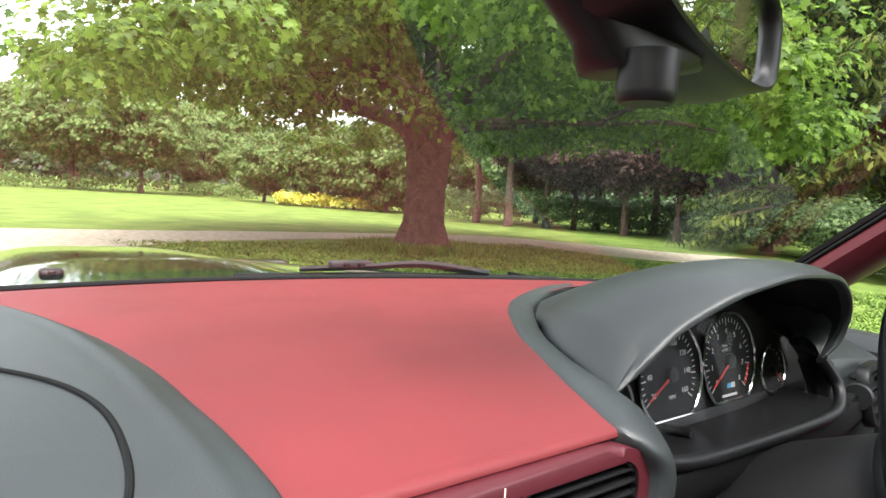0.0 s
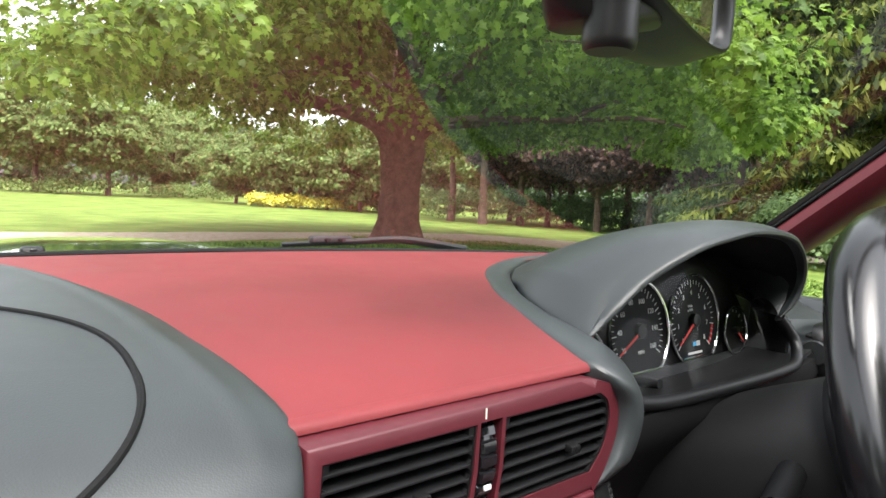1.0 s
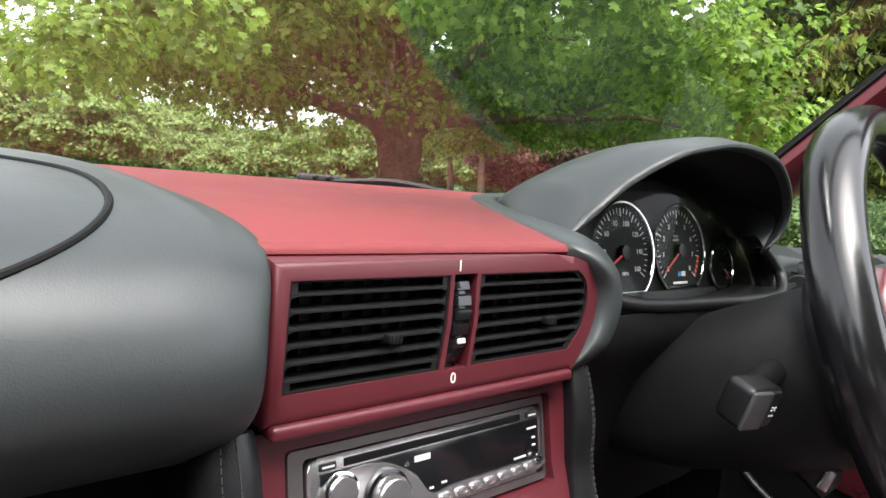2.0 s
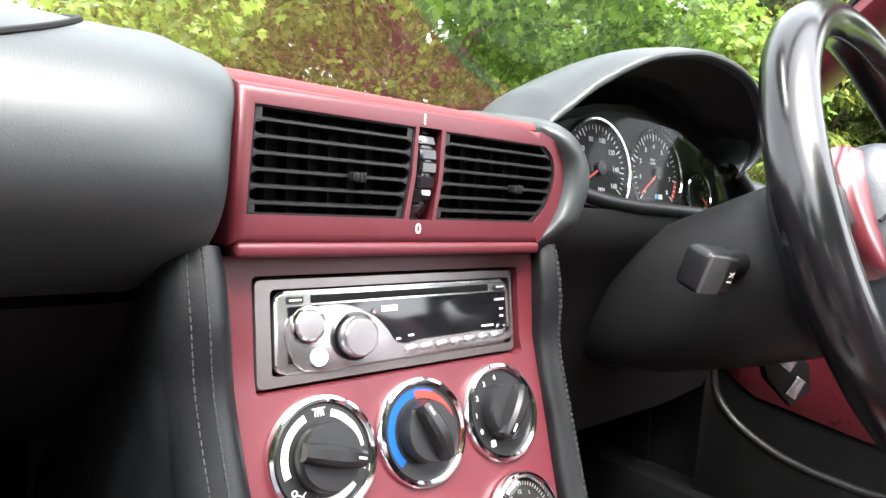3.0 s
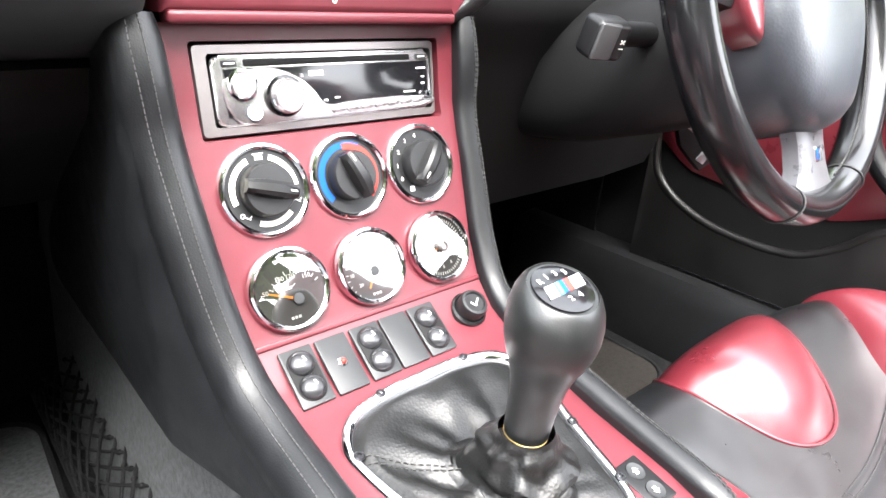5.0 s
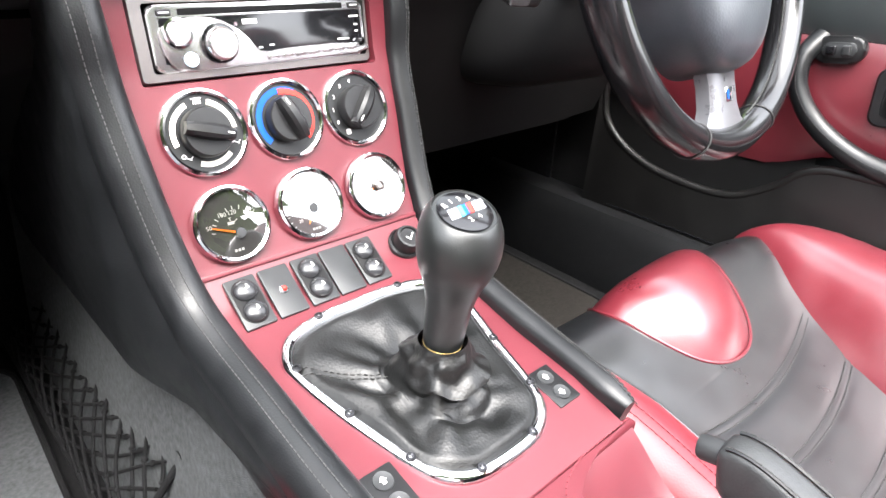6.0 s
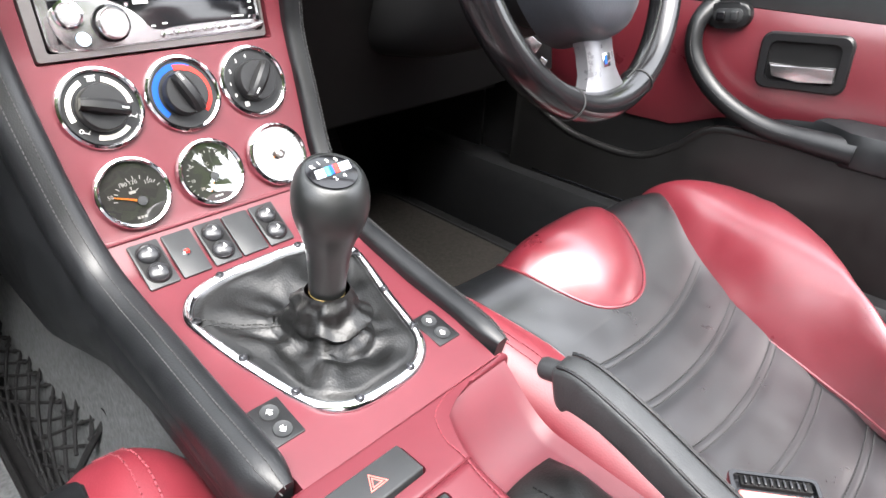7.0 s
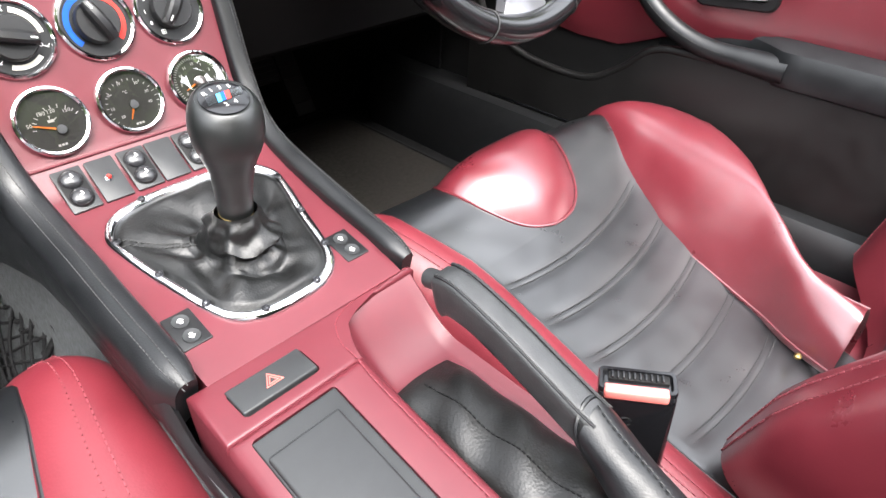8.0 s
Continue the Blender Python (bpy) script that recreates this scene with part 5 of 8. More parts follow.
    part("piping", tube([P(p.x, p.y, 0.0008) for p in out], 0.0018, 6, closed=True), M["red_seat"], cush)
    # red edge along the console, plump and twice stitched
    secs, lines = [], ([], [])
    for t in np.linspace(0, 1, 46):
        y = lerp(0.006, 0.53, t)
        k = min(1.0, math.sqrt(max(0.0, 1 - (1 - min(1, t / 0.14)) ** 2)) + 0.02)
        xin, z0 = edge_x(y), edge_z(y)
        prof = [(xin + 0.006, -0.008), (xin + 0.001, 0.001), (xin - 0.015, 0.009), (xin - 0.032, 0.009), (xin - 0.047, 0.000), (xin - 0.060, -0.018), (xin - 0.072, -0.055), (xin - 0.070, -0.10), (xin - 0.055, -0.18)]
        wide = max(1.0, (xin - 0.115) / 0.072)
        row = smooth_path([W(xin + (px - xin) * (0.45 + 0.55 * k) * wide, front - y, z0 + pz - 0.012 * (1 - k)) for px, pz in prof], 4)
        secs.append(row)
        if k > 0.5:
            lines[0].append(row[10] + Vector((0, 0, 0.0006)))
            lines[1].append(row[12] + Vector((0, 0, 0.0006)))
    edge = part("edge_strip", loft(secs, ring=False), M["red_edge"], cush, "red leather edge with double stitching")
    for ln in lines:
        stitches(ln, M["thread_red"], edge, 0.0055, 0.0038, 0.0007)
    part("piping", tube([r[4] for r in secs], 0.0014, 6), M["black_seat"], edge)
    # double stitched flutes
    for k in range(5):
        y0 = 0.213 + 0.056 * k
        for dy in (-0.0038, 0.0038):
            row = []
            for t in np.linspace(0, 1, 34):
                x = lerp(0.205, float(np.interp(y0, (0.19, 0.26, 0.36, 0.45), (0.512, 0.475, 0.445, 0.432))), t)
                row.append(P(x, y0 + dy - 0.8 * (x - 0.32) ** 2, -0.0008))
            stitches(row, M["thread"], cush, 0.0052, 0.0036, 0.0007)
    part("stud", lathe([(0.0, 0.0), (0.004, 0.0), (0.004, 0.003), (0.002, 0.005), (0.0, 0.005)], 14, pose(*W(0.386, -0.577, 0.334))), M["brass"], st, "small brass stud")
    # backrest
    a = radians(recline)
    fwd, up = Vector((0, math.cos(a), math.sin(a))), Vector((0, -math.sin(a), math.cos(a)))
    org = Vector((0.40, front - 0.562, 0.297))
    def B(x, h, d):
        q = org + Vector((x, 0, 0)) + up * h + fwd * d
        return W(q.x, q.y, q.z)
    secs = []
    for i in range(29):
        t = i / 28
        h = lerp(0.0, 0.78, t)
        wide = 0.245 * float(np.interp(t, (0, 0.1, 0.5, 0.72, 0.85, 1), (0.92, 1.0, 1.0, 0.86, 0.55, 0.40)))
        cap = 1 - max(0, (t - 0.94) / 0.06) ** 2 * 0.5
        row = []
        for j in range(80):
            b = 2 * math.pi * j / 80
            c, s = math.cos(b), math.sin(b)
            x = wide * math.copysign(abs(c) ** 0.6, c) * cap
            bol = (0.5 - 0.5 * math.cos(math.pi * min(1, max(0, (abs(x) - 0.055) / 0.165)))) * float(np.interp(t, (0, 0.12, 0.3, 0.6, 0.8), (0.8, 1, 0.95, 0.6, 0)))
            d = 0.055 * math.copysign(abs(s) ** 0.7, s) + (0.112 * bol if s > 0 else 0)
            row.append(B(x, h, d))
        secs.append(row)
    back = part("backrest", loft(secs), M["red_seat"], st, "red leather backrest with integral headrest")
    mid = []
    for i in range(25):
        t = i / 24
        w = float(np.interp(t, (0, 0.6, 0.85, 1), (0.10, 0.115, 0.085, 0.05)))
        mid.append([B(lerp(-w, w, j / 10), lerp(0.03, 0.60, t), 0.060 + 0.112 * (0.5 - 0.5 * math.cos(math.pi * min(1, max(0, (abs(lerp(-w, w, j / 10)) - 0.055) / 0.165)))) * float(np.interp(lerp(0.03, 0.60, t) / 0.78, (0, 0.12, 0.3, 0.6, 0.8), (0.8, 1, 0.95, 0.6, 0)))) for j in range(11)])
    part("back_insert", loft(mid, ring=False), M["black_seat"], back, "black leather centre insert")
    for col in (31, 33):
        for side_col in (col, 40 - col):
            path = []
            for i in range(0, 18):
                out = (secs[i][side_col] - (secs[i][side_col - 6] + secs[i][side_col + 6]) / 2).normalized()
                path.append(secs[i][side_col] + out * 0.0006)
            stitches(path, M["thread_red"], back, 0.0060, 0.0042, 0.0008)
    return settle(st, tuple(W(cx, front - 0.28, 0.195 - shift[2])))


driver = seat("red and black leather bucket seat behind the steering wheel", (0, 0, 0), 1, 0.022)
passenger = seat("red and black leather passenger bucket seat", (0.014, -0.018, 0.030), -1)


# ---- doors, floor, shell ----
def door(s):
    d = thing("door_panel", "red and black leather car door card with pull handle" , "car door")
    X = 0.745
    def card(u, v):
        y, z = lerp(0.42, -0.80, u), lerp(0.22, 0.70, v)
        bow = 0.012 * math.sin(math.pi * v)
        return (s * (X + 0.004 - bow - 0.045 * max(0, (0.40 - z) / 0.2)), y, z)
    part("door_card", sheet(card, 40, 24, 0.01 * s), M["black_matt"], d, "black lower door card")
    def red(u, v):
        y = lerp(0.165, -0.80, u)
        zb = float(np.interp(-y, (-0.165, -0.10, 0.05, 0.13, 0.20, 0.30, 0.8), (0.54, 0.492, 0.472, 0.474, 0.504, 0.520, 0.535)))
        z = lerp(zb, 0.652, v)
        return (s * (X - 0.012 - 0.008 * math.sin(math.pi * v) ** 0.6), y, z)
    part("door_insert", sheet(red, 40, 12, 0.01 * s), M["red_seat"], d, "red leather door insert")
    top = []
    for y in np.linspace(0.42, -0.80, 20):
        top.append([(s * x, y, z) for x, z in ((X + 0.06, 0.80), (X + 0.01, 0.802), (X - 0.012, 0.785), (X - 0.022, 0.74), (X - 0.024, 0.69), (X - 0.012, 0.655), (X + 0.06, 0.645))])
    part("door_top", loft(top), M["grey_soft"], d, "dark grey padded door top")
    # arm rest running back from the pull
    arm = []
    for t in np.linspace(0, 1, 24):
        y = lerp(-0.19, -0.80, t)
        k = float(np.interp(-y, (0.19, 0.33, 0.372, 0.80), (0.30, 0.42, 1.0, 1.08)))
        zc = 0.512 - 0.004 * t
        arm.append([(s * x, y, zc + z) for x, z in ((X, 0.028), (X - 0.03 * k, 0.028), (X - 0.055 * k, 0.018), (X - 0.064 * k, -0.004), (X - 0.060 * k, -0.024), (X - 0.045 * k, -0.036), (X, -0.042))])
    part("arm_rest", loft(arm), M["black_leather"], d, "black leather arm rest")
    grip = [(X - 0.020, -0.150, 0.652), (X - 0.046, -0.142, 0.628), (X - 0.054, -0.150, 0.590), (X - 0.055, -0.180, 0.553), (X - 0.055, -0.225, 0.525), (X - 0.053, -0.275, 0.509), (X - 0.050, -0.33, 0.505), (X - 0.046, -0.385, 0.503)]
    pull = part("pull_handle", tube(smooth_path([(s * x, y, z) for x, y, z in grip], 7), lambda t: float(np.interp(t, (0, 0.15, 0.8, 1), (0.016, 0.0118, 0.0145, 0.020))), 14), M["black_leather"], d, "stitched black leather pull handle")
    stitches(smooth_path([(s * (x - 0.0135), y, z + 0.004) for x, y, z in grip[1:-1]], 7), M["thread"], pull, 0.005, 0.0035, 0.0006)
    mount = axes((s * (X - 0.026), -0.178, 0.643), (0, -1, 0.12), (-s, 0, 0))
    plate = part("mount_plate", prism(rounded(0.062, 0.034, 0.017, 8), 0.012, 0.004, mount, 3), M["black_plastic"], d, "rounded black mounting plate")
    part("mirror_switch", prism(rounded(0.040, 0.019, 0.009, 6), 0.004, 0.001, mount @ pose(0.002, 0, 0.012)), M["switch"], plate)
    part("switch_toggle", rbox(0.012, 0.012, 0.006, 0.002, mount @ pose(-0.007, 0, 0.017)), M["black_gloss"], plate)
    part("switch_toggle", rbox(0.010, 0.013, 0.006, 0.002, mount @ pose(0.011, 0, 0.017)), M["switch"], plate)
    rec = axes((s * (X - 0.028), -0.288, 0.598), (0, -1, 0.08), (-s, 0, 0))
    bez = part("handle_bezel", band(rounded(0.112, 0.074, 0.014), rounded(0.088, 0.052, 0.010), 0.008, rec, 0.003), M["black_plastic"], d, "black handle surround")
    part("handle_recess", prism(rounded(0.090, 0.054, 0.010), 0.002, 0, rec @ pose(0, 0, 0.0015)), M["black_matt"], bez)
    part("door_handle", prism([(-0.040, -0.002), (0.0, -0.004), (0.041, -0.001), (0.042, -0.021), (0.0, -0.024), (-0.034, -0.019)], 0.008, 0.003, rec @ pose(0, -0.001, 0.0035)), M["satin"], d, "chrome interior door handle")
    # map pocket lip
    lipl = [(0.152, 0.60), (0.148, 0.53), (0.137, 0.482), (0.10, 0.446), (0.04, 0.421), (-0.03, 0.412), (-0.10, 0.416), (-0.155, 0.447), (-0.195, 0.483), (-0.25, 0.494), (-0.40, 0.494), (-0.80, 0.492)]
    line = smooth_path([(s * (X - 0.050), y, z) for y, z in lipl], 6)
    pocket = [[p + Vector((0, 0, 0.0)), p + Vector((-s * 0.006, 0, -0.004)), p + Vector((-s * 0.008, 0, -0.03)), Vector((s * (X - 0.066), p.y, 0.30)), Vector((s * (X - 0.05), p.y, 0.22))] for p in line]
    part("map_pocket", loft(pocket, ring=False), M["door_vinyl"], d, "black moulded map pocket")
    part("pocket_lip", tube(line, 0.007, 10), M["door_vinyl"], d)
    skin = []
    for y in np.linspace(0.45, -0.82, 12):
        skin.append([(s * x, y, z) for x, z in ((X + 0.05, 0.795), (X + 0.085, 0.76), (X + 0.10, 0.60), (X + 0.095, 0.40), (X + 0.07, 0.22), (X + 0.01, 0.21))])
    part("door_skin", loft(skin, ring=False), M["paint"], d)
    return settle(d, (s * X, -0.2, 0.21))


door(1)
door(-1)


def car_floor():
    fl = thing("car_floor", "dark carpeted car floor and footwells", "floor", kind="structure")
    part("floor_pan", rbox(1.52, 1.75, 0.03, 0.005, pose(0, -0.10, 0.175)), M["carpet_shaded"], fl)
    part("bulkhead", rbox(1.52, 0.03, 0.58, 0.005, pose(0, 0.775, 0.46)), M["carpet_shaded"], fl)
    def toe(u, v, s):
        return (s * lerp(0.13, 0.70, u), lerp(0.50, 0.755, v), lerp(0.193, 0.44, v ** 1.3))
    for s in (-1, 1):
        part("toe_board", sheet(lambda u, v: toe(u, v, s), 8, 10, 0.01), M["carpet_shaded"], fl)
        part("side_kick", sheet(lambda u, v: (s * 0.712, lerp(0.76, 0.25, u), lerp(0.19, 0.80, v)), 6, 6, 0.006), M["carpet_shaded"], fl)
        # sill with tread plate
        part("sill", loft([[(s * x, y, z) for x, z in ((0.64, 0.19), (0.645, 0.30), (0.66, 0.328), (0.70, 0.334), (0.745, 0.325), (0.75, 0.19))] for y in (0.40, -0.2, -0.82)]), M["black_plastic"], fl, "black plastic door sill")
        part("tread_strip", rbox(0.018, 0.9, 0.004, 0.0015, pose(s * 0.690, -0.35, 0.3362)), M["black_gloss"], fl)
    part("rear_bulkhead", rbox(1.52, 0.03, 0.62, 0.01, pose(0, -0.98, 0.48)), M["carpet_shaded"], fl)
    part("rear_deck", rbox(1.50, 0.5, 0.05, 0.02, pose(0, -1.22, 0.80)), M["black_leather"], fl, "folded black soft top cover")
    return settle(fl, (0, -0.1, 0.16))


car_floor()


def car_shell():
    sh = thing("roadster", "glossy dark car bonnet, wings and windscreen surround", "car")
    # bonnet with a long bulge
    def bon(u, v):
        x = lerp(-0.78, 0.78, u)
        y0 = glass_foot(x) + 0.10
        y = lerp(y0, 1.95, v)
        z = 0.803 - 0.10 * v ** 1.6 - 0.10 * (x / 0.78) ** 4 + 0.030 * math.exp(-((x - 0.0) / 0.21) ** 4) * min(1, v * 4) - 0.05 * max(0, v - 0.85) * 6
        return (x, y, z)
    part("bonnet", sheet(bon, 60, 40, 0.006), M["paint"], sh, "glossy dark bonnet with a raised bulge")
    part("scuttle", sheet(lambda u, v: (lerp(-0.74, 0.74, u), glass_foot(lerp(-0.74, 0.74, u)) + lerp(0.02, 0.125, v), lerp(0.828, 0.803, v)), 40, 4, 0.004), M["black_plastic"], sh, "black plastic scuttle")
    for s in (-1, 1):
        def wing(u, v):
            y = lerp(0.42, 2.1, u)
            a = v * math.pi * 0.5
            return (s * (0.76 + 0.085 * math.sin(a)), y, 0.30 + (0.46 - 0.12 * u * u) * math.cos(a) ** 0.6 if v < 1 else 0.30)
        part("wing", sheet(wing, 20, 14, 0.006), M["paint"], sh)
        def tail(u, v):
            y = lerp(-0.83, -1.9, u)
            a = v * math.pi * 0.5
            return (s * (0.72 + 0.12 * math.sin(a)), y, 0.26 + (0.58 - 0.15 * u * u) * math.cos(a) ** 0.6 if v < 1 else 0.26)
        part("rear_wing", sheet(tail, 20, 14, 0.006), M["paint"], sh)
        for y in (1.32, -1.12):
            wheel = part("tyre", lathe([(0.20, -0.10), (0.27, -0.105), (0.305, -0.09), (0.312, -0.05), (0.312, 0.05), (0.305, 0.09), (0.27, 0.105), (0.20, 0.10)], 40, pose(s * 0.70, y, 0.312, 0, 90, 0)), M["rubber"], sh)
            part("rim", lathe([(0.02, -0.02), (0.06, 0.02), (0.17, 0.0), (0.205, 0.02), (0.205, -0.09), (0.05, -0.08)], 32, pose(s * 0.70, y, 0.312, 0, 90 * s, 0)), M["satin"], wheel)
    part("boot_lid", sheet(lambda u, v: (lerp(-0.74, 0.74, u), lerp(-1.40, -1.9, v), 0.82 - 0.12 * v * v - 0.06 * (2 * u - 1) ** 4), 20, 10, 0.006), M["paint"], sh)
    part("nose", rbox(1.5, 0.1, 0.45, 0.04, pose(0, 2.05, 0.45)), M["paint"], sh)
    part("tail_panel", rbox(1.5, 0.08, 0.5, 0.04, pose(0, -1.9, 0.48)), M["paint"], sh)
    # windscreen pillars trimmed in red, and the header
    for s in (-1, 1):
        foot, head = Vector((s * 0.705, 0.205, 0.82)), Vector((s * 0.595, -0.272, 1.195))
        d = (head - foot).normalized()
        side = Vector((s, 0, 0))
        side = (side - d * side.dot(d)).normalized()
        n = d.cross(side) * s
        if n.y > 0:
            n = -n
        secs = []
        for t in np.linspace(0, 1, 12):
            c = foot.lerp(head, t)
            row = []
            for k in range(14):
                a = 2 * math.pi * k / 14
                row.append(c + side * (0.050 * math.cos(a)) + n * (0.002 + 0.026 * math.sin(a)))
            secs.append(row)
        part("pillar_trim", loft(secs), M["red_edge"], sh, "red leather windscreen pillar")
        secs = [[foot.lerp(head, t) + side * a - n * b for a, b in ((-0.022, 0.030), (0.05, 0.034), (0.05, 0.024), (-0.022, 0.024))] for t in np.linspace(0, 1, 4)]
        part("pillar_frame", loft(secs), M["black_plastic"], sh)
        part("glass_seal", tube([foot.lerp(head, t) - side * 0.0415 - n * 0.0150 for t in np.linspace(0, 1, 6)], 0.0026, 8), M["rubber"], sh)
    head = [(0.62 * (2 * t - 1), -0.272 + 0.29 * (1 - (2 * t - 1) ** 2) * 0.9, 1.195 + 0.012 * (1 - (2 * t - 1) ** 2)) for t in np.linspace(0, 1, 25)]
    part("header_rail", tube(smooth_path(head, 2), 0.024, 12, flat=0.8), M["red_seat"], sh)
    # wiper, seal and washer jet
    part("screen_seal", tube([(x, glass_foot(x) + 0.020, pad_z(glass_foot(x) + 0.020 + 0.5 * x * x) + 0.0015) for x in np.linspace(-0.66, 0.66, 40)], 0.0034, 8), M["rubber"], sh)
    return settle(sh, (0, 0.1, 0.0))


car_shell()


def windscreen():
    ws = thing("windscreen", "clear raked glass windscreen reflecting the red dashboard", "windscreen")
    def glass(u, v):
        x0 = lerp(-0.668, 0.668, u)
        x1 = lerp(-0.585, 0.585, u)
        x = lerp(x0, x1, v)
        yf = glass_foot(x0) + 0.028
        yh = -0.205 + 0.20 * (1 - (2 * u - 1) ** 2)
        sag = 0.012 * math.sin(math.pi * v)
        return (x, lerp(yf, yh, v) + sag, lerp(0.848, 1.195 + 0.012 * (1 - (2 * u - 1) ** 2), v) + sag)
    bm = sheet(glass, 48, 24)
    me = bpy.data.meshes.new("pane")
    bm.normal_update()
    for f in bm.faces:
        f.smooth = True
        if f.normal.y > 0:
            f.normal_flip()
    bm.to_mesh(me)
    bm.free()
    me.materials.append(M["glass"])
    g = new("pane", me)
    g.parent = ws
    g.visible_shadow = False
    return settle(ws, (0, 0.4, 0.85))


windscreen()


def wiper():
    wp = thing("wiper", "grey wiper arm resting on the windscreen foot", "wiper")
    def at(x, up):
        return Vector((x, glass_foot(x) + 0.075 - up * 0.2, 0.842 + up))
    part("blade", tube([at(x, 0.002) for x in np.linspace(0.02, 0.46, 16)], 0.004, 8), M["rubber"], wp)
    part("arm", tube(smooth_path([at(0.10, 0.010), at(0.19, 0.014), at(0.27, 0.018), at(0.36, 0.006)], 5), lambda t: lerp(0.004, 0.008, t), 8, flat=0.6), M["switch"], wp)
    br = part("bracket", rbox(0.06, 0.014, 0.010, 0.003, pose(0.165, glass_foot(0.165) + 0.072, 0.859)), M["switch"], wp)
    for x in (0.155, 0.175):
        part("pin", lathe([(0.0, 0), (0.003, 0), (0.003, 0.017), (0.0, 0.017)], 10, pose(x, glass_foot(x) + 0.0555 + 0.018, 0.859, 90, 0, 0)), M["black_matt"], br)
    return settle(wp, (0.2, 0.5, 0.84))


wiper()


def washer_jet():
    j = thing("washer_jet", "small black washer jet on the bonnet", "washer jet")
    x, y = -0.150, 0.66
    part("nozzle", rbox(0.026, 0.022, 0.014, 0.005, pose(x, y, 0.829)), M["black_plastic"], j)
    part("tip", rbox(0.008, 0.004, 0.005, 0.001, pose(x, y - 0.012, 0.832)), M["black_gloss"], j)
    return settle(j, (x, y, 0.822))


washer_jet()


def rear_mirror():
    mi = thing("rear_view_mirror", "black rear-view mirror hanging from the windscreen", "mirror")
    turn = 14
    m = pose(0.126, -0.014, 1.074) @ pose(0, 0, 0, 0, 0, turn) @ pose(0, 0, 0, 90, 0, 0)
    out = [(p.x, p.y) for p in smooth_path([(-0.125, 0.0, 0), (-0.115, 0.026, 0), (-0.06, 0.034, 0), (0.06, 0.034, 0), (0.115, 0.028, 0), (0.127, 0.004, 0), (0.118, -0.026, 0), (0.07, -0.037, 0), (0.0, -0.038, 0), (-0.07, -0.034, 0), (-0.116, -0.024, 0)], 4, True)]
    secs = []
    for s, z in ((0.845, 0.003), (0.86, 0.0075), (0.89, 0.0115), (0.93, 0.0135), (0.97, 0.0125), (0.995, 0.009), (1.003, 0.002), (1.01, -0.008), (1.02, -0.020), (0.97, -0.034), (0.82, -0.046), (0.5, -0.054), (0.1, -0.056)):
        secs.append([(x * s, y * s + 0.22 * min(0.0, z), z) for x, y in out])
    b = loft(secs)
    b.transform(m)
    part("housing", b, M["black_plastic"], mi, "black plastic mirror housing")
    g = prism([(x * 0.85, y * 0.85) for x, y in out], 0.0012, 0, m @ pose(0, 0, 0.0042))
    part("mirror_glass", g, M["mirror"], mi, "silvered mirror glass")
    part("stub", lathe([(0.0, -0.014), (0.0125, -0.014), (0.0142, -0.0125), (0.0152, -0.008), (0.0148, 0.004), (0.0152, 0.011), (0.0, 0.012)], 32, pose(0.0485, -0.028, 1.0195)), M["black_plastic"], mi, "round black sensor stub")
    part("stalk", tube(smooth_path([(0.13, 0.02, 1.09), (0.10, 0.045, 1.115), (0.05, 0.06, 1.15), (0.02, 0.045, 1.185)], 5), 0.016, 12), M["black_plastic"], mi)
    cover = []
    for z, x0, x1 in ((1.022, 0.030, 0.062), (1.026, 0.022, 0.085), (1.034, 0.017, 0.115), (1.048, -0.005, 0.125), (1.066, -0.027, 0.120), (1.10, -0.030, 0.085), (1.15, -0.022, 0.045), (1.19, -0.018, 0.030)):
        cover.append([((x0 + x1) / 2 + (x1 - x0) / 2 * math.copysign(abs(math.cos(a)) ** 0.8, math.cos(a)), -0.010 + 0.020 * math.sin(a) + 0.15 * max(0.0, z - 1.07), z) for a in (2 * math.pi * k / 28 for k in range(28))])
    part("sensor_cover", loft(cover), M["black_plastic"], mi, "tapered black cover above the stub")
    return settle(mi, (0.02, 0.04, 1.19))


rear_mirror()


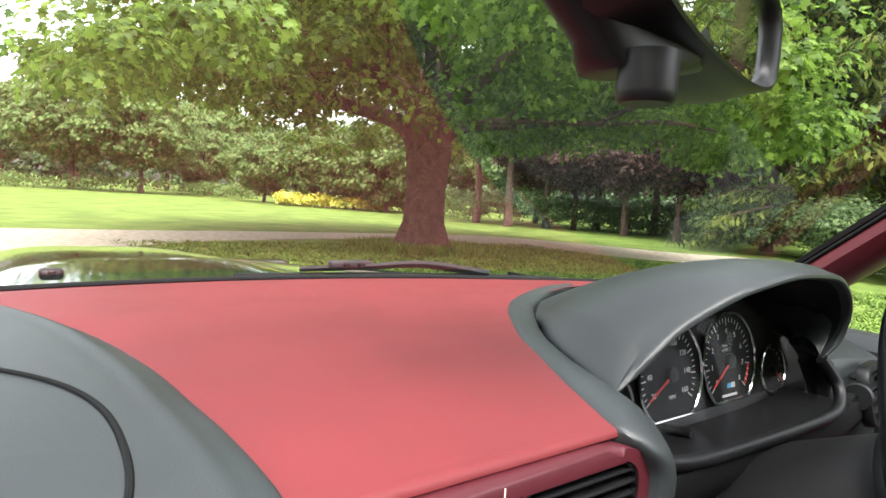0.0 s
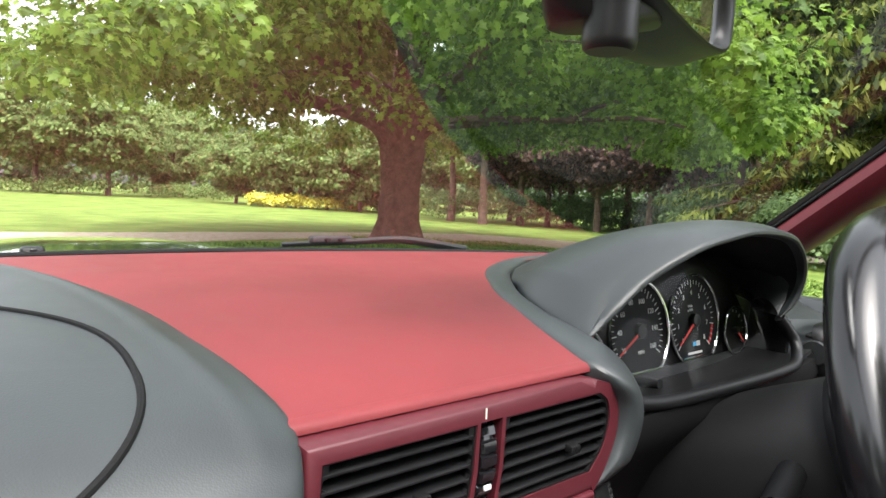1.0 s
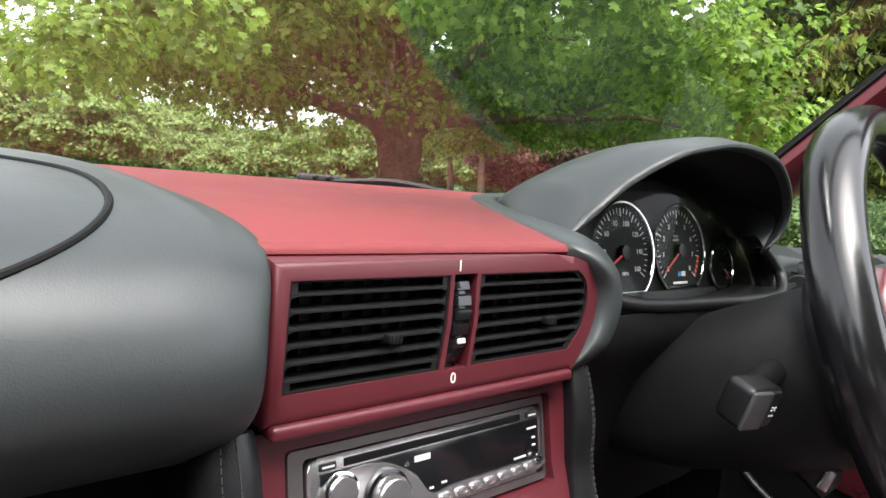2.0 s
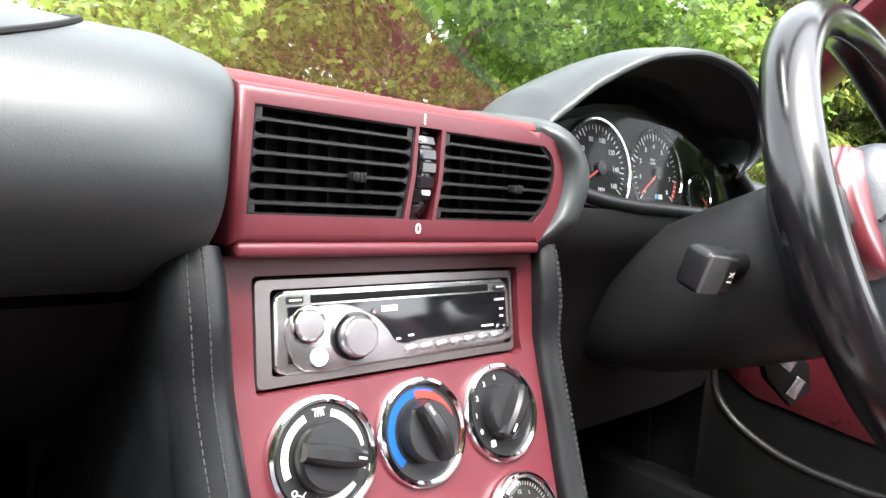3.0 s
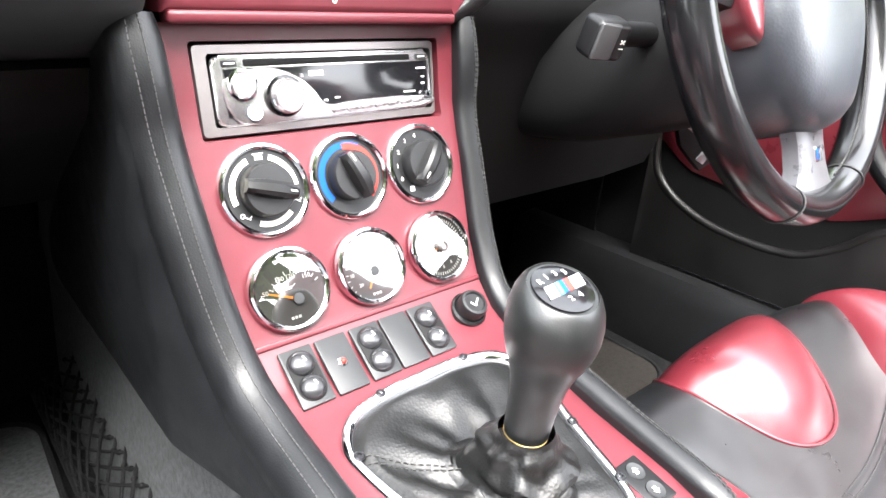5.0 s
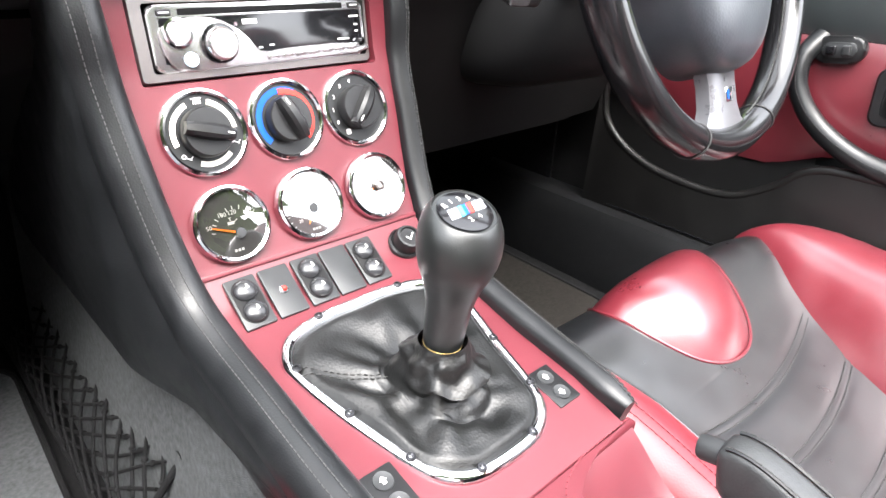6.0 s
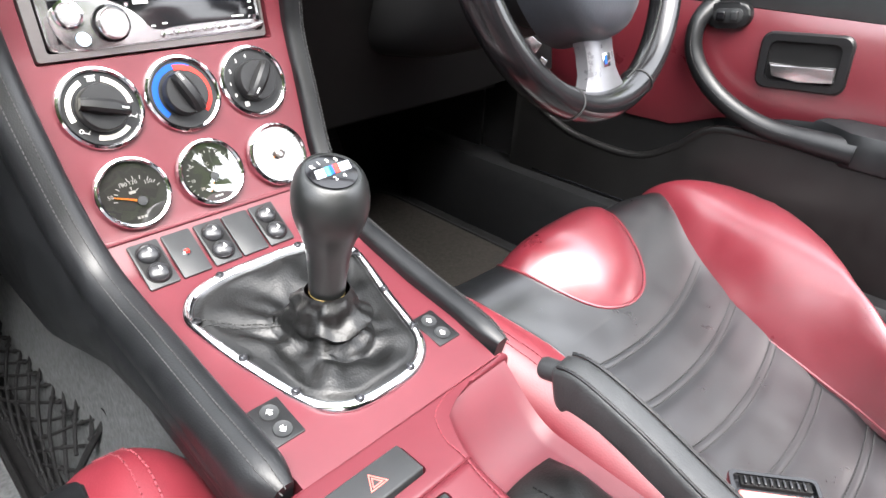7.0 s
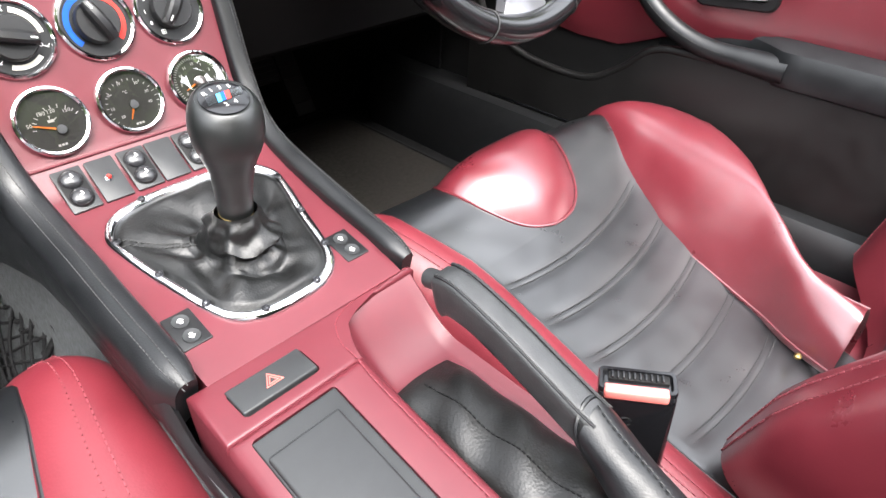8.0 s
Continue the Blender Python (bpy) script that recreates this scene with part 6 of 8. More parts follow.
# ---- car stereo ----
def stereo():
    cs = thing("car_stereo", "silver and black car stereo in a dark metal frame", "car stereo")
    m = on_face(0, RADIO_FACE, 0.69, 0.0)
    part("mounting_frame", band(rounded(0.191, 0.0585, 0.003), [(x + 0.0035, y) for x, y in rounded(0.178, 0.046, 0.003)], 0.006, m @ pose(0, 0, -0.010), 0.003), M["gunmetal"], cs, "dark metal mounting frame")
    part("case", rbox(0.176, 0.050, 0.05, 0.002, m @ pose(0, 0, -0.042)), M["black_matt"], cs)
    fp = m @ pose(0.0040, -0.0005, -0.0155)
    face = part("faceplate", prism(rounded(0.1745, 0.0445, 0.006), 0.011, 0.0025, fp, 3), M["satin"], cs, "silver faceplate")
    z = 0.0112
    part("display_glass", prism([(-0.080, 0.014), (0.0845, 0.014), (0.0845, -0.0145), (0.058, -0.0112), (0.010, -0.0120), (-0.012, -0.0165), (-0.080, -0.0165)], 0.0012, 0.0004, fp @ pose(0, 0, z - 0.0008)), M["black_gloss"], face, "gloss black display window")
    part("disc_slot", rbox(0.134, 0.0045, 0.002, 0.001, fp @ pose(0.001, 0.0172, z - 0.0004)), M["black_matt"], face, "long black disc slot")
    for x in (-0.0755, 0.0785):
        part("slot_key", rbox(0.010, 0.004, 0.002, 0.0008, fp @ pose(x, 0.0172, z)), M["switch"], face)
        part("printed_bar", rbox(0.007, 0.001, 0.0004, 0, fp @ pose(x, 0.0172, z + 0.0011)), M["white_mark"], face)
    # silver swoosh round the dials
    sw = [(p.x, p.y) for p in smooth_path([(-0.072, -0.021, 0), (-0.082, 0.004, 0), (-0.066, 0.0125, 0), (-0.042, 0.0122, 0), (-0.020, 0.0005, 0), (-0.010, -0.0130, 0), (0.010, -0.0122, 0), (0.045, -0.0116, 0), (0.0845, -0.0130, 0), (0.0845, -0.0195, 0), (0.03, -0.0205, 0), (-0.03, -0.0212, 0)], 4, True)]
    part("silver_swoosh", prism(sw, 0.0022, 0.0008, fp @ pose(0, 0, z - 0.0004)), M["satin"], face, "curved silver control panel")
    zz = z + 0.0018
    part("volume_knob", lathe([(0.0, 0), (0.0118, 0), (0.0116, 0.007), (0.0110, 0.0095), (0.0098, 0.0105), (0.0, 0.0105)], 36, fp @ pose(-0.0410, -0.0050, zz)), M["satin"], face, "turned silver volume knob")
    part("knob_collar", lathe([(0.0119, 0), (0.0138, 0), (0.0138, 0.003), (0.0121, 0.0035)], 36, fp @ pose(-0.0410, -0.0050, zz)), M["black_gloss"], face)
    part("source_button", lathe([(0.0, 0), (0.0085, 0), (0.0085, 0.003), (0.0075, 0.004), (0.0, 0.0042)], 30, fp @ pose(-0.0690, 0.0035, zz)), M["satin"], face)
    part("button_ring", lathe([(0.0086, 0), (0.0102, 0), (0.0102, 0.0016), (0.0088, 0.002)], 30, fp @ pose(-0.0690, 0.0035, zz)), M["chrome"], face)
    part("phone_button", lathe([(0.0, 0), (0.0052, 0), (0.0048, 0.002), (0.0, 0.0024)], 24, fp @ pose(-0.0630, -0.0145, zz)), M["pale_blue"], face, "pale blue telephone button")
    for k in range(7):
        x = 0.000 + 0.0122 * k
        part("preset_button", prism(rounded(0.0098, 0.0042, 0.0018), 0.0022, 0.0008, fp @ pose(x, -0.0170 + 0.0003 * k, zz - 0.0004, 0, 0, 4)), M["satin"], face)
    part("aux_socket", lathe([(0.0016, 0.0), (0.0034, 0.0), (0.0034, 0.0012), (0.0016, 0.0012), (0.0014, -0.002)], 20, fp @ pose(0.0825, -0.0118, zz)), M["chrome"], face)
    part("maker_mark", rbox(0.0115, 0.0034, 0.0004, 0, fp @ pose(-0.0145, 0.0088, z + 0.0006)), M["white_mark"], face, "small white maker's bar")
    part("screw", lathe([(0.0, 0), (0.0018, 0), (0.0014, 0.001), (0, 0.001)], 14, fp @ pose(-0.0258, 0.0075, z + 0.0003)), M["chrome"], face)
    for x, y, w in ((0.078, 0.0085, 0.009), (0.0795, 0.002, 0.003), (0.0795, -0.003, 0.003), (0.066, -0.0085, 0.011), (-0.0085, -0.0100, 0.003), (0.001, -0.0088, 0.004)):
        part("printed_bar", rbox(w, 0.0012, 0.0004, 0, fp @ pose(x, y, z + 0.0006)), M["white_mark"], face)
    return settle(cs, (0, 0.0, 0.655))


M["pale_blue"] = material("pale_blue_button", (0.45, 0.62, 0.72), 0.3, vary=0.05, vscale=100)
stereo()


# ---- heater controls ----
def heater_control(x, label, pointer, dress):
    kn = thing("heater_control", label, "control knob", group="heater controls")
    m = on_face(x, UPPER_FACE, 0.735, 0.0)
    part("chrome_ring", lathe([(0.0268, 0.0), (0.0318, 0.0), (0.0318, 0.0022), (0.0308, 0.0040), (0.0290, 0.0047), (0.0274, 0.0038), (0.0268, 0.002)], 56, m), M["chrome"], kn, "polished chrome ring")
    part("scale_disc", lathe([(0.0, 0.0), (0.0272, 0.0), (0.0272, 0.0018), (0.0, 0.0018)], 48, m), M["black_plastic"], kn)
    body = part("knob", lathe([(0.0, 0.0015), (0.0178, 0.0015), (0.0176, 0.010), (0.0165, 0.0118), (0.0, 0.0122)], 44, m), M["black_plastic"], kn, "round black knob")
    bar = []
    t = m @ pose(0, 0, 0, 0, 0, pointer)
    for u in np.linspace(-1, 1, 13):
        w = 0.0062 * (1 - 0.25 * u * u)
        h = 0.0215 - 0.004 * u * u
        bar.append([t @ Vector(p) for p in ((0.0172 * u, -w, 0.010), (0.0172 * u, -w * 0.8, h - 0.002), (0.0172 * u, -w * 0.4, h), (0.0172 * u, w * 0.4, h), (0.0172 * u, w * 0.8, h - 0.002), (0.0172 * u, w, 0.010))])
    part("grip", loft(bar), M["black_plastic"], body)
    part("pointer_mark", rbox(0.0052, 0.0012, 0.0006, 0.0002, t @ pose(0.0125, 0, 0.0196, 0, 9, 0)), M["white_mark"], body, "white pointer mark")
    dress(m @ pose(0, 0, 0.0018), kn)
    return settle(kn, tuple(m.translation))


def seat_person_mark(m, kn, a):
    r = 0.0222
    c, s = math.cos(radians(a)) * r, math.sin(radians(a)) * r
    part("print_mark", join_bm(arc_band(0.0011, 0.0016, 0, 360, 0.0003, m @ pose(c - 0.0022, s + 0.0008, 0), 12), rbox(0.005, 0.0005, 0.0003, 0, m @ pose(c + 0.0006, s - 0.001, 0.00015, 0, 0, -30)), rbox(0.003, 0.0005, 0.0003, 0, m @ pose(c + 0.0028, s - 0.0008, 0.00015, 0, 0, 40))), M["white_mark"], kn)


def dress_air(m, kn):
    for a0, a1 in ((112, 197), (2, 72), (248, 312)):
        part("white_arc", arc_band(0.0203, 0.0240, a0, a1, 0.0003, m), M["cream_mark"], kn, "cream printed arc")
    part("print_mark", join_bm(*[rbox(0.0006, 0.0034, 0.0003, 0, m @ pose(-0.0022 + 0.0015 * k, 0.0220, 0.00015, 0, 0, -6 + 4 * k)) for k in range(4)], rbox(0.0075, 0.0006, 0.0003, 0, m @ pose(0, 0.0243, 0.00015))), M["white_mark"], kn)
    seat_person_mark(m, kn, -24)
    seat_person_mark(m, kn, 222)


def dress_heat(m, kn):
    part("blue_arc", arc_band(0.0203, 0.0250, 62, 222, 0.0003, m), M["blue_mark"], kn, "blue printed arc")
    part("red_arc", arc_band(0.0192, 0.0236, -48, 96, 0.0004, m @ pose(0, 0, 0.00035)), M["red_mark"], kn, "red printed arc")


def dress_fan(m, kn):
    for a, c in ((205, "0"), (178, "1"), (150, "2"), (121, "3"), (94, "4")):
        part("numeral", text_bm(c, 0.0046, m @ pose(0.0222 * math.cos(radians(a)), 0.0222 * math.sin(radians(a)), 0.0001)), M["white_mark"], kn)
    cx, cy = 0.0218 * math.cos(radians(236)), 0.0218 * math.sin(radians(236))
    part("fan_mark", join_bm(*[arc_band(0.0006, 0.0013, 0, 360, 0.0003, m @ pose(cx + 0.0013 * math.cos(radians(b)), cy + 0.0013 * math.sin(radians(b)), 0), 10) for b in (45, 135, 225, 315)]), M["white_mark"], kn)


heater_control(-0.065, "chrome-ringed black air direction knob with cream arcs", -17, dress_air)
heater_control(0.0, "chrome-ringed black temperature knob with blue and red arcs", 112, dress_heat)
heater_control(0.065, "chrome-ringed black fan speed knob with white numerals", 232, dress_fan)


# ---- gauges ----
def gauge(x, label, nums, ticks, pivot, aim, length, colour, extra=None):
    g = thing("gauge", label, "gauge", group="console gauges")
    m = on_face(x, GAUGE_FACE, 0.60, 0.0)
    part("bezel", lathe([(0.0243, 0.0), (0.0290, 0.0), (0.0290, 0.0032), (0.0281, 0.0052), (0.0265, 0.0058), (0.0250, 0.0050), (0.0243, 0.003)], 56, m), M["chrome"], g, "chrome bezel")
    dial = part("dial", lathe([(0.0, 0.0), (0.0245, 0.0), (0.0245, 0.0012), (0.0, 0.0012)], 48, m), M["dial_grey"], g, "dark grey dial")
    f = m @ pose(0, 0, 0.0012)
    for a, r, s, c in nums:
        part("numeral", text_bm(c, s, f @ pose(r * math.cos(radians(a)) + (pivot[0] if extra is None else 0), r * math.sin(radians(a)) + (pivot[1] if extra is None else 0), 0.0001)), M["white_mark"], dial)
    marks = []
    for a, r0, r1, w in ticks:
        marks.append(rbox(r1 - r0, w, 0.0003, 0, f @ pose(*pivot, 0) @ pose(0, 0, 0, 0, 0, a) @ pose((r0 + r1) / 2, 0, 0.0002)))
    part("ticks", join_bm(*marks), M["white_mark"], dial)
    n = f @ pose(*pivot, 0.0012) @ pose(0, 0, 0, 0, 0, aim)
    part("needle", prism([(-0.003, -0.0009), (length, -0.00045), (length, 0.00045), (-0.003, 0.0009)], 0.0006, 0, n), colour, dial, "orange needle")
    part("needle_cap", lathe([(0.0, 0), (0.0042, 0), (0.004, 0.0016), (0.0, 0.002)], 24, f @ pose(*pivot, 0.001)), M["switch"], dial)
    if extra:
        extra(f, dial)
    lens = lathe([(0.0, 0.00385), (0.010, 0.00384), (0.020, 0.0038), (0.0246, 0.00375)], 48, m)
    lens.normal_update()
    me = bpy.data.meshes.new("lens")
    for fc in lens.faces:
        fc.smooth = True
    far = [fc for fc in lens.faces if len(fc.verts) > 4]
    bmesh.ops.delete(lens, geom=[fc for fc in far if fc.calc_center_median().length < 1e9 and len(fc.verts) == 48], context="FACES_ONLY")
    lens.normal_update()
    out = m.to_3x3() @ Vector((0, 0, 1))
    for fc in lens.faces:
        if fc.normal.dot(out) < 0:
            fc.normal_flip()
    lens.to_mesh(me)
    lens.free()
    me.materials.append(M["lens"])
    ob = new("lens", me)
    ob.parent = g
    ob.visible_shadow = False
    return settle(g, tuple(m.translation))


M["dial_grey"] = material("dark_grey_dial", (0.028, 0.027, 0.026), 0.6, vary=0.1, vscale=150)


def oil_mark(f, dial):
    part("oil_mark", join_bm(rbox(0.0048, 0.0022, 0.0003, 0, f @ pose(-0.0005, 0.0008, 0.0002)), rbox(0.0034, 0.0006, 0.0003, 0, f @ pose(0.0032, 0.0018, 0.0002, 0, 0, 30)), rbox(0.0006, 0.0022, 0.0003, 0, f @ pose(-0.0005, 0.0036, 0.0002)), rbox(0.0018, 0.0005, 0.0003, 0, f @ pose(-0.0005, 0.0047, 0.0002))), M["white_mark"], dial)
    for c, s, a, r in (("50", 0.0044, 172, 0.0165), ("100", 0.0046, 118, 0.0105), ("120", 0.0046, 74, 0.0100), ("150", 0.0044, 28, 0.0160)):
        part("numeral", text_bm(c, s, f @ pose(r * math.cos(radians(a)) - 0.0005, r * math.sin(radians(a)) - 0.0015, 0.0001)), M["white_mark"], dial)
    part("maker_mark", join_bm(*[rbox(0.0018, 0.0018, 0.0003, 0, f @ pose(-0.0026 + 0.0026 * k, -0.0195, 0.0002)) for k in range(3)]), M["white_mark"], dial)


gauge(-0.065, "chrome-rimmed oil temperature gauge with an orange needle", [], [(a, 0.0175, 0.0205, 0.0006) for a in (168, 150, 138, 122, 106, 92, 76, 58, 42, 30)], (0.004, -0.0075), 158, 0.0205, M["orange"], oil_mark)


def temp_marks(f, dial):
    for c, a, r in (("20", 226, 0.0165), ("10", 192, 0.0175), ("-0+", 152, 0.0170), ("10", 104, 0.0160), ("20", 52, 0.0165), ("30", 14, 0.0168), ("40", -18, 0.0165)):
        part("numeral", text_bm(c, 0.0036, f @ pose(r * math.cos(radians(a)), r * math.sin(radians(a)), 0.0001)), M["white_mark"], dial)
    part("unit", text_bm("°C", 0.0036, f @ pose(-0.0015, 0.0075, 0.0001)), M["white_mark"], dial)
    part("maker_mark", join_bm(*[rbox(0.0018, 0.0018, 0.0003, 0, f @ pose(-0.0026 + 0.0026 * k, -0.0205, 0.0002)) for k in range(3)]), M["white_mark"], dial)


gauge(0.0, "chrome-rimmed outside temperature gauge with an orange needle", [], [(a, 0.0208, 0.0228, 0.0005) for a in range(-28, 241, 12)], (0.001, -0.004), 240, 0.0135, M["orange"], temp_marks)


def clock_marks(f, dial):
    for k in range(12):
        a = 90 - 30 * k
        part("numeral", text_bm(str(12 if k == 0 else k), 0.0036, f @ pose(0.0165 * math.cos(radians(a)), 0.0165 * math.sin(radians(a)), 0.0001)), M["white_mark"], dial)
    part("hour_pointer", rbox(0.010, 0.0014, 0.0005, 0, f @ pose(0, 0, 0.0012) @ pose(0, 0, 0, 0, 0, 262) @ pose(0.005, 0, 0)), M["orange"], dial)
    part("centre_stud", lathe([(0.0, 0.0), (0.0046, 0.0), (0.0044, 0.0055), (0.0028, 0.0062), (0.0024, 0.0050), (0.0, 0.0050)], 24, f @ pose(0, 0, 0.0008)), M["gunmetal"], dial)


gauge(0.065, "chrome-rimmed analogue clock with white numerals", [], [(a, 0.0205, 0.0228, 0.0005) for a in range(0, 360, 6)], (0.0, 0.0), 200, 0.015, M["orange"], clock_marks)


# ---- switches ----
def rocker_plate(x, q, face, w, h, rockers, label, led=False, marks=True):
    sp = thing("switch_plate", label, "switch", group="console switches")
    m = on_face(x, face, q, 0.0)
    part("plate", prism(rounded(w, h, 0.0012, 2), 0.0022, 0.0006, m, 2), M["switch"], sp)
    if rockers:
        part("rocker_well", prism(rounded(w * 0.84, h * 0.86, w * 0.40, 8), 0.0009, 0.0003, m @ pose(0, 0, 0.0022)), M["black_matt"], sp)
    for dy in rockers:
        b = []
        r = w * 0.385
        for s, z in ((1.0, 0.002), (1.0, 0.0034), (0.95, 0.0049), (0.82, 0.0064), (0.6, 0.0075), (0.3, 0.0081), (0.03, 0.0083)):
            b.append([m @ Vector((r * s * math.cos(a), dy + r * 0.98 * s * math.sin(a), z)) for a in (2 * math.pi * k / 28 for k in range(28))])
        rk = part("rocker", loft(b), M["rocker"], sp, "domed grey rocker button")
        if marks:
            part("print_mark", join_bm(rbox(0.0042, 0.0010, 0.0003, 0, m @ pose(0.0, dy - 0.0006, 0.0083, 0, 0, 24)), rbox(0.0010, 0.0034, 0.0003, 0, m @ pose(0.0012, dy + 0.0010, 0.0083, 0, 0, 18))), M["white_mark"], rk)
    if led:
        part("lamp_rim", lathe([(0.0018, 0.002), (0.0034, 0.002), (0.0034, 0.0034), (0.0022, 0.0044), (0.0018, 0.003)], 24, m), M["chrome"], sp)
        part("lamp", lathe([(0.0, 0.002), (0.0022, 0.002), (0.0022, 0.0044), (0.0014, 0.0060), (0.0, 0.0066)], 20, m), M["red_mark"], sp, "red warning lamp")
    return settle(sp, tuple(m.translation))


for sx, rk, lab, led in ((-0.0740, (0.0088, -0.0088), "dark grey seat heater switch with two round rockers", False), (-0.0475, (), "dark grey blank plate with a red lamp", True),
                         (-0.0205, (0.0088, -0.0088), "dark grey roof switch with two round rockers", False), (0.0045, (), "plain dark grey blank switch plate", False), (0.0300, (0.0088, -0.0088), "dark grey seat heater switch beside the lighter", False)):
    rocker_plate(sx, 0.52, SWITCH_FACE, 0.0235, 0.0415, rk, lab, led)


def window_switch(x):
    sp = thing("window_switch", "black window switch with two arrow buttons", "switch", group="window switches")
    m = on_face(x, FLAT_FACE, 0.69, 0.0)
    part("plate", prism(rounded(0.0225, 0.034, 0.001, 2), 0.0030, 0.0007, m, 2), M["black_plastic"], sp)
    for dy, up in ((0.0078, 1), (-0.0078, -1)):
        b = part("button", lathe([(0.0, 0.0028), (0.0066, 0.0028), (0.0062, 0.0040), (0.0045, 0.0036), (0.0, 0.0034)], 28, m @ pose(0, dy, 0)), M["switch"], sp)
        arrow = [(-0.0012, -0.0022), (0.0012, -0.0022), (0.0012, 0.0002), (0.0026, 0.0002), (0.0, 0.0028), (-0.0026, 0.0002), (-0.0012, 0.0002)]
        part("arrow", prism([(ax, ay * up) for ax, ay in (arrow if up > 0 else arrow[::-1])], 0.0004, 0, m @ pose(0, dy, 0.0037)), M["white_mark"], b, "white arrow")
    return settle(sp, tuple(m.translation))


window_switch(-0.0762)
window_switch(0.0700)


def lighter():
    lt = thing("lighter", "round black lighter knob in a ring", "lighter")
    m = axes((0.072, -0.074, 0.514), (1, 0, 0), (0, -0.55, 0.83))
    part("ring", lathe([(0.0120, -0.004), (0.0150, -0.004), (0.0150, 0.0015), (0.0135, 0.0030), (0.0120, 0.002)], 36, m), M["black_plastic"], lt)
    part("knob", lathe([(0.0, 0.0), (0.0118, 0.0), (0.0118, 0.0105), (0.0108, 0.0125), (0.0088, 0.0128), (0.0080, 0.0112), (0.0, 0.0108)], 36, m), M["black_plastic"], lt, "black knob with a white tick")
    part("print_mark", join_bm(rbox(0.0052, 0.0010, 0.0003, 0, m @ pose(-0.0012, -0.001, 0.0112, 0, 0, -50)), rbox(0.0070, 0.0010, 0.0003, 0, m @ pose(0.0028, 0.0002, 0.0112, 0, 0, 42))), M["white_mark"], lt)
    return settle(lt, tuple(m.translation))


lighter()


def hazard_switch():
    hz = thing("hazard_switch", "dark grey hazard light button with a red triangle", "switch")
    m = pose(-0.0555, -0.3200, 0.4560)
    part("button", rbox(0.0585, 0.0255, 0.010, 0.0015, m), M["switch"], hz)
    def tri(r):
        return [(r * math.cos(radians(a)), r * math.sin(radians(a))) for a in (90, 210, 330)]
    for r0, r1 in ((0.0078, 0.0066), (0.0046, 0.0034)):
        part("triangle", band(tri(r0), tri(r1), 0.0004, m @ pose(0.0, -0.001, 0.0050)), M["hazard_red"], hz, "red printed triangle")
    return settle(hz, (-0.0555, -0.32, 0.45))


M["hazard_red"] = material("dull_red_print", (0.55, 0.12, 0.10), 0.5, vary=0.05, vscale=200)
hazard_switch()


def ash_tray():
    at = thing("ashtray", "dark grey lidded ashtray set in the console", "ashtray")
    slant = pose(0, -0.3445, 0.460, 11.5, 0, 0)
    part("frame", rbox(0.0655, 0.279, 0.012, 0.002, slant @ pose(-0.0605, -0.148, -0.0065)), M["switch"], at)
    part("lid", rbox(0.0545, 0.262, 0.006, 0.0025, slant @ pose(-0.0645, -0.155, 0.0005)), M["switch"], at, "smooth dark grey lid")
    return settle(at, (-0.0605, -0.4895, 0.42))


ash_tray()


# ---- gear lever ----
def flat_z(y):
    return float(np.interp(-y, [-r[0] for r in FACE], [r[1] for r in FACE]))


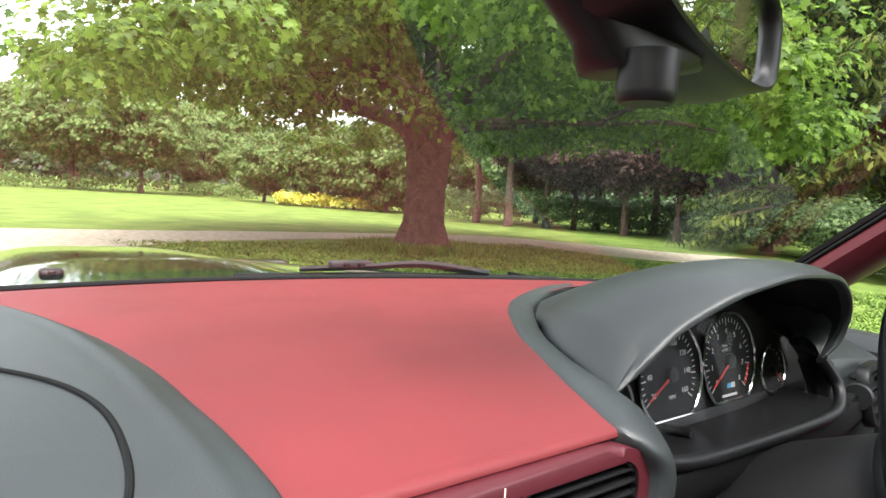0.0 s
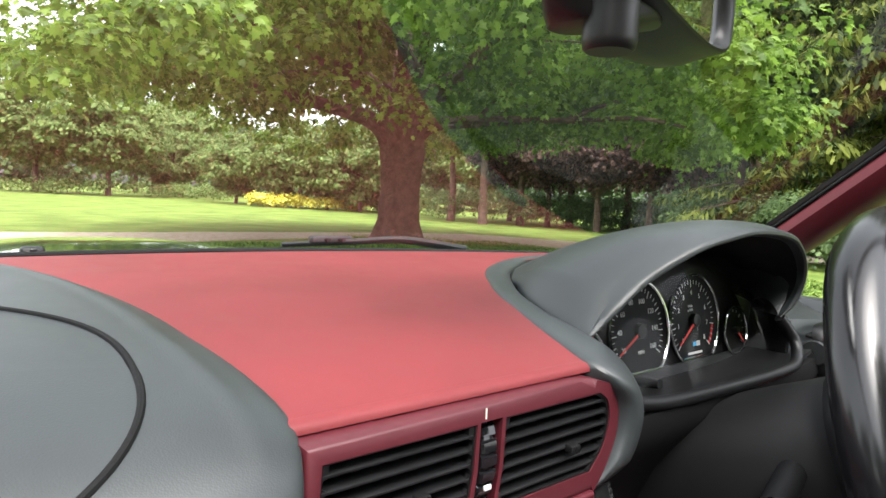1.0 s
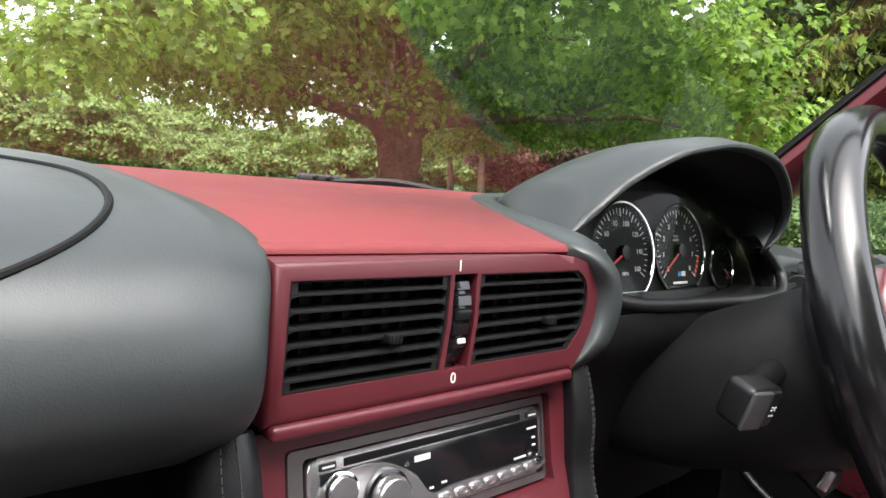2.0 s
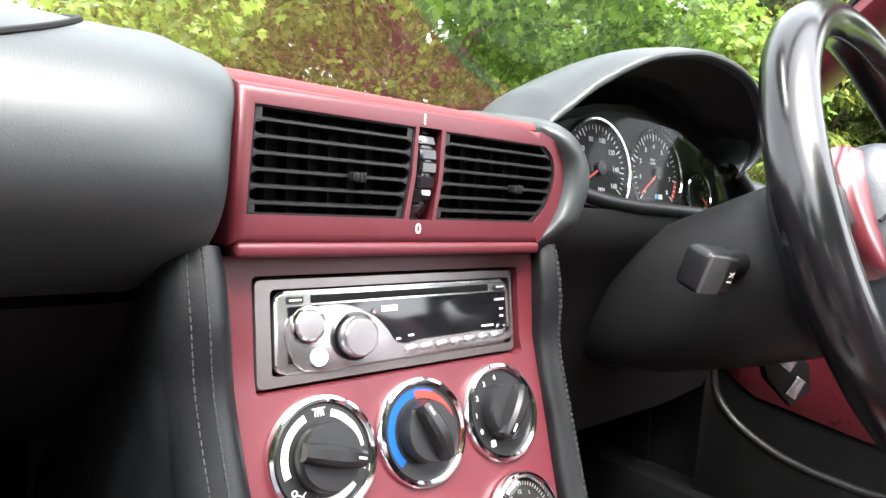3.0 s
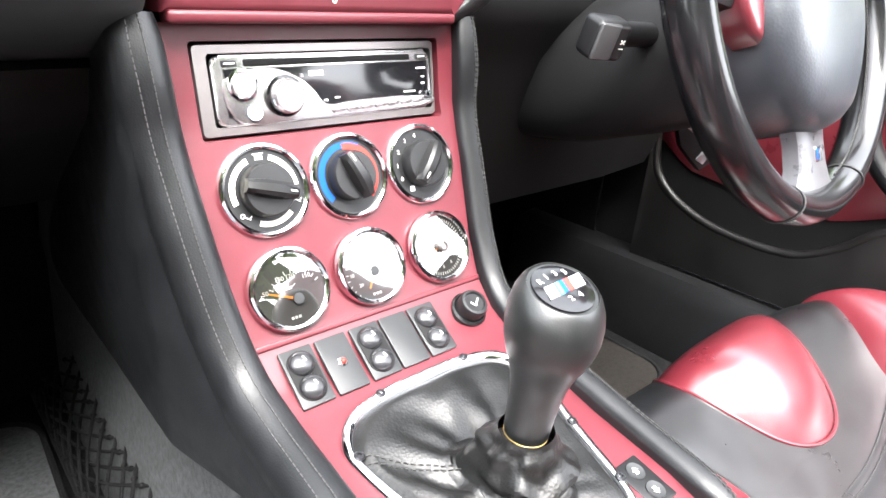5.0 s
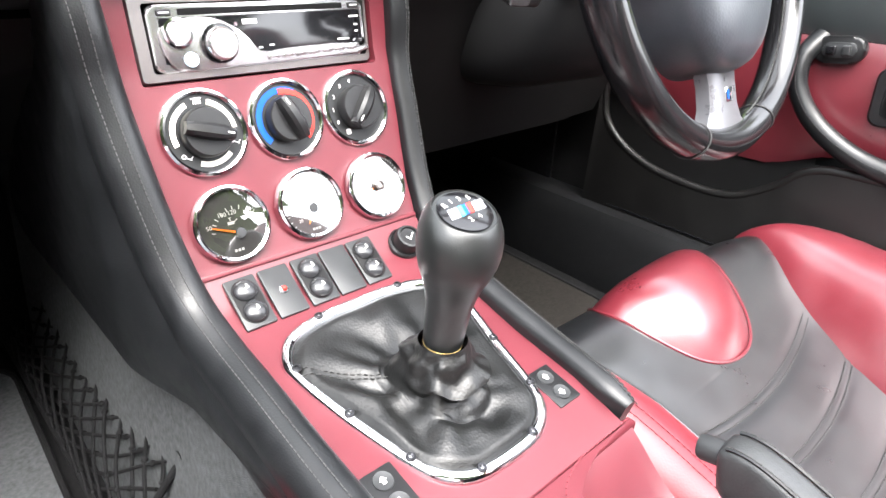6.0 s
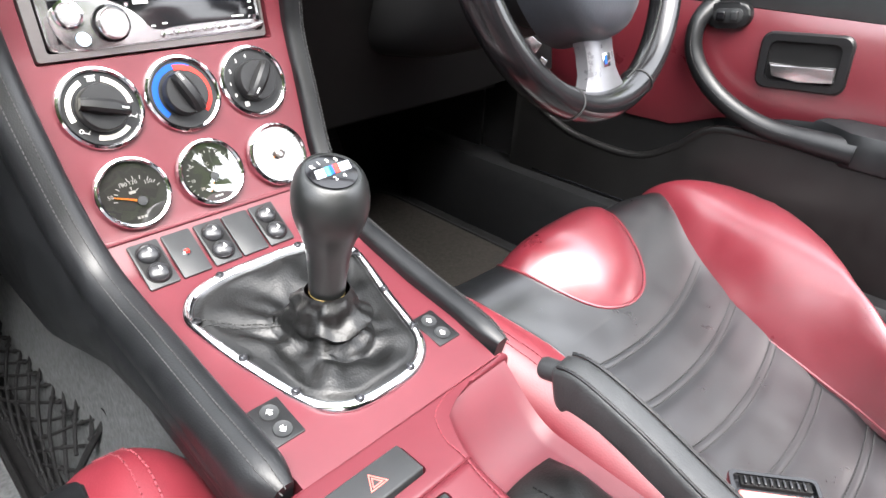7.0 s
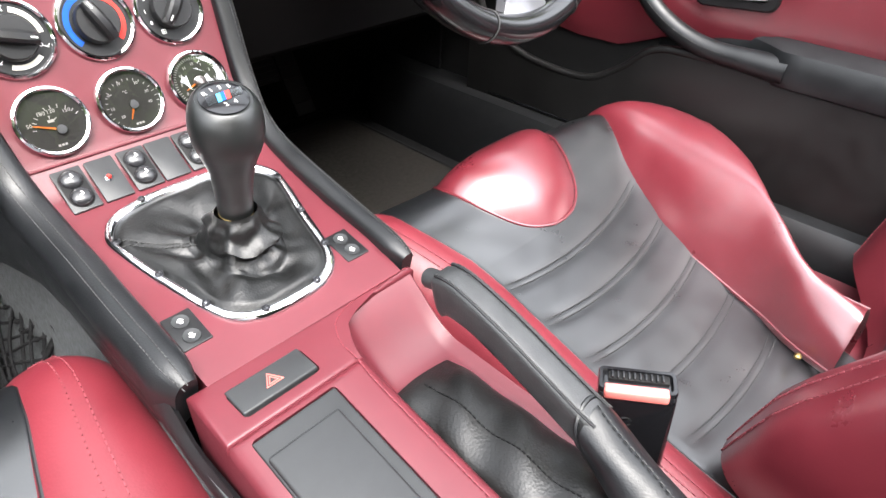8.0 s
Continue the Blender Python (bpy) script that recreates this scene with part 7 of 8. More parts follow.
def gear_lever():
    gl = thing("gear_lever", "black leather gear lever with gaiter in a chrome frame", "gear lever")
    right = [Vector((x, y, 0)) for x, y in HEX]
    loop = [Vector((0, -0.1035, 0))] + right + [Vector((-x, y, 0)) for x, y in HEX[-2::-1]]
    line = smooth_path(loop, 6, True)
    c = Vector((0, -0.185, 0))
    def inset(d):
        out = []
        for p in line:
            v = c - p
            q = p + v.normalized() * d
            out.append(q)
        return out
    def lift(pts, dz):
        return [Vector((p.x, p.y, flat_z(p.y) + dz)) for p in pts]
    secs = [lift(line, -0.002), lift(line, 0.0012), lift(inset(0.0005), 0.0028), lift(inset(0.0018), 0.0042), lift(inset(0.0034), 0.0050), lift(inset(0.0050), 0.0052), lift(inset(0.0065), 0.0046), lift(inset(0.0078), 0.0033), lift(inset(0.0086), 0.0016), lift(inset(0.0088), -0.002), lift(line, -0.002)]
    bm = loft(secs, cap=False)
    bmesh.ops.remove_doubles(bm, verts=bm.verts, dist=1e-6)
    ring = part("chrome_frame", bm, M["chrome"], gl, "polished chrome gaiter frame")
    for x, y in ((0.0365, -0.1090), (0.0745, -0.142), (0.0655, -0.190), (0.0545, -0.2375), (0.0235, -0.2670)):
        for s in (-1, 1):
            nrm = axes((s * x, y, flat_z(y) + 0.0044), (1, 0, 0), (0, -0.15, 1))
            part("screw", lathe([(0.0, 0.0), (0.0034, 0.0), (0.0034, 0.0012), (0.0027, 0.0020), (0.0016, 0.0020), (0.0014, 0.0006), (0.0, 0.0006)], 18, nrm), M["screw_dark"], ring)
    # leather gaiter with folds
    rng = np.random.default_rng(12)
    ph = rng.uniform(0, 6.28, 6)
    base = lift(inset(0.0086), 0.0018)
    top = Vector((-0.001, -0.204, 0.520))
    secs = []
    n = len(base)
    steps = 40
    for i in range(steps + 1):
        t = i / steps
        row = []
        for k, p in enumerate(base):
            a = math.atan2(p.y - top.y, p.x - top.x)
            col = top + Vector((0.0165 * math.cos(a), 0.0165 * math.sin(a), 0))
            # flat skirt, then a steep sleeve with slack
            f = float(np.interp(t, (0, 0.12, 0.42, 0.58, 0.72, 0.86, 1.0), (0.0, 0.16, 0.60, 0.74, 0.82, 0.93, 1.0)))
            q = p.lerp(col, f)
            hz = float(np.interp(t, (0, 0.06, 0.2, 0.45, 0.58, 0.72, 0.86, 1.0), (0, 0.004, 0.0045, 0.003, 0.008, 0.022, 0.036, 0.044)))
            q.z = lerp(p.z, lerp(0.476, 0.476, 0), min(1, t * 1.4)) + hz
            slack = math.sin(math.pi * min(1, t * 1.02))
            nz = noise.noise(Vector((p.x * 34 + 2.0, p.y * 34, t * 3.2)))
            n2 = noise.noise(Vector((math.cos(a) * 2.2 + 7, math.sin(a) * 2.2, t * 7.5)))
            q.z += (0.0100 * nz + 0.0022 * math.sin(4 * a + ph[0] + 6 * t)) * slack * (1.0 if t < 0.55 else 0.6)
            d = Vector((math.cos(a), math.sin(a), 0))
            lean = 0.5 + 0.5 * math.cos(a + 1.2)
            crease = 0.0075 * math.exp(-((t - 0.71 - 0.03 * n2) / 0.045) ** 2) * lean - 0.0050 * math.exp(-((t - 0.62 - 0.03 * n2) / 0.04) ** 2) * lean + 0.004 * math.exp(-((t - 0.84) / 0.04) ** 2) * (1 - lean)
            q += d * (crease + (0.0040 * n2 if t > 0.5 else 0.0) * math.sin(math.pi * min(1, (1 - t) * 2.2)))
            row.append(q)
        secs.append(row)
    gaiter = part("gaiter", loft(secs, cap=False), M["gaiter"], gl, "soft creased black leather gaiter")
    for k0 in (0.80, 0.82):
        k = int(n * k0)
        stitches([secs[i][k] + Vector((0, 0, 0.0006)) for i in range(0, 22)], M["thread"], gaiter, 0.0045, 0.003, 0.0005)
    # collar and knob
    ax = (Vector((0.004, -0.2125, 0.622)) - top).normalized()
    m = axes(top - ax * 0.004, (1, 0, 0), ax)
    part("collar", lathe([(0.0128, 0.0012), (0.0133, 0.0012), (0.0133, 0.0018), (0.0129, 0.0020)], 32, m), M["brass"], gl, "thin brass collar")
    rings = []
    for r, z in ((0.0004, 0.001), (0.0128, 0.001), (0.0134, 0.004), (0.0139, 0.016), (0.0150, 0.030), (0.0168, 0.041), (0.0196, 0.050), (0.0228, 0.058), (0.0252, 0.066), (0.0264, 0.074), (0.0262, 0.082), (0.0250, 0.0885), (0.0228, 0.0935), (0.0204, 0.0965), (0.0196, 0.0970), (0.0192, 0.0960), (0.0004, 0.0960)):
        lean = min(1.0, max(0.0, (z - 0.048) / 0.045))
        tm = m @ pose(0, 0, z, 13 * lean, -5 * lean, 0)
        rings.append([tm @ Vector((r * math.cos(a), r * math.sin(a), 0)) for a in (2 * math.pi * k / 48 for k in range(48))])
    part("knob", loft(rings), M["knob_leather"], gl, "smooth black leather gear knob")
    cap = m @ pose(0, 0, 0.0962, 13, -5, 0)
    disc = part("shift_badge", lathe([(0.0, 0.0), (0.0172, 0.0), (0.0170, 0.0010), (0.013, 0.0019), (0.0, 0.0024)], 40, cap), M["black_gloss"], gl, "round gloss black gear badge with stripes")
    for x, w, mat in ((-0.0098, 0.0072, "chrome"), (-0.0040, 0.0030, "sky_mark"), (-0.0008, 0.0028, "blue_mark"), (0.0026, 0.0034, "red_mark"), (0.0095, 0.0086, "chrome")):
        part("stripe", prism([(x - w / 2 - 0.001, -0.0042), (x + w / 2 - 0.001, -0.0042), (x + w / 2 + 0.0018, 0.0038), (x - w / 2 + 0.0018, 0.0038)], 0.0004, 0, cap @ pose(0, 0, 0.0023 - 0.00003 * abs(x * 1000))), M[mat], disc)
    for x, y, t in ((-0.0100, 0.0078, "R"), (-0.0040, 0.0092, "1"), (0.0025, 0.0092, "3"), (0.0088, 0.0078, "5"), (-0.0030, -0.0082, "2"), (0.0040, -0.0082, "4")):
        part("numeral", text_bm(t, 0.0050, cap @ pose(x, y, 0.0021)), M["white_mark"], disc)
    return settle(gl, (0, -0.19, 0.478))


M["screw_dark"] = material("dark_steel_screw", (0.055, 0.055, 0.06), 0.35, metal=0.9, vary=0.1, vscale=200)
M["gaiter"] = material("gaiter_leather", (0.0046, 0.0048, 0.0048), 0.42, spec=0.38, vary=0.3, vscale=60, bump=0.5, bscale=500, kind="leather", rvary=0.08, bdist=0.0008)
M["knob_leather"] = material("smooth_knob_leather", (0.0085, 0.0095, 0.0095), 0.36, spec=0.5, vary=0.2, vscale=60, bump=0.18, bscale=900, kind="leather", rvary=0.06, bdist=0.0004)
gear_lever()


# ---- handbrake ----
def handbrake():
    hb = thing("handbrake", "black leather handbrake lever with stitched cover", "handbrake")
    line = smooth_path([(0.059, -0.368, 0.5075), (0.0595, -0.385, 0.5095), (0.061, -0.420, 0.498), (0.063, -0.455, 0.482), (0.0645, -0.486, 0.468), (0.0655, -0.497, 0.463)], 7)
    # boxy stitched grip with a hooked front
    secs, seams = [], ([], [])
    for i, p in enumerate(line):
        d = (line[min(i + 1, len(line) - 1)] - line[max(i - 1, 0)]).normalized()
        side = d.cross(Vector((0, 0, 1))).normalized()
        up = side.cross(d).normalized()
        t = i / (len(line) - 1)
        w = float(np.interp(t, (0, 0.04, 0.3, 1), (0.0085, 0.0110, 0.0118, 0.0128)))
        hi = float(np.interp(t, (0, 0.04, 0.12, 1), (0.006, 0.0105, 0.0120, 0.0120)))
        lo = float(np.interp(t, (0, 0.05, 0.16, 0.34, 0.6, 1), (0.020, 0.024, 0.022, 0.0145, 0.0130, 0.0140)))
        row = []
        for k in range(28):
            a = 2 * math.pi * k / 28
            c, sn = math.cos(a), math.sin(a)
            row.append(p + side * (w * math.copysign(abs(c) ** 0.45, c)) + up * ((hi if sn > 0 else lo) * math.copysign(abs(sn) ** 0.45, sn)))
        secs.append(row)
        if i > 2:
            for ln, sg in zip(seams, (-1, 1)):
                ln.append(p + side * (sg * w * 0.80) + up * (hi * 1.02))
    grip = part("grip", loft(secs), M["grip_leather"], hb, "boxy stitched black leather grip")
    for ln in seams:
        part("seam_ridge", tube(ln, 0.0012, 6), M["black_leather"], grip)
        stitches([q + Vector((0, 0, 0.0012)) for q in ln], M["thread"], grip, 0.0050, 0.0034, 0.0005)
    d = (Vector(line[0]) - Vector(line[5])).normalized()
    part("button", lathe([(0.0, 0.0), (0.0075, 0.0), (0.0075, 0.013), (0.0066, 0.0150), (0.0, 0.0155)], 24, axes(Vector(line[0]) - d * 0.002 + Vector((0, 0, 0.001)), (1, 0, 0), d)), M["switch"], hb, "dark grey release button")
    part("cuff_seam", tube([Vector(line[-1]) + Vector((0.0168 * math.cos(a), 0.006 * math.sin(a) + 0.001, 0.0168 * math.sin(a))) for a in np.linspace(0, 2 * math.pi, 24, endpoint=False)], 0.0016, 6, closed=True), M["black_leather"], hb)
    secs = []
    for t in np.linspace(0, 1, 18):
        cpt = Vector((0.0655, -0.497, 0.462)).lerp(Vector((0.043, -0.64, 0.400)), t)
        w, h = lerp(0.0165, 0.028, t ** 0.8), lerp(0.0165, 0.024, t)
        secs.append([cpt + Vector((w * math.cos(a) * (1 + 0.05 * math.sin(9 * t + 3 * a)), 0, h * math.sin(a) * (1 + 0.06 * math.sin(14 * t + 2 * a)))) for a in (2 * math.pi * k / 26 for k in range(26))])
    boot = part("boot", loft(secs), M["black_leather"], hb, "creased black leather boot")
    stitches([s[6] + Vector((0, 0, 0.0012)) for s in secs[:13]], M["thread"], boot, 0.005, 0.0034, 0.0006)
    # padded leather skirt lying in the trough
    def skirt(u, v):
        y = lerp(-0.362, -0.62, u)
        x = lerp(0.006, 0.080, v)
        k = math.sin(math.pi * v) ** 0.5 * min(1.0, (u + 0.02) * 9) ** 0.5
        return (x, y, 0.409 + 0.021 * k + 0.003 * math.sin(u * 30 + v * 5) * k)
    sk = part("skirt", sheet(skirt, 40, 20), M["gaiter"], hb, "black leather skirt in the trough")
    stitches([Vector(skirt(u, 0.42)) + Vector((0, 0, 0.0008)) for u in np.linspace(0.05, 0.7, 40)], M["cord"], sk, 0.0045, 0.003, 0.0006)
    return settle(hb, (0.06, -0.5, 0.41))


handbrake()


def buckle():
    bk = thing("seat_belt_buckle", "black seat belt buckle with a red release button", "seat belt buckle")
    m = axes((0.1435, -0.496, 0.398), (0.52, -0.85, 0.10), (-0.10, 0.05, 1))
    part("case", rbox(0.056, 0.024, 0.125, 0.005, m @ pose(0, 0, -0.022), 4), M["black_gloss"], bk, "glossy black buckle case")
    part("release_button", rbox(0.046, 0.009, 0.010, 0.0025, m @ pose(-0.001, -0.0085, 0.0395)), M["button_red"], bk, "faded red release button")
    part("slot", rbox(0.044, 0.007, 0.004, 0.001, m @ pose(0.001, 0.004, 0.0410)), M["black_matt"], bk)
    for k in range(10):
        part("rib", rbox(0.0016, 0.006, 0.005, 0.0004, m @ pose(-0.018 + 0.0040 * k, 0.004, 0.0425)), M["black_gloss"], bk)
    part("rim", band(rounded(0.056, 0.022, 0.004), rounded(0.050, 0.016, 0.003), 0.004, m @ pose(0, 0.001, 0.0395), 0.001), M["black_gloss"], bk)
    part("moulded_mark", arc_band(0.0040, 0.0050, 20, 330, 0.0004, m @ pose(-0.006, -0.0121, 0.010, 90, 0, 0), 20), M["switch"], bk)
    part("stalk", rbox(0.026, 0.012, 0.13, 0.004, m @ pose(0, 0, -0.135)), M["black_matt"], bk)
    return settle(bk, (0.18, -0.49, 0.20))


M["button_red"] = material("faded_red_button", (0.62, 0.16, 0.14), 0.4, vary=0.08, vscale=80)
buckle()


# ---- steering column fittings ----
def column_stalk():
    st = thing("column_stalk", "black column stalk with a grey squared end", "stalk")
    part("arm", tube(smooth_path([(0.295, -0.055, 0.718), (0.25, -0.066, 0.720), (0.200, -0.078, 0.721)], 5), lambda t: lerp(0.011, 0.010, t), 12), M["black_plastic"], st)
    m = axes((0.177, -0.085, 0.7205), (1, -0.22, 0), (0, -0.30, 0.96))
    part("end", rbox(0.033, 0.022, 0.030, 0.005, m @ pose(0.004, 0, 0), 4), M["black_plastic"], st)
    part("end_face", rbox(0.019, 0.0035, 0.0275, 0.0015, m @ pose(-0.0025, -0.0105, 0)), M["end_grey"], st, "grey end panel")
    part("print_mark", join_bm(rbox(0.0050, 0.0005, 0.0010, 0, m @ pose(0.0140, -0.0112, 0.001, 0, 35, 0)), rbox(0.0050, 0.0005, 0.0010, 0, m @ pose(0.0140, -0.0112, 0.001, 0, -35, 0)), rbox(0.0042, 0.0005, 0.0010, 0, m @ pose(0.0140, -0.0112, -0.004))), M["white_mark"], st)
    return settle(st, (0.2, -0.075, 0.70))


M["end_grey"] = material("mid_grey_plastic", (0.045, 0.046, 0.048), 0.4, vary=0.06, vscale=80)
column_stalk()


def car_key():
    ky = thing("car_key", "black remote key with silver buttons hanging from the ignition", "key")
    m = axes((0.443, -0.045, 0.603), (0.62, -0.40, -0.67), (-0.55, -0.80, 0.10))
    part("fob", prism([(-0.032, 0.016), (0.012, 0.022), (0.032, 0.004), (0.028, -0.022), (-0.010, -0.020), (-0.034, -0.006)], 0.010, 0.002, m @ pose(0, 0, -0.005), 2), M["black_plastic"], ky, "black angular key fob")
    part("button", rbox(0.026, 0.014, 0.003, 0.001, m @ pose(-0.012, 0.006, 0.0055, 0, 0, 6)), M["satin"], ky, "silver key button")
    part("button", rbox(0.012, 0.022, 0.003, 0.003, m @ pose(0.017, -0.006, 0.0055, 0, 0, 10)), M["satin"], ky)
    part("key_ring", tube([m @ Vector((-0.028 + 0.009 * math.cos(a), 0.022 + 0.009 * math.sin(a), 0)) for a in np.linspace(0, 2 * math.pi, 24, endpoint=False)], 0.0012, 6, closed=True), M["chrome"], ky)
    part("key_head", rbox(0.024, 0.008, 0.026, 0.003, pose(0.432, -0.030, 0.640, 0, 0, -30)), M["black_plastic"], ky)
    part("key_blade", rbox(0.006, 0.05, 0.003, 0.001, pose(0.430, 0.0, 0.650)), M["satin"], ky)
    return settle(ky, (0.44, -0.04, 0.575))


car_key()


# ---- instruments ----
def instruments():
    ins = thing("instrument_cluster", "black instrument cluster with chrome-ringed dials and red needles", "instruments")
    Y = 0.106
    tilt = axes((0, Y, 0.795), (1, 0, 0), (0, -1, 0.16))
    part("panel", prism([(0.18, -0.055), (0.555, -0.055), (0.555, -0.002), (0.52, 0.040), (0.46, 0.062), (0.40, 0.072), (0.33, 0.066), (0.26, 0.046), (0.20, 0.018), (0.18, -0.002)], 0.003, 0, tilt @ pose(0, 0, -0.006)), M["dial"], ins)
    part("lower_strip", rbox(0.34, 0.017, 0.004, 0.001, tilt @ pose(0.366, -0.0485, -0.001)), M["switch"], ins)
    def dialset(cx, cy, r, labels, needle, flat, a0, a1, nt, sub):
        d = part("dial", lathe([(0.0, 0), (r * 0.97, 0), (r * 0.97, 0.001), (0.0, 0.001)], 48, tilt @ pose(cx, cy, -0.0015)), M["dial"], ins)
        f = tilt @ pose(cx, cy, -0.0005)
        pts = [f @ Vector((r * math.cos(a), r * math.sin(a), 0.003)) for a in np.linspace(radians(-90 + flat), radians(270 - flat), 60)]
        part("chrome_ring", tube(pts, 0.0019, 8), M["chrome"], d, "thin chrome dial ring")
        if flat > 5:
            part("chrome_base", tube([pts[0], pts[0].lerp(pts[-1], 0.5), pts[-1]], 0.0015, 8), M["chrome"], d)
        tk = []
        for k in range(nt + 1):
            a = lerp(a0, a1, k / nt)
            L = 0.16 if k % sub == 0 else 0.09
            tk.append(rbox(r * L, 0.0010 if k % sub == 0 else 0.0007, 0.0003, 0, f @ pose(0, 0, 0, 0, 0, a) @ pose(r * (0.88 - L / 2), 0, 0.0004)))
        part("ticks", join_bm(*tk), M["white_mark"], d)
        for i, t in enumerate(labels):
            a = radians(lerp(a0, a1, i / (len(labels) - 1)))
            part("numeral", text_bm(t, r * 0.15, f @ pose(r * 0.60 * math.cos(a), r * 0.60 * math.sin(a), 0.0003)), M["white_mark"], d)
        n = f @ pose(0, 0, 0.004) @ pose(0, 0, 0, 0, 0, needle)
        part("needle", prism([(-r * 0.12, -0.0014), (r * 0.84, -0.0006), (r * 0.84, 0.0006), (-r * 0.12, 0.0014)], 0.0008, 0, n), M["needle_red"], d, "red needle")
        part("needle_cap", lathe([(0, 0), (r * 0.15, 0), (r * 0.14, 0.005), (0, 0.006)], 24, f @ pose(0, 0, 0.001)), M["black_plastic"], d)
        return d, f
    d, f = dialset(0.312, 0.002, 0.0520, ("20", "40", "60", "80", "100", "120", "140", "160"), 208, 38, 214, -34, 32, 4)
    part("unit", text_bm("MPH", 0.0055, f @ pose(0.004, -0.022, 0.0003)), M["white_mark"], d)
    d, f = dialset(0.421, 0.004, 0.0520, ("0", "1", "2", "3", "4", "5", "6", "7", "8"), 214, 38, 222, -42, 32, 4)
    part("unit", text_bm("1/min\nx1000", 0.0045, f @ pose(-0.004, 0.014, 0.0003)), M["white_mark"], d)
    part("red_zone", arc_band(0.042, 0.0455, -42, -10, 0.0004, f), M["red_mark"], d)
    part("emblem", join_bm(*[rbox(0.0016, 0.005, 0.0004, 0, f @ pose(-0.002 + 0.0026 * k, -0.0265, 0.0004, 0, 0, -14)) for k in range(3)]), M["sky_mark"], d)
    part("emblem", rbox(0.0075, 0.0055, 0.0004, 0, f @ pose(0.0085, -0.0265, 0.0004)), M["white_mark"], d)
    part("model_bar", rbox(0.030, 0.0026, 0.0004, 0, f @ pose(0.001, -0.0365, 0.0004)), M["white_mark"], d)
    dialset(0.516, -0.016, 0.0285, ("", "", ""), 318, 12, 130, -40, 8, 4)
    dialset(0.221, -0.016, 0.0285, ("", "", ""), 60, 12, 200, 40, 8, 4)
    part("reset_stem", tube([tilt @ Vector((0.298, -0.046, 0.0)), tilt @ Vector((0.298, -0.046, 0.030))], 0.0050, 14), M["black_plastic"], ins, "black trip reset stem")
    g = sheet(lambda u, v: (lerp(0.175, 0.545, u), lerp(0.045, 0.078, v) - 0.006 * math.sin(math.pi * u), lerp(0.757, under_hood(lerp(0.175, 0.545, u)) - 0.004, v)), 16, 8)
    bmesh.ops.recalc_face_normals(g, faces=g.faces)
    me = bpy.data.meshes.new("cover")
    g.normal_update()
    for fc in g.faces:
        fc.smooth = True
        if fc.normal.y > 0:
            fc.normal_flip()
    g.to_mesh(me)
    g.free()
    me.materials.append(M["lens_clear"])
    ob = new("clear_cover", me)
    ob.parent = ins
    ob.visible_shadow = False
    return settle(ins, (0.366, 0.1, 0.745))


instruments()


# ---- footwell ----
def pedal(x, y, z, w, h, label, hang):
    pd = thing("pedal", label, "pedal", group="pedals")
    m = axes((x, y, z), (1, 0, 0), (0, -0.85, 0.52))
    pad = part("pad", rbox(w, h, 0.012, 0.004, m), M["rubber"], pd)
    for k in range(5):
        part("rib", rbox(w * 0.85, 0.003, 0.004, 0.001, m @ pose(0, h * (-0.34 + 0.17 * k), 0.007)), M["rubber"], pad)
    part("arm", tube(smooth_path([(x, y + 0.012, z), (x, y + 0.06, z + 0.06), (x, y + 0.10, z + 0.20), (x, y + 0.11, z + 0.27)], 5), 0.008, 8), M["black_matt"], pd)
    return settle(pd, (x, y, z - h / 2))


pedal(0.285, 0.40, 0.365, 0.055, 0.065, "ribbed black rubber clutch pedal", True)
pedal(0.385, 0.40, 0.375, 0.060, 0.065, "ribbed black rubber brake pedal", True)
pedal(0.475, 0.44, 0.320, 0.045, 0.150, "long black accelerator pedal", False)


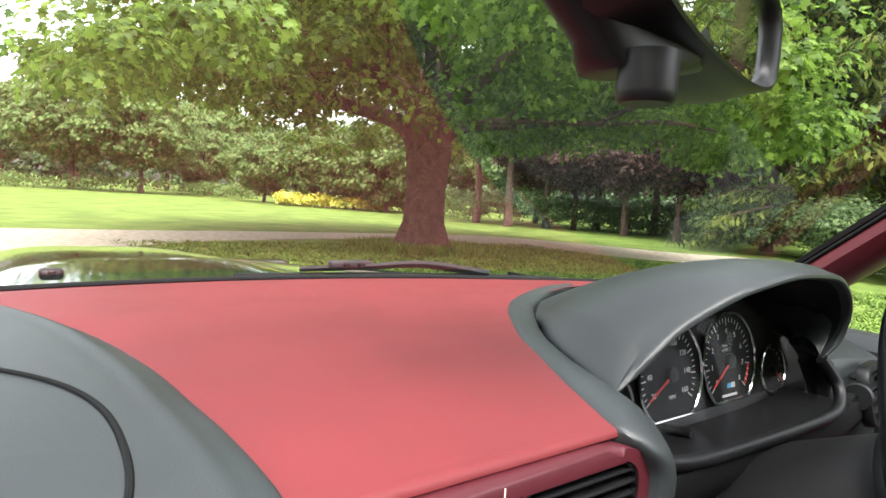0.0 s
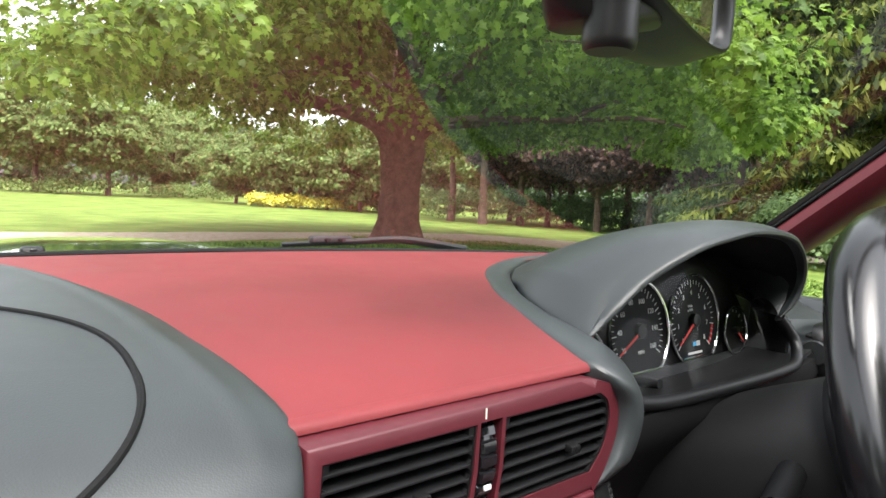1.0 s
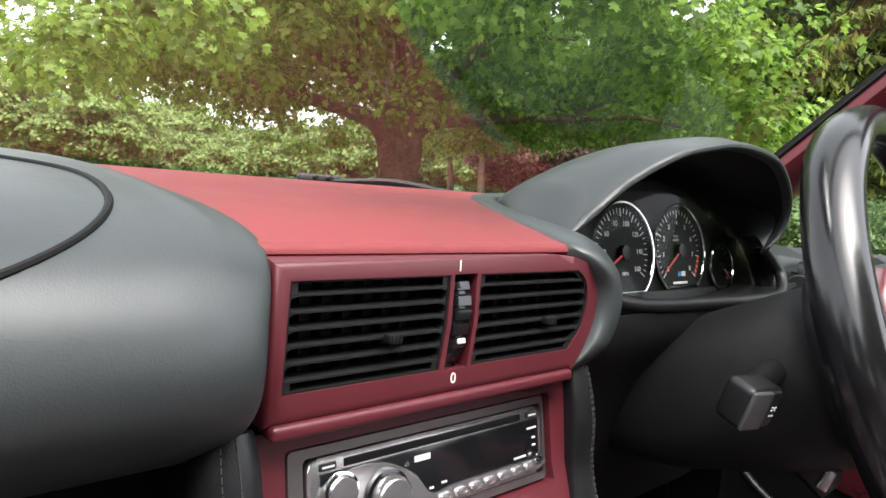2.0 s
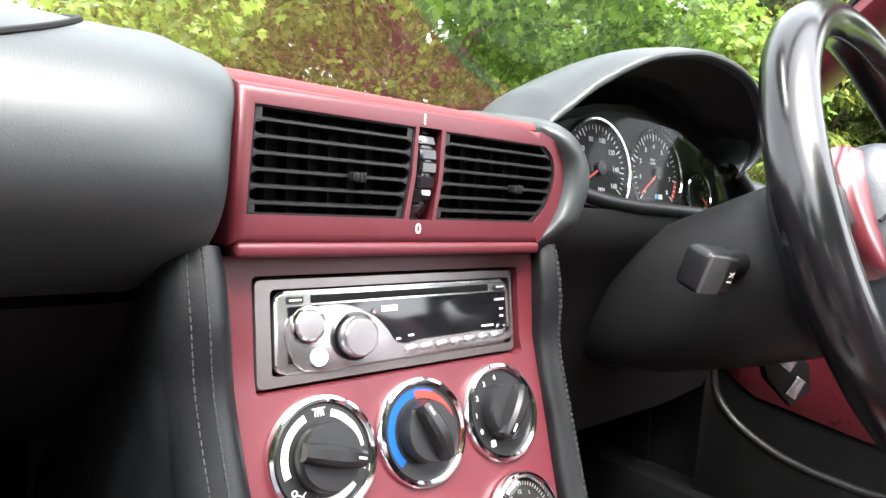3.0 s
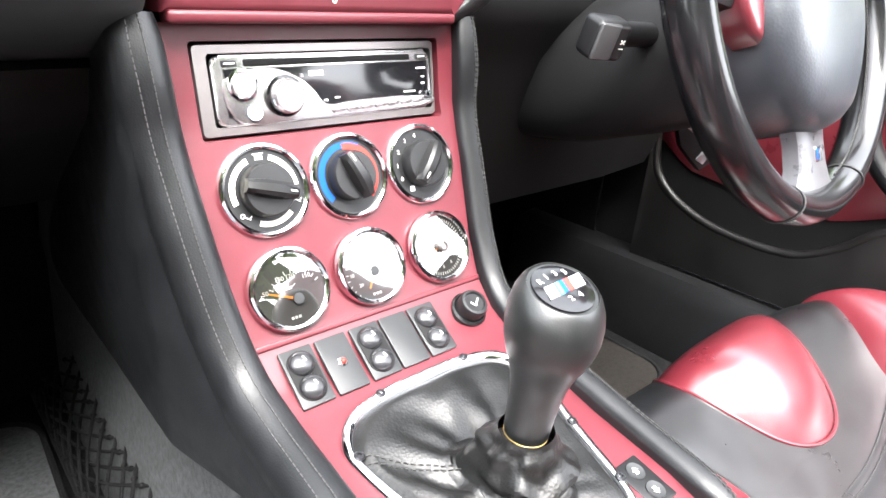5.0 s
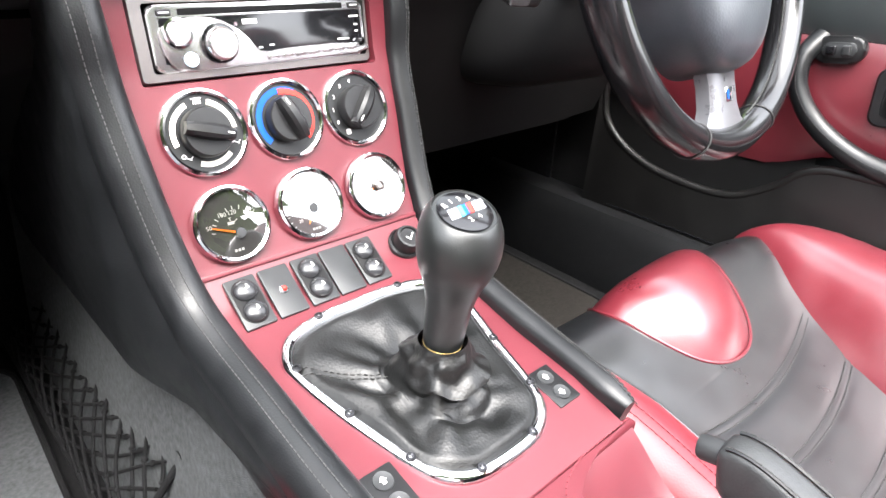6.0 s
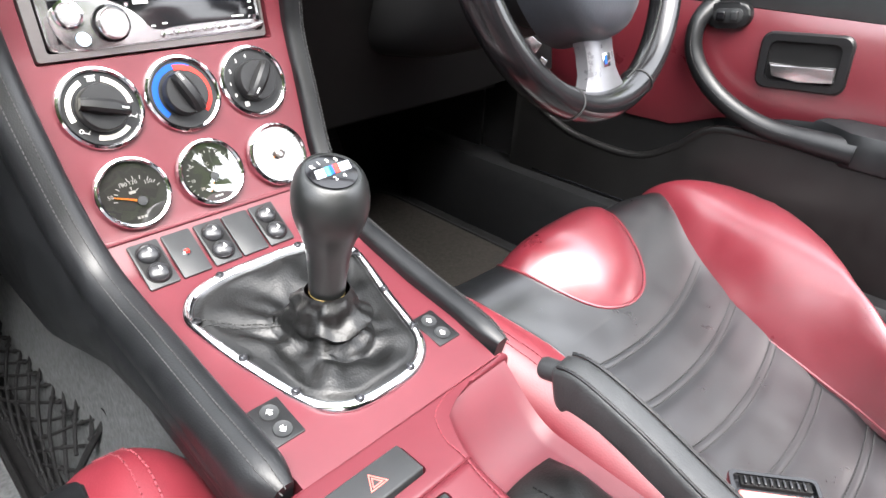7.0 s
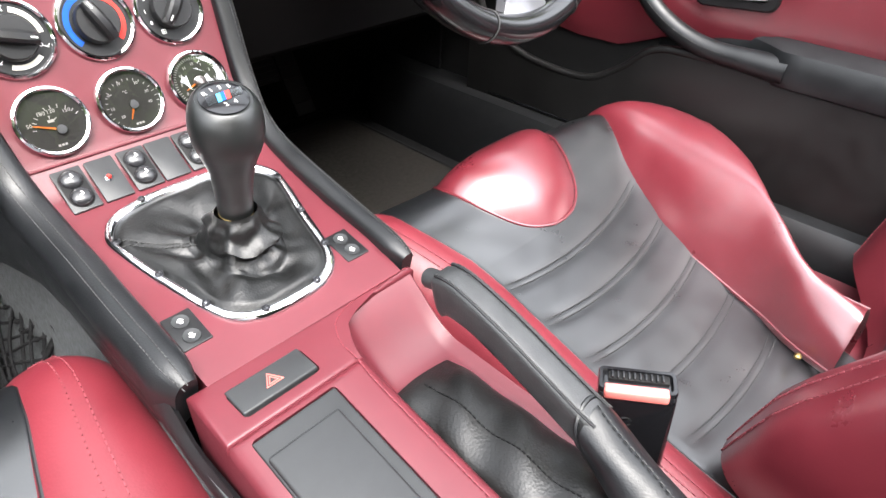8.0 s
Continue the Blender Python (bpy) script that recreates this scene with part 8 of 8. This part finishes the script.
def cargo_net():
    cn = thing("cargo_net", "black knotted cargo net on the passenger side tunnel", "net")
    def N(u, v):
        """u along from the hook to the front, v down."""
        y = lerp(-0.013, 0.46, u)
        top = lerp(0.338, 0.270, u) - 0.020 * math.sin(math.pi * u)
        return Vector((lerp(-0.1235, -0.140, u) - 0.055 * v - 0.012 * math.sin(math.pi * v), y + 0.02 * v, lerp(top, 0.212, v)))
    part("elastic_edge", tube(smooth_path([N(u, 0) for u in np.linspace(0, 1, 9)], 4), 0.0040, 8), M["cord"], cn, "thick black elastic edge")
    cords = []
    for k in range(-6, 13):
        for sgn in (1, -1):
            pts = []
            for s in np.linspace(0, 1, 13):
                u = (k + sgn * s * 5 + (5 if sgn < 0 else 0)) / 12
                if 0 <= u <= 1:
                    pts.append(N(u, s) + Vector((0.0014 * sgn, 0.003 * math.sin(k * 2.3 + 9 * s), 0.003 * math.sin(k * 1.7 + 7 * s))))
            if len(pts) > 2:
                cords.append(tube(pts, 0.0019, 6))
                cords.extend(rbox(0.0062, 0.0062, 0.0062, 0.0022, pose(*p), 1) for p in pts[2::4])
    part("netting", join_bm(*cords), M["cord"], cn, "diamond mesh of black cord")
    part("end_cord", tube([N(0, v) for v in np.linspace(0, 1, 8)], 0.0036, 8), M["cord"], cn)
    part("lower_edge", tube([N(u, 1) for u in np.linspace(0, 1, 12)], 0.0036, 8), M["cord"], cn)
    h = N(0, 0)
    hook = part("hook", tube([h + Vector((0, -0.006 + 0.010 * math.cos(a), 0.004 + 0.010 * math.sin(a))) for a in np.linspace(0, 2 * math.pi, 20, endpoint=False)], 0.0030, 8, closed=True), M["black_gloss"], cn, "gloss black hook")
    part("hook_base", lathe([(0.0, 0), (0.009, 0), (0.008, 0.006), (0.0, 0.007)], 20, axes(h + Vector((0.020, -0.006, 0.004)), (0, 1, 0), (-1, 0, 0))), M["black_plastic"], hook)
    return settle(cn, (-0.16, 0.2, 0.2))


cargo_net()


def floor_mat(s):
    fm = thing("floor_mat", "dark grey carpet floor mat", "floor mat")
    # twin mats: driver's in the shaded colour, passenger's in the lit carpet colour
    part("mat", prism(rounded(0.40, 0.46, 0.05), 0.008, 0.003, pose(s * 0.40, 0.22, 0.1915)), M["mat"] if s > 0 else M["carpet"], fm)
    edge = [(x + s * 0.40, y + 0.22, 0.1995) for x, y in rounded(0.40, 0.46, 0.05)]
    part("bound_edge", tube(edge, 0.004, 6, closed=True), M["cord"], fm)
    return settle(fm, (s * 0.40, 0.22, 0.1915))


floor_mat(1)
floor_mat(-1)
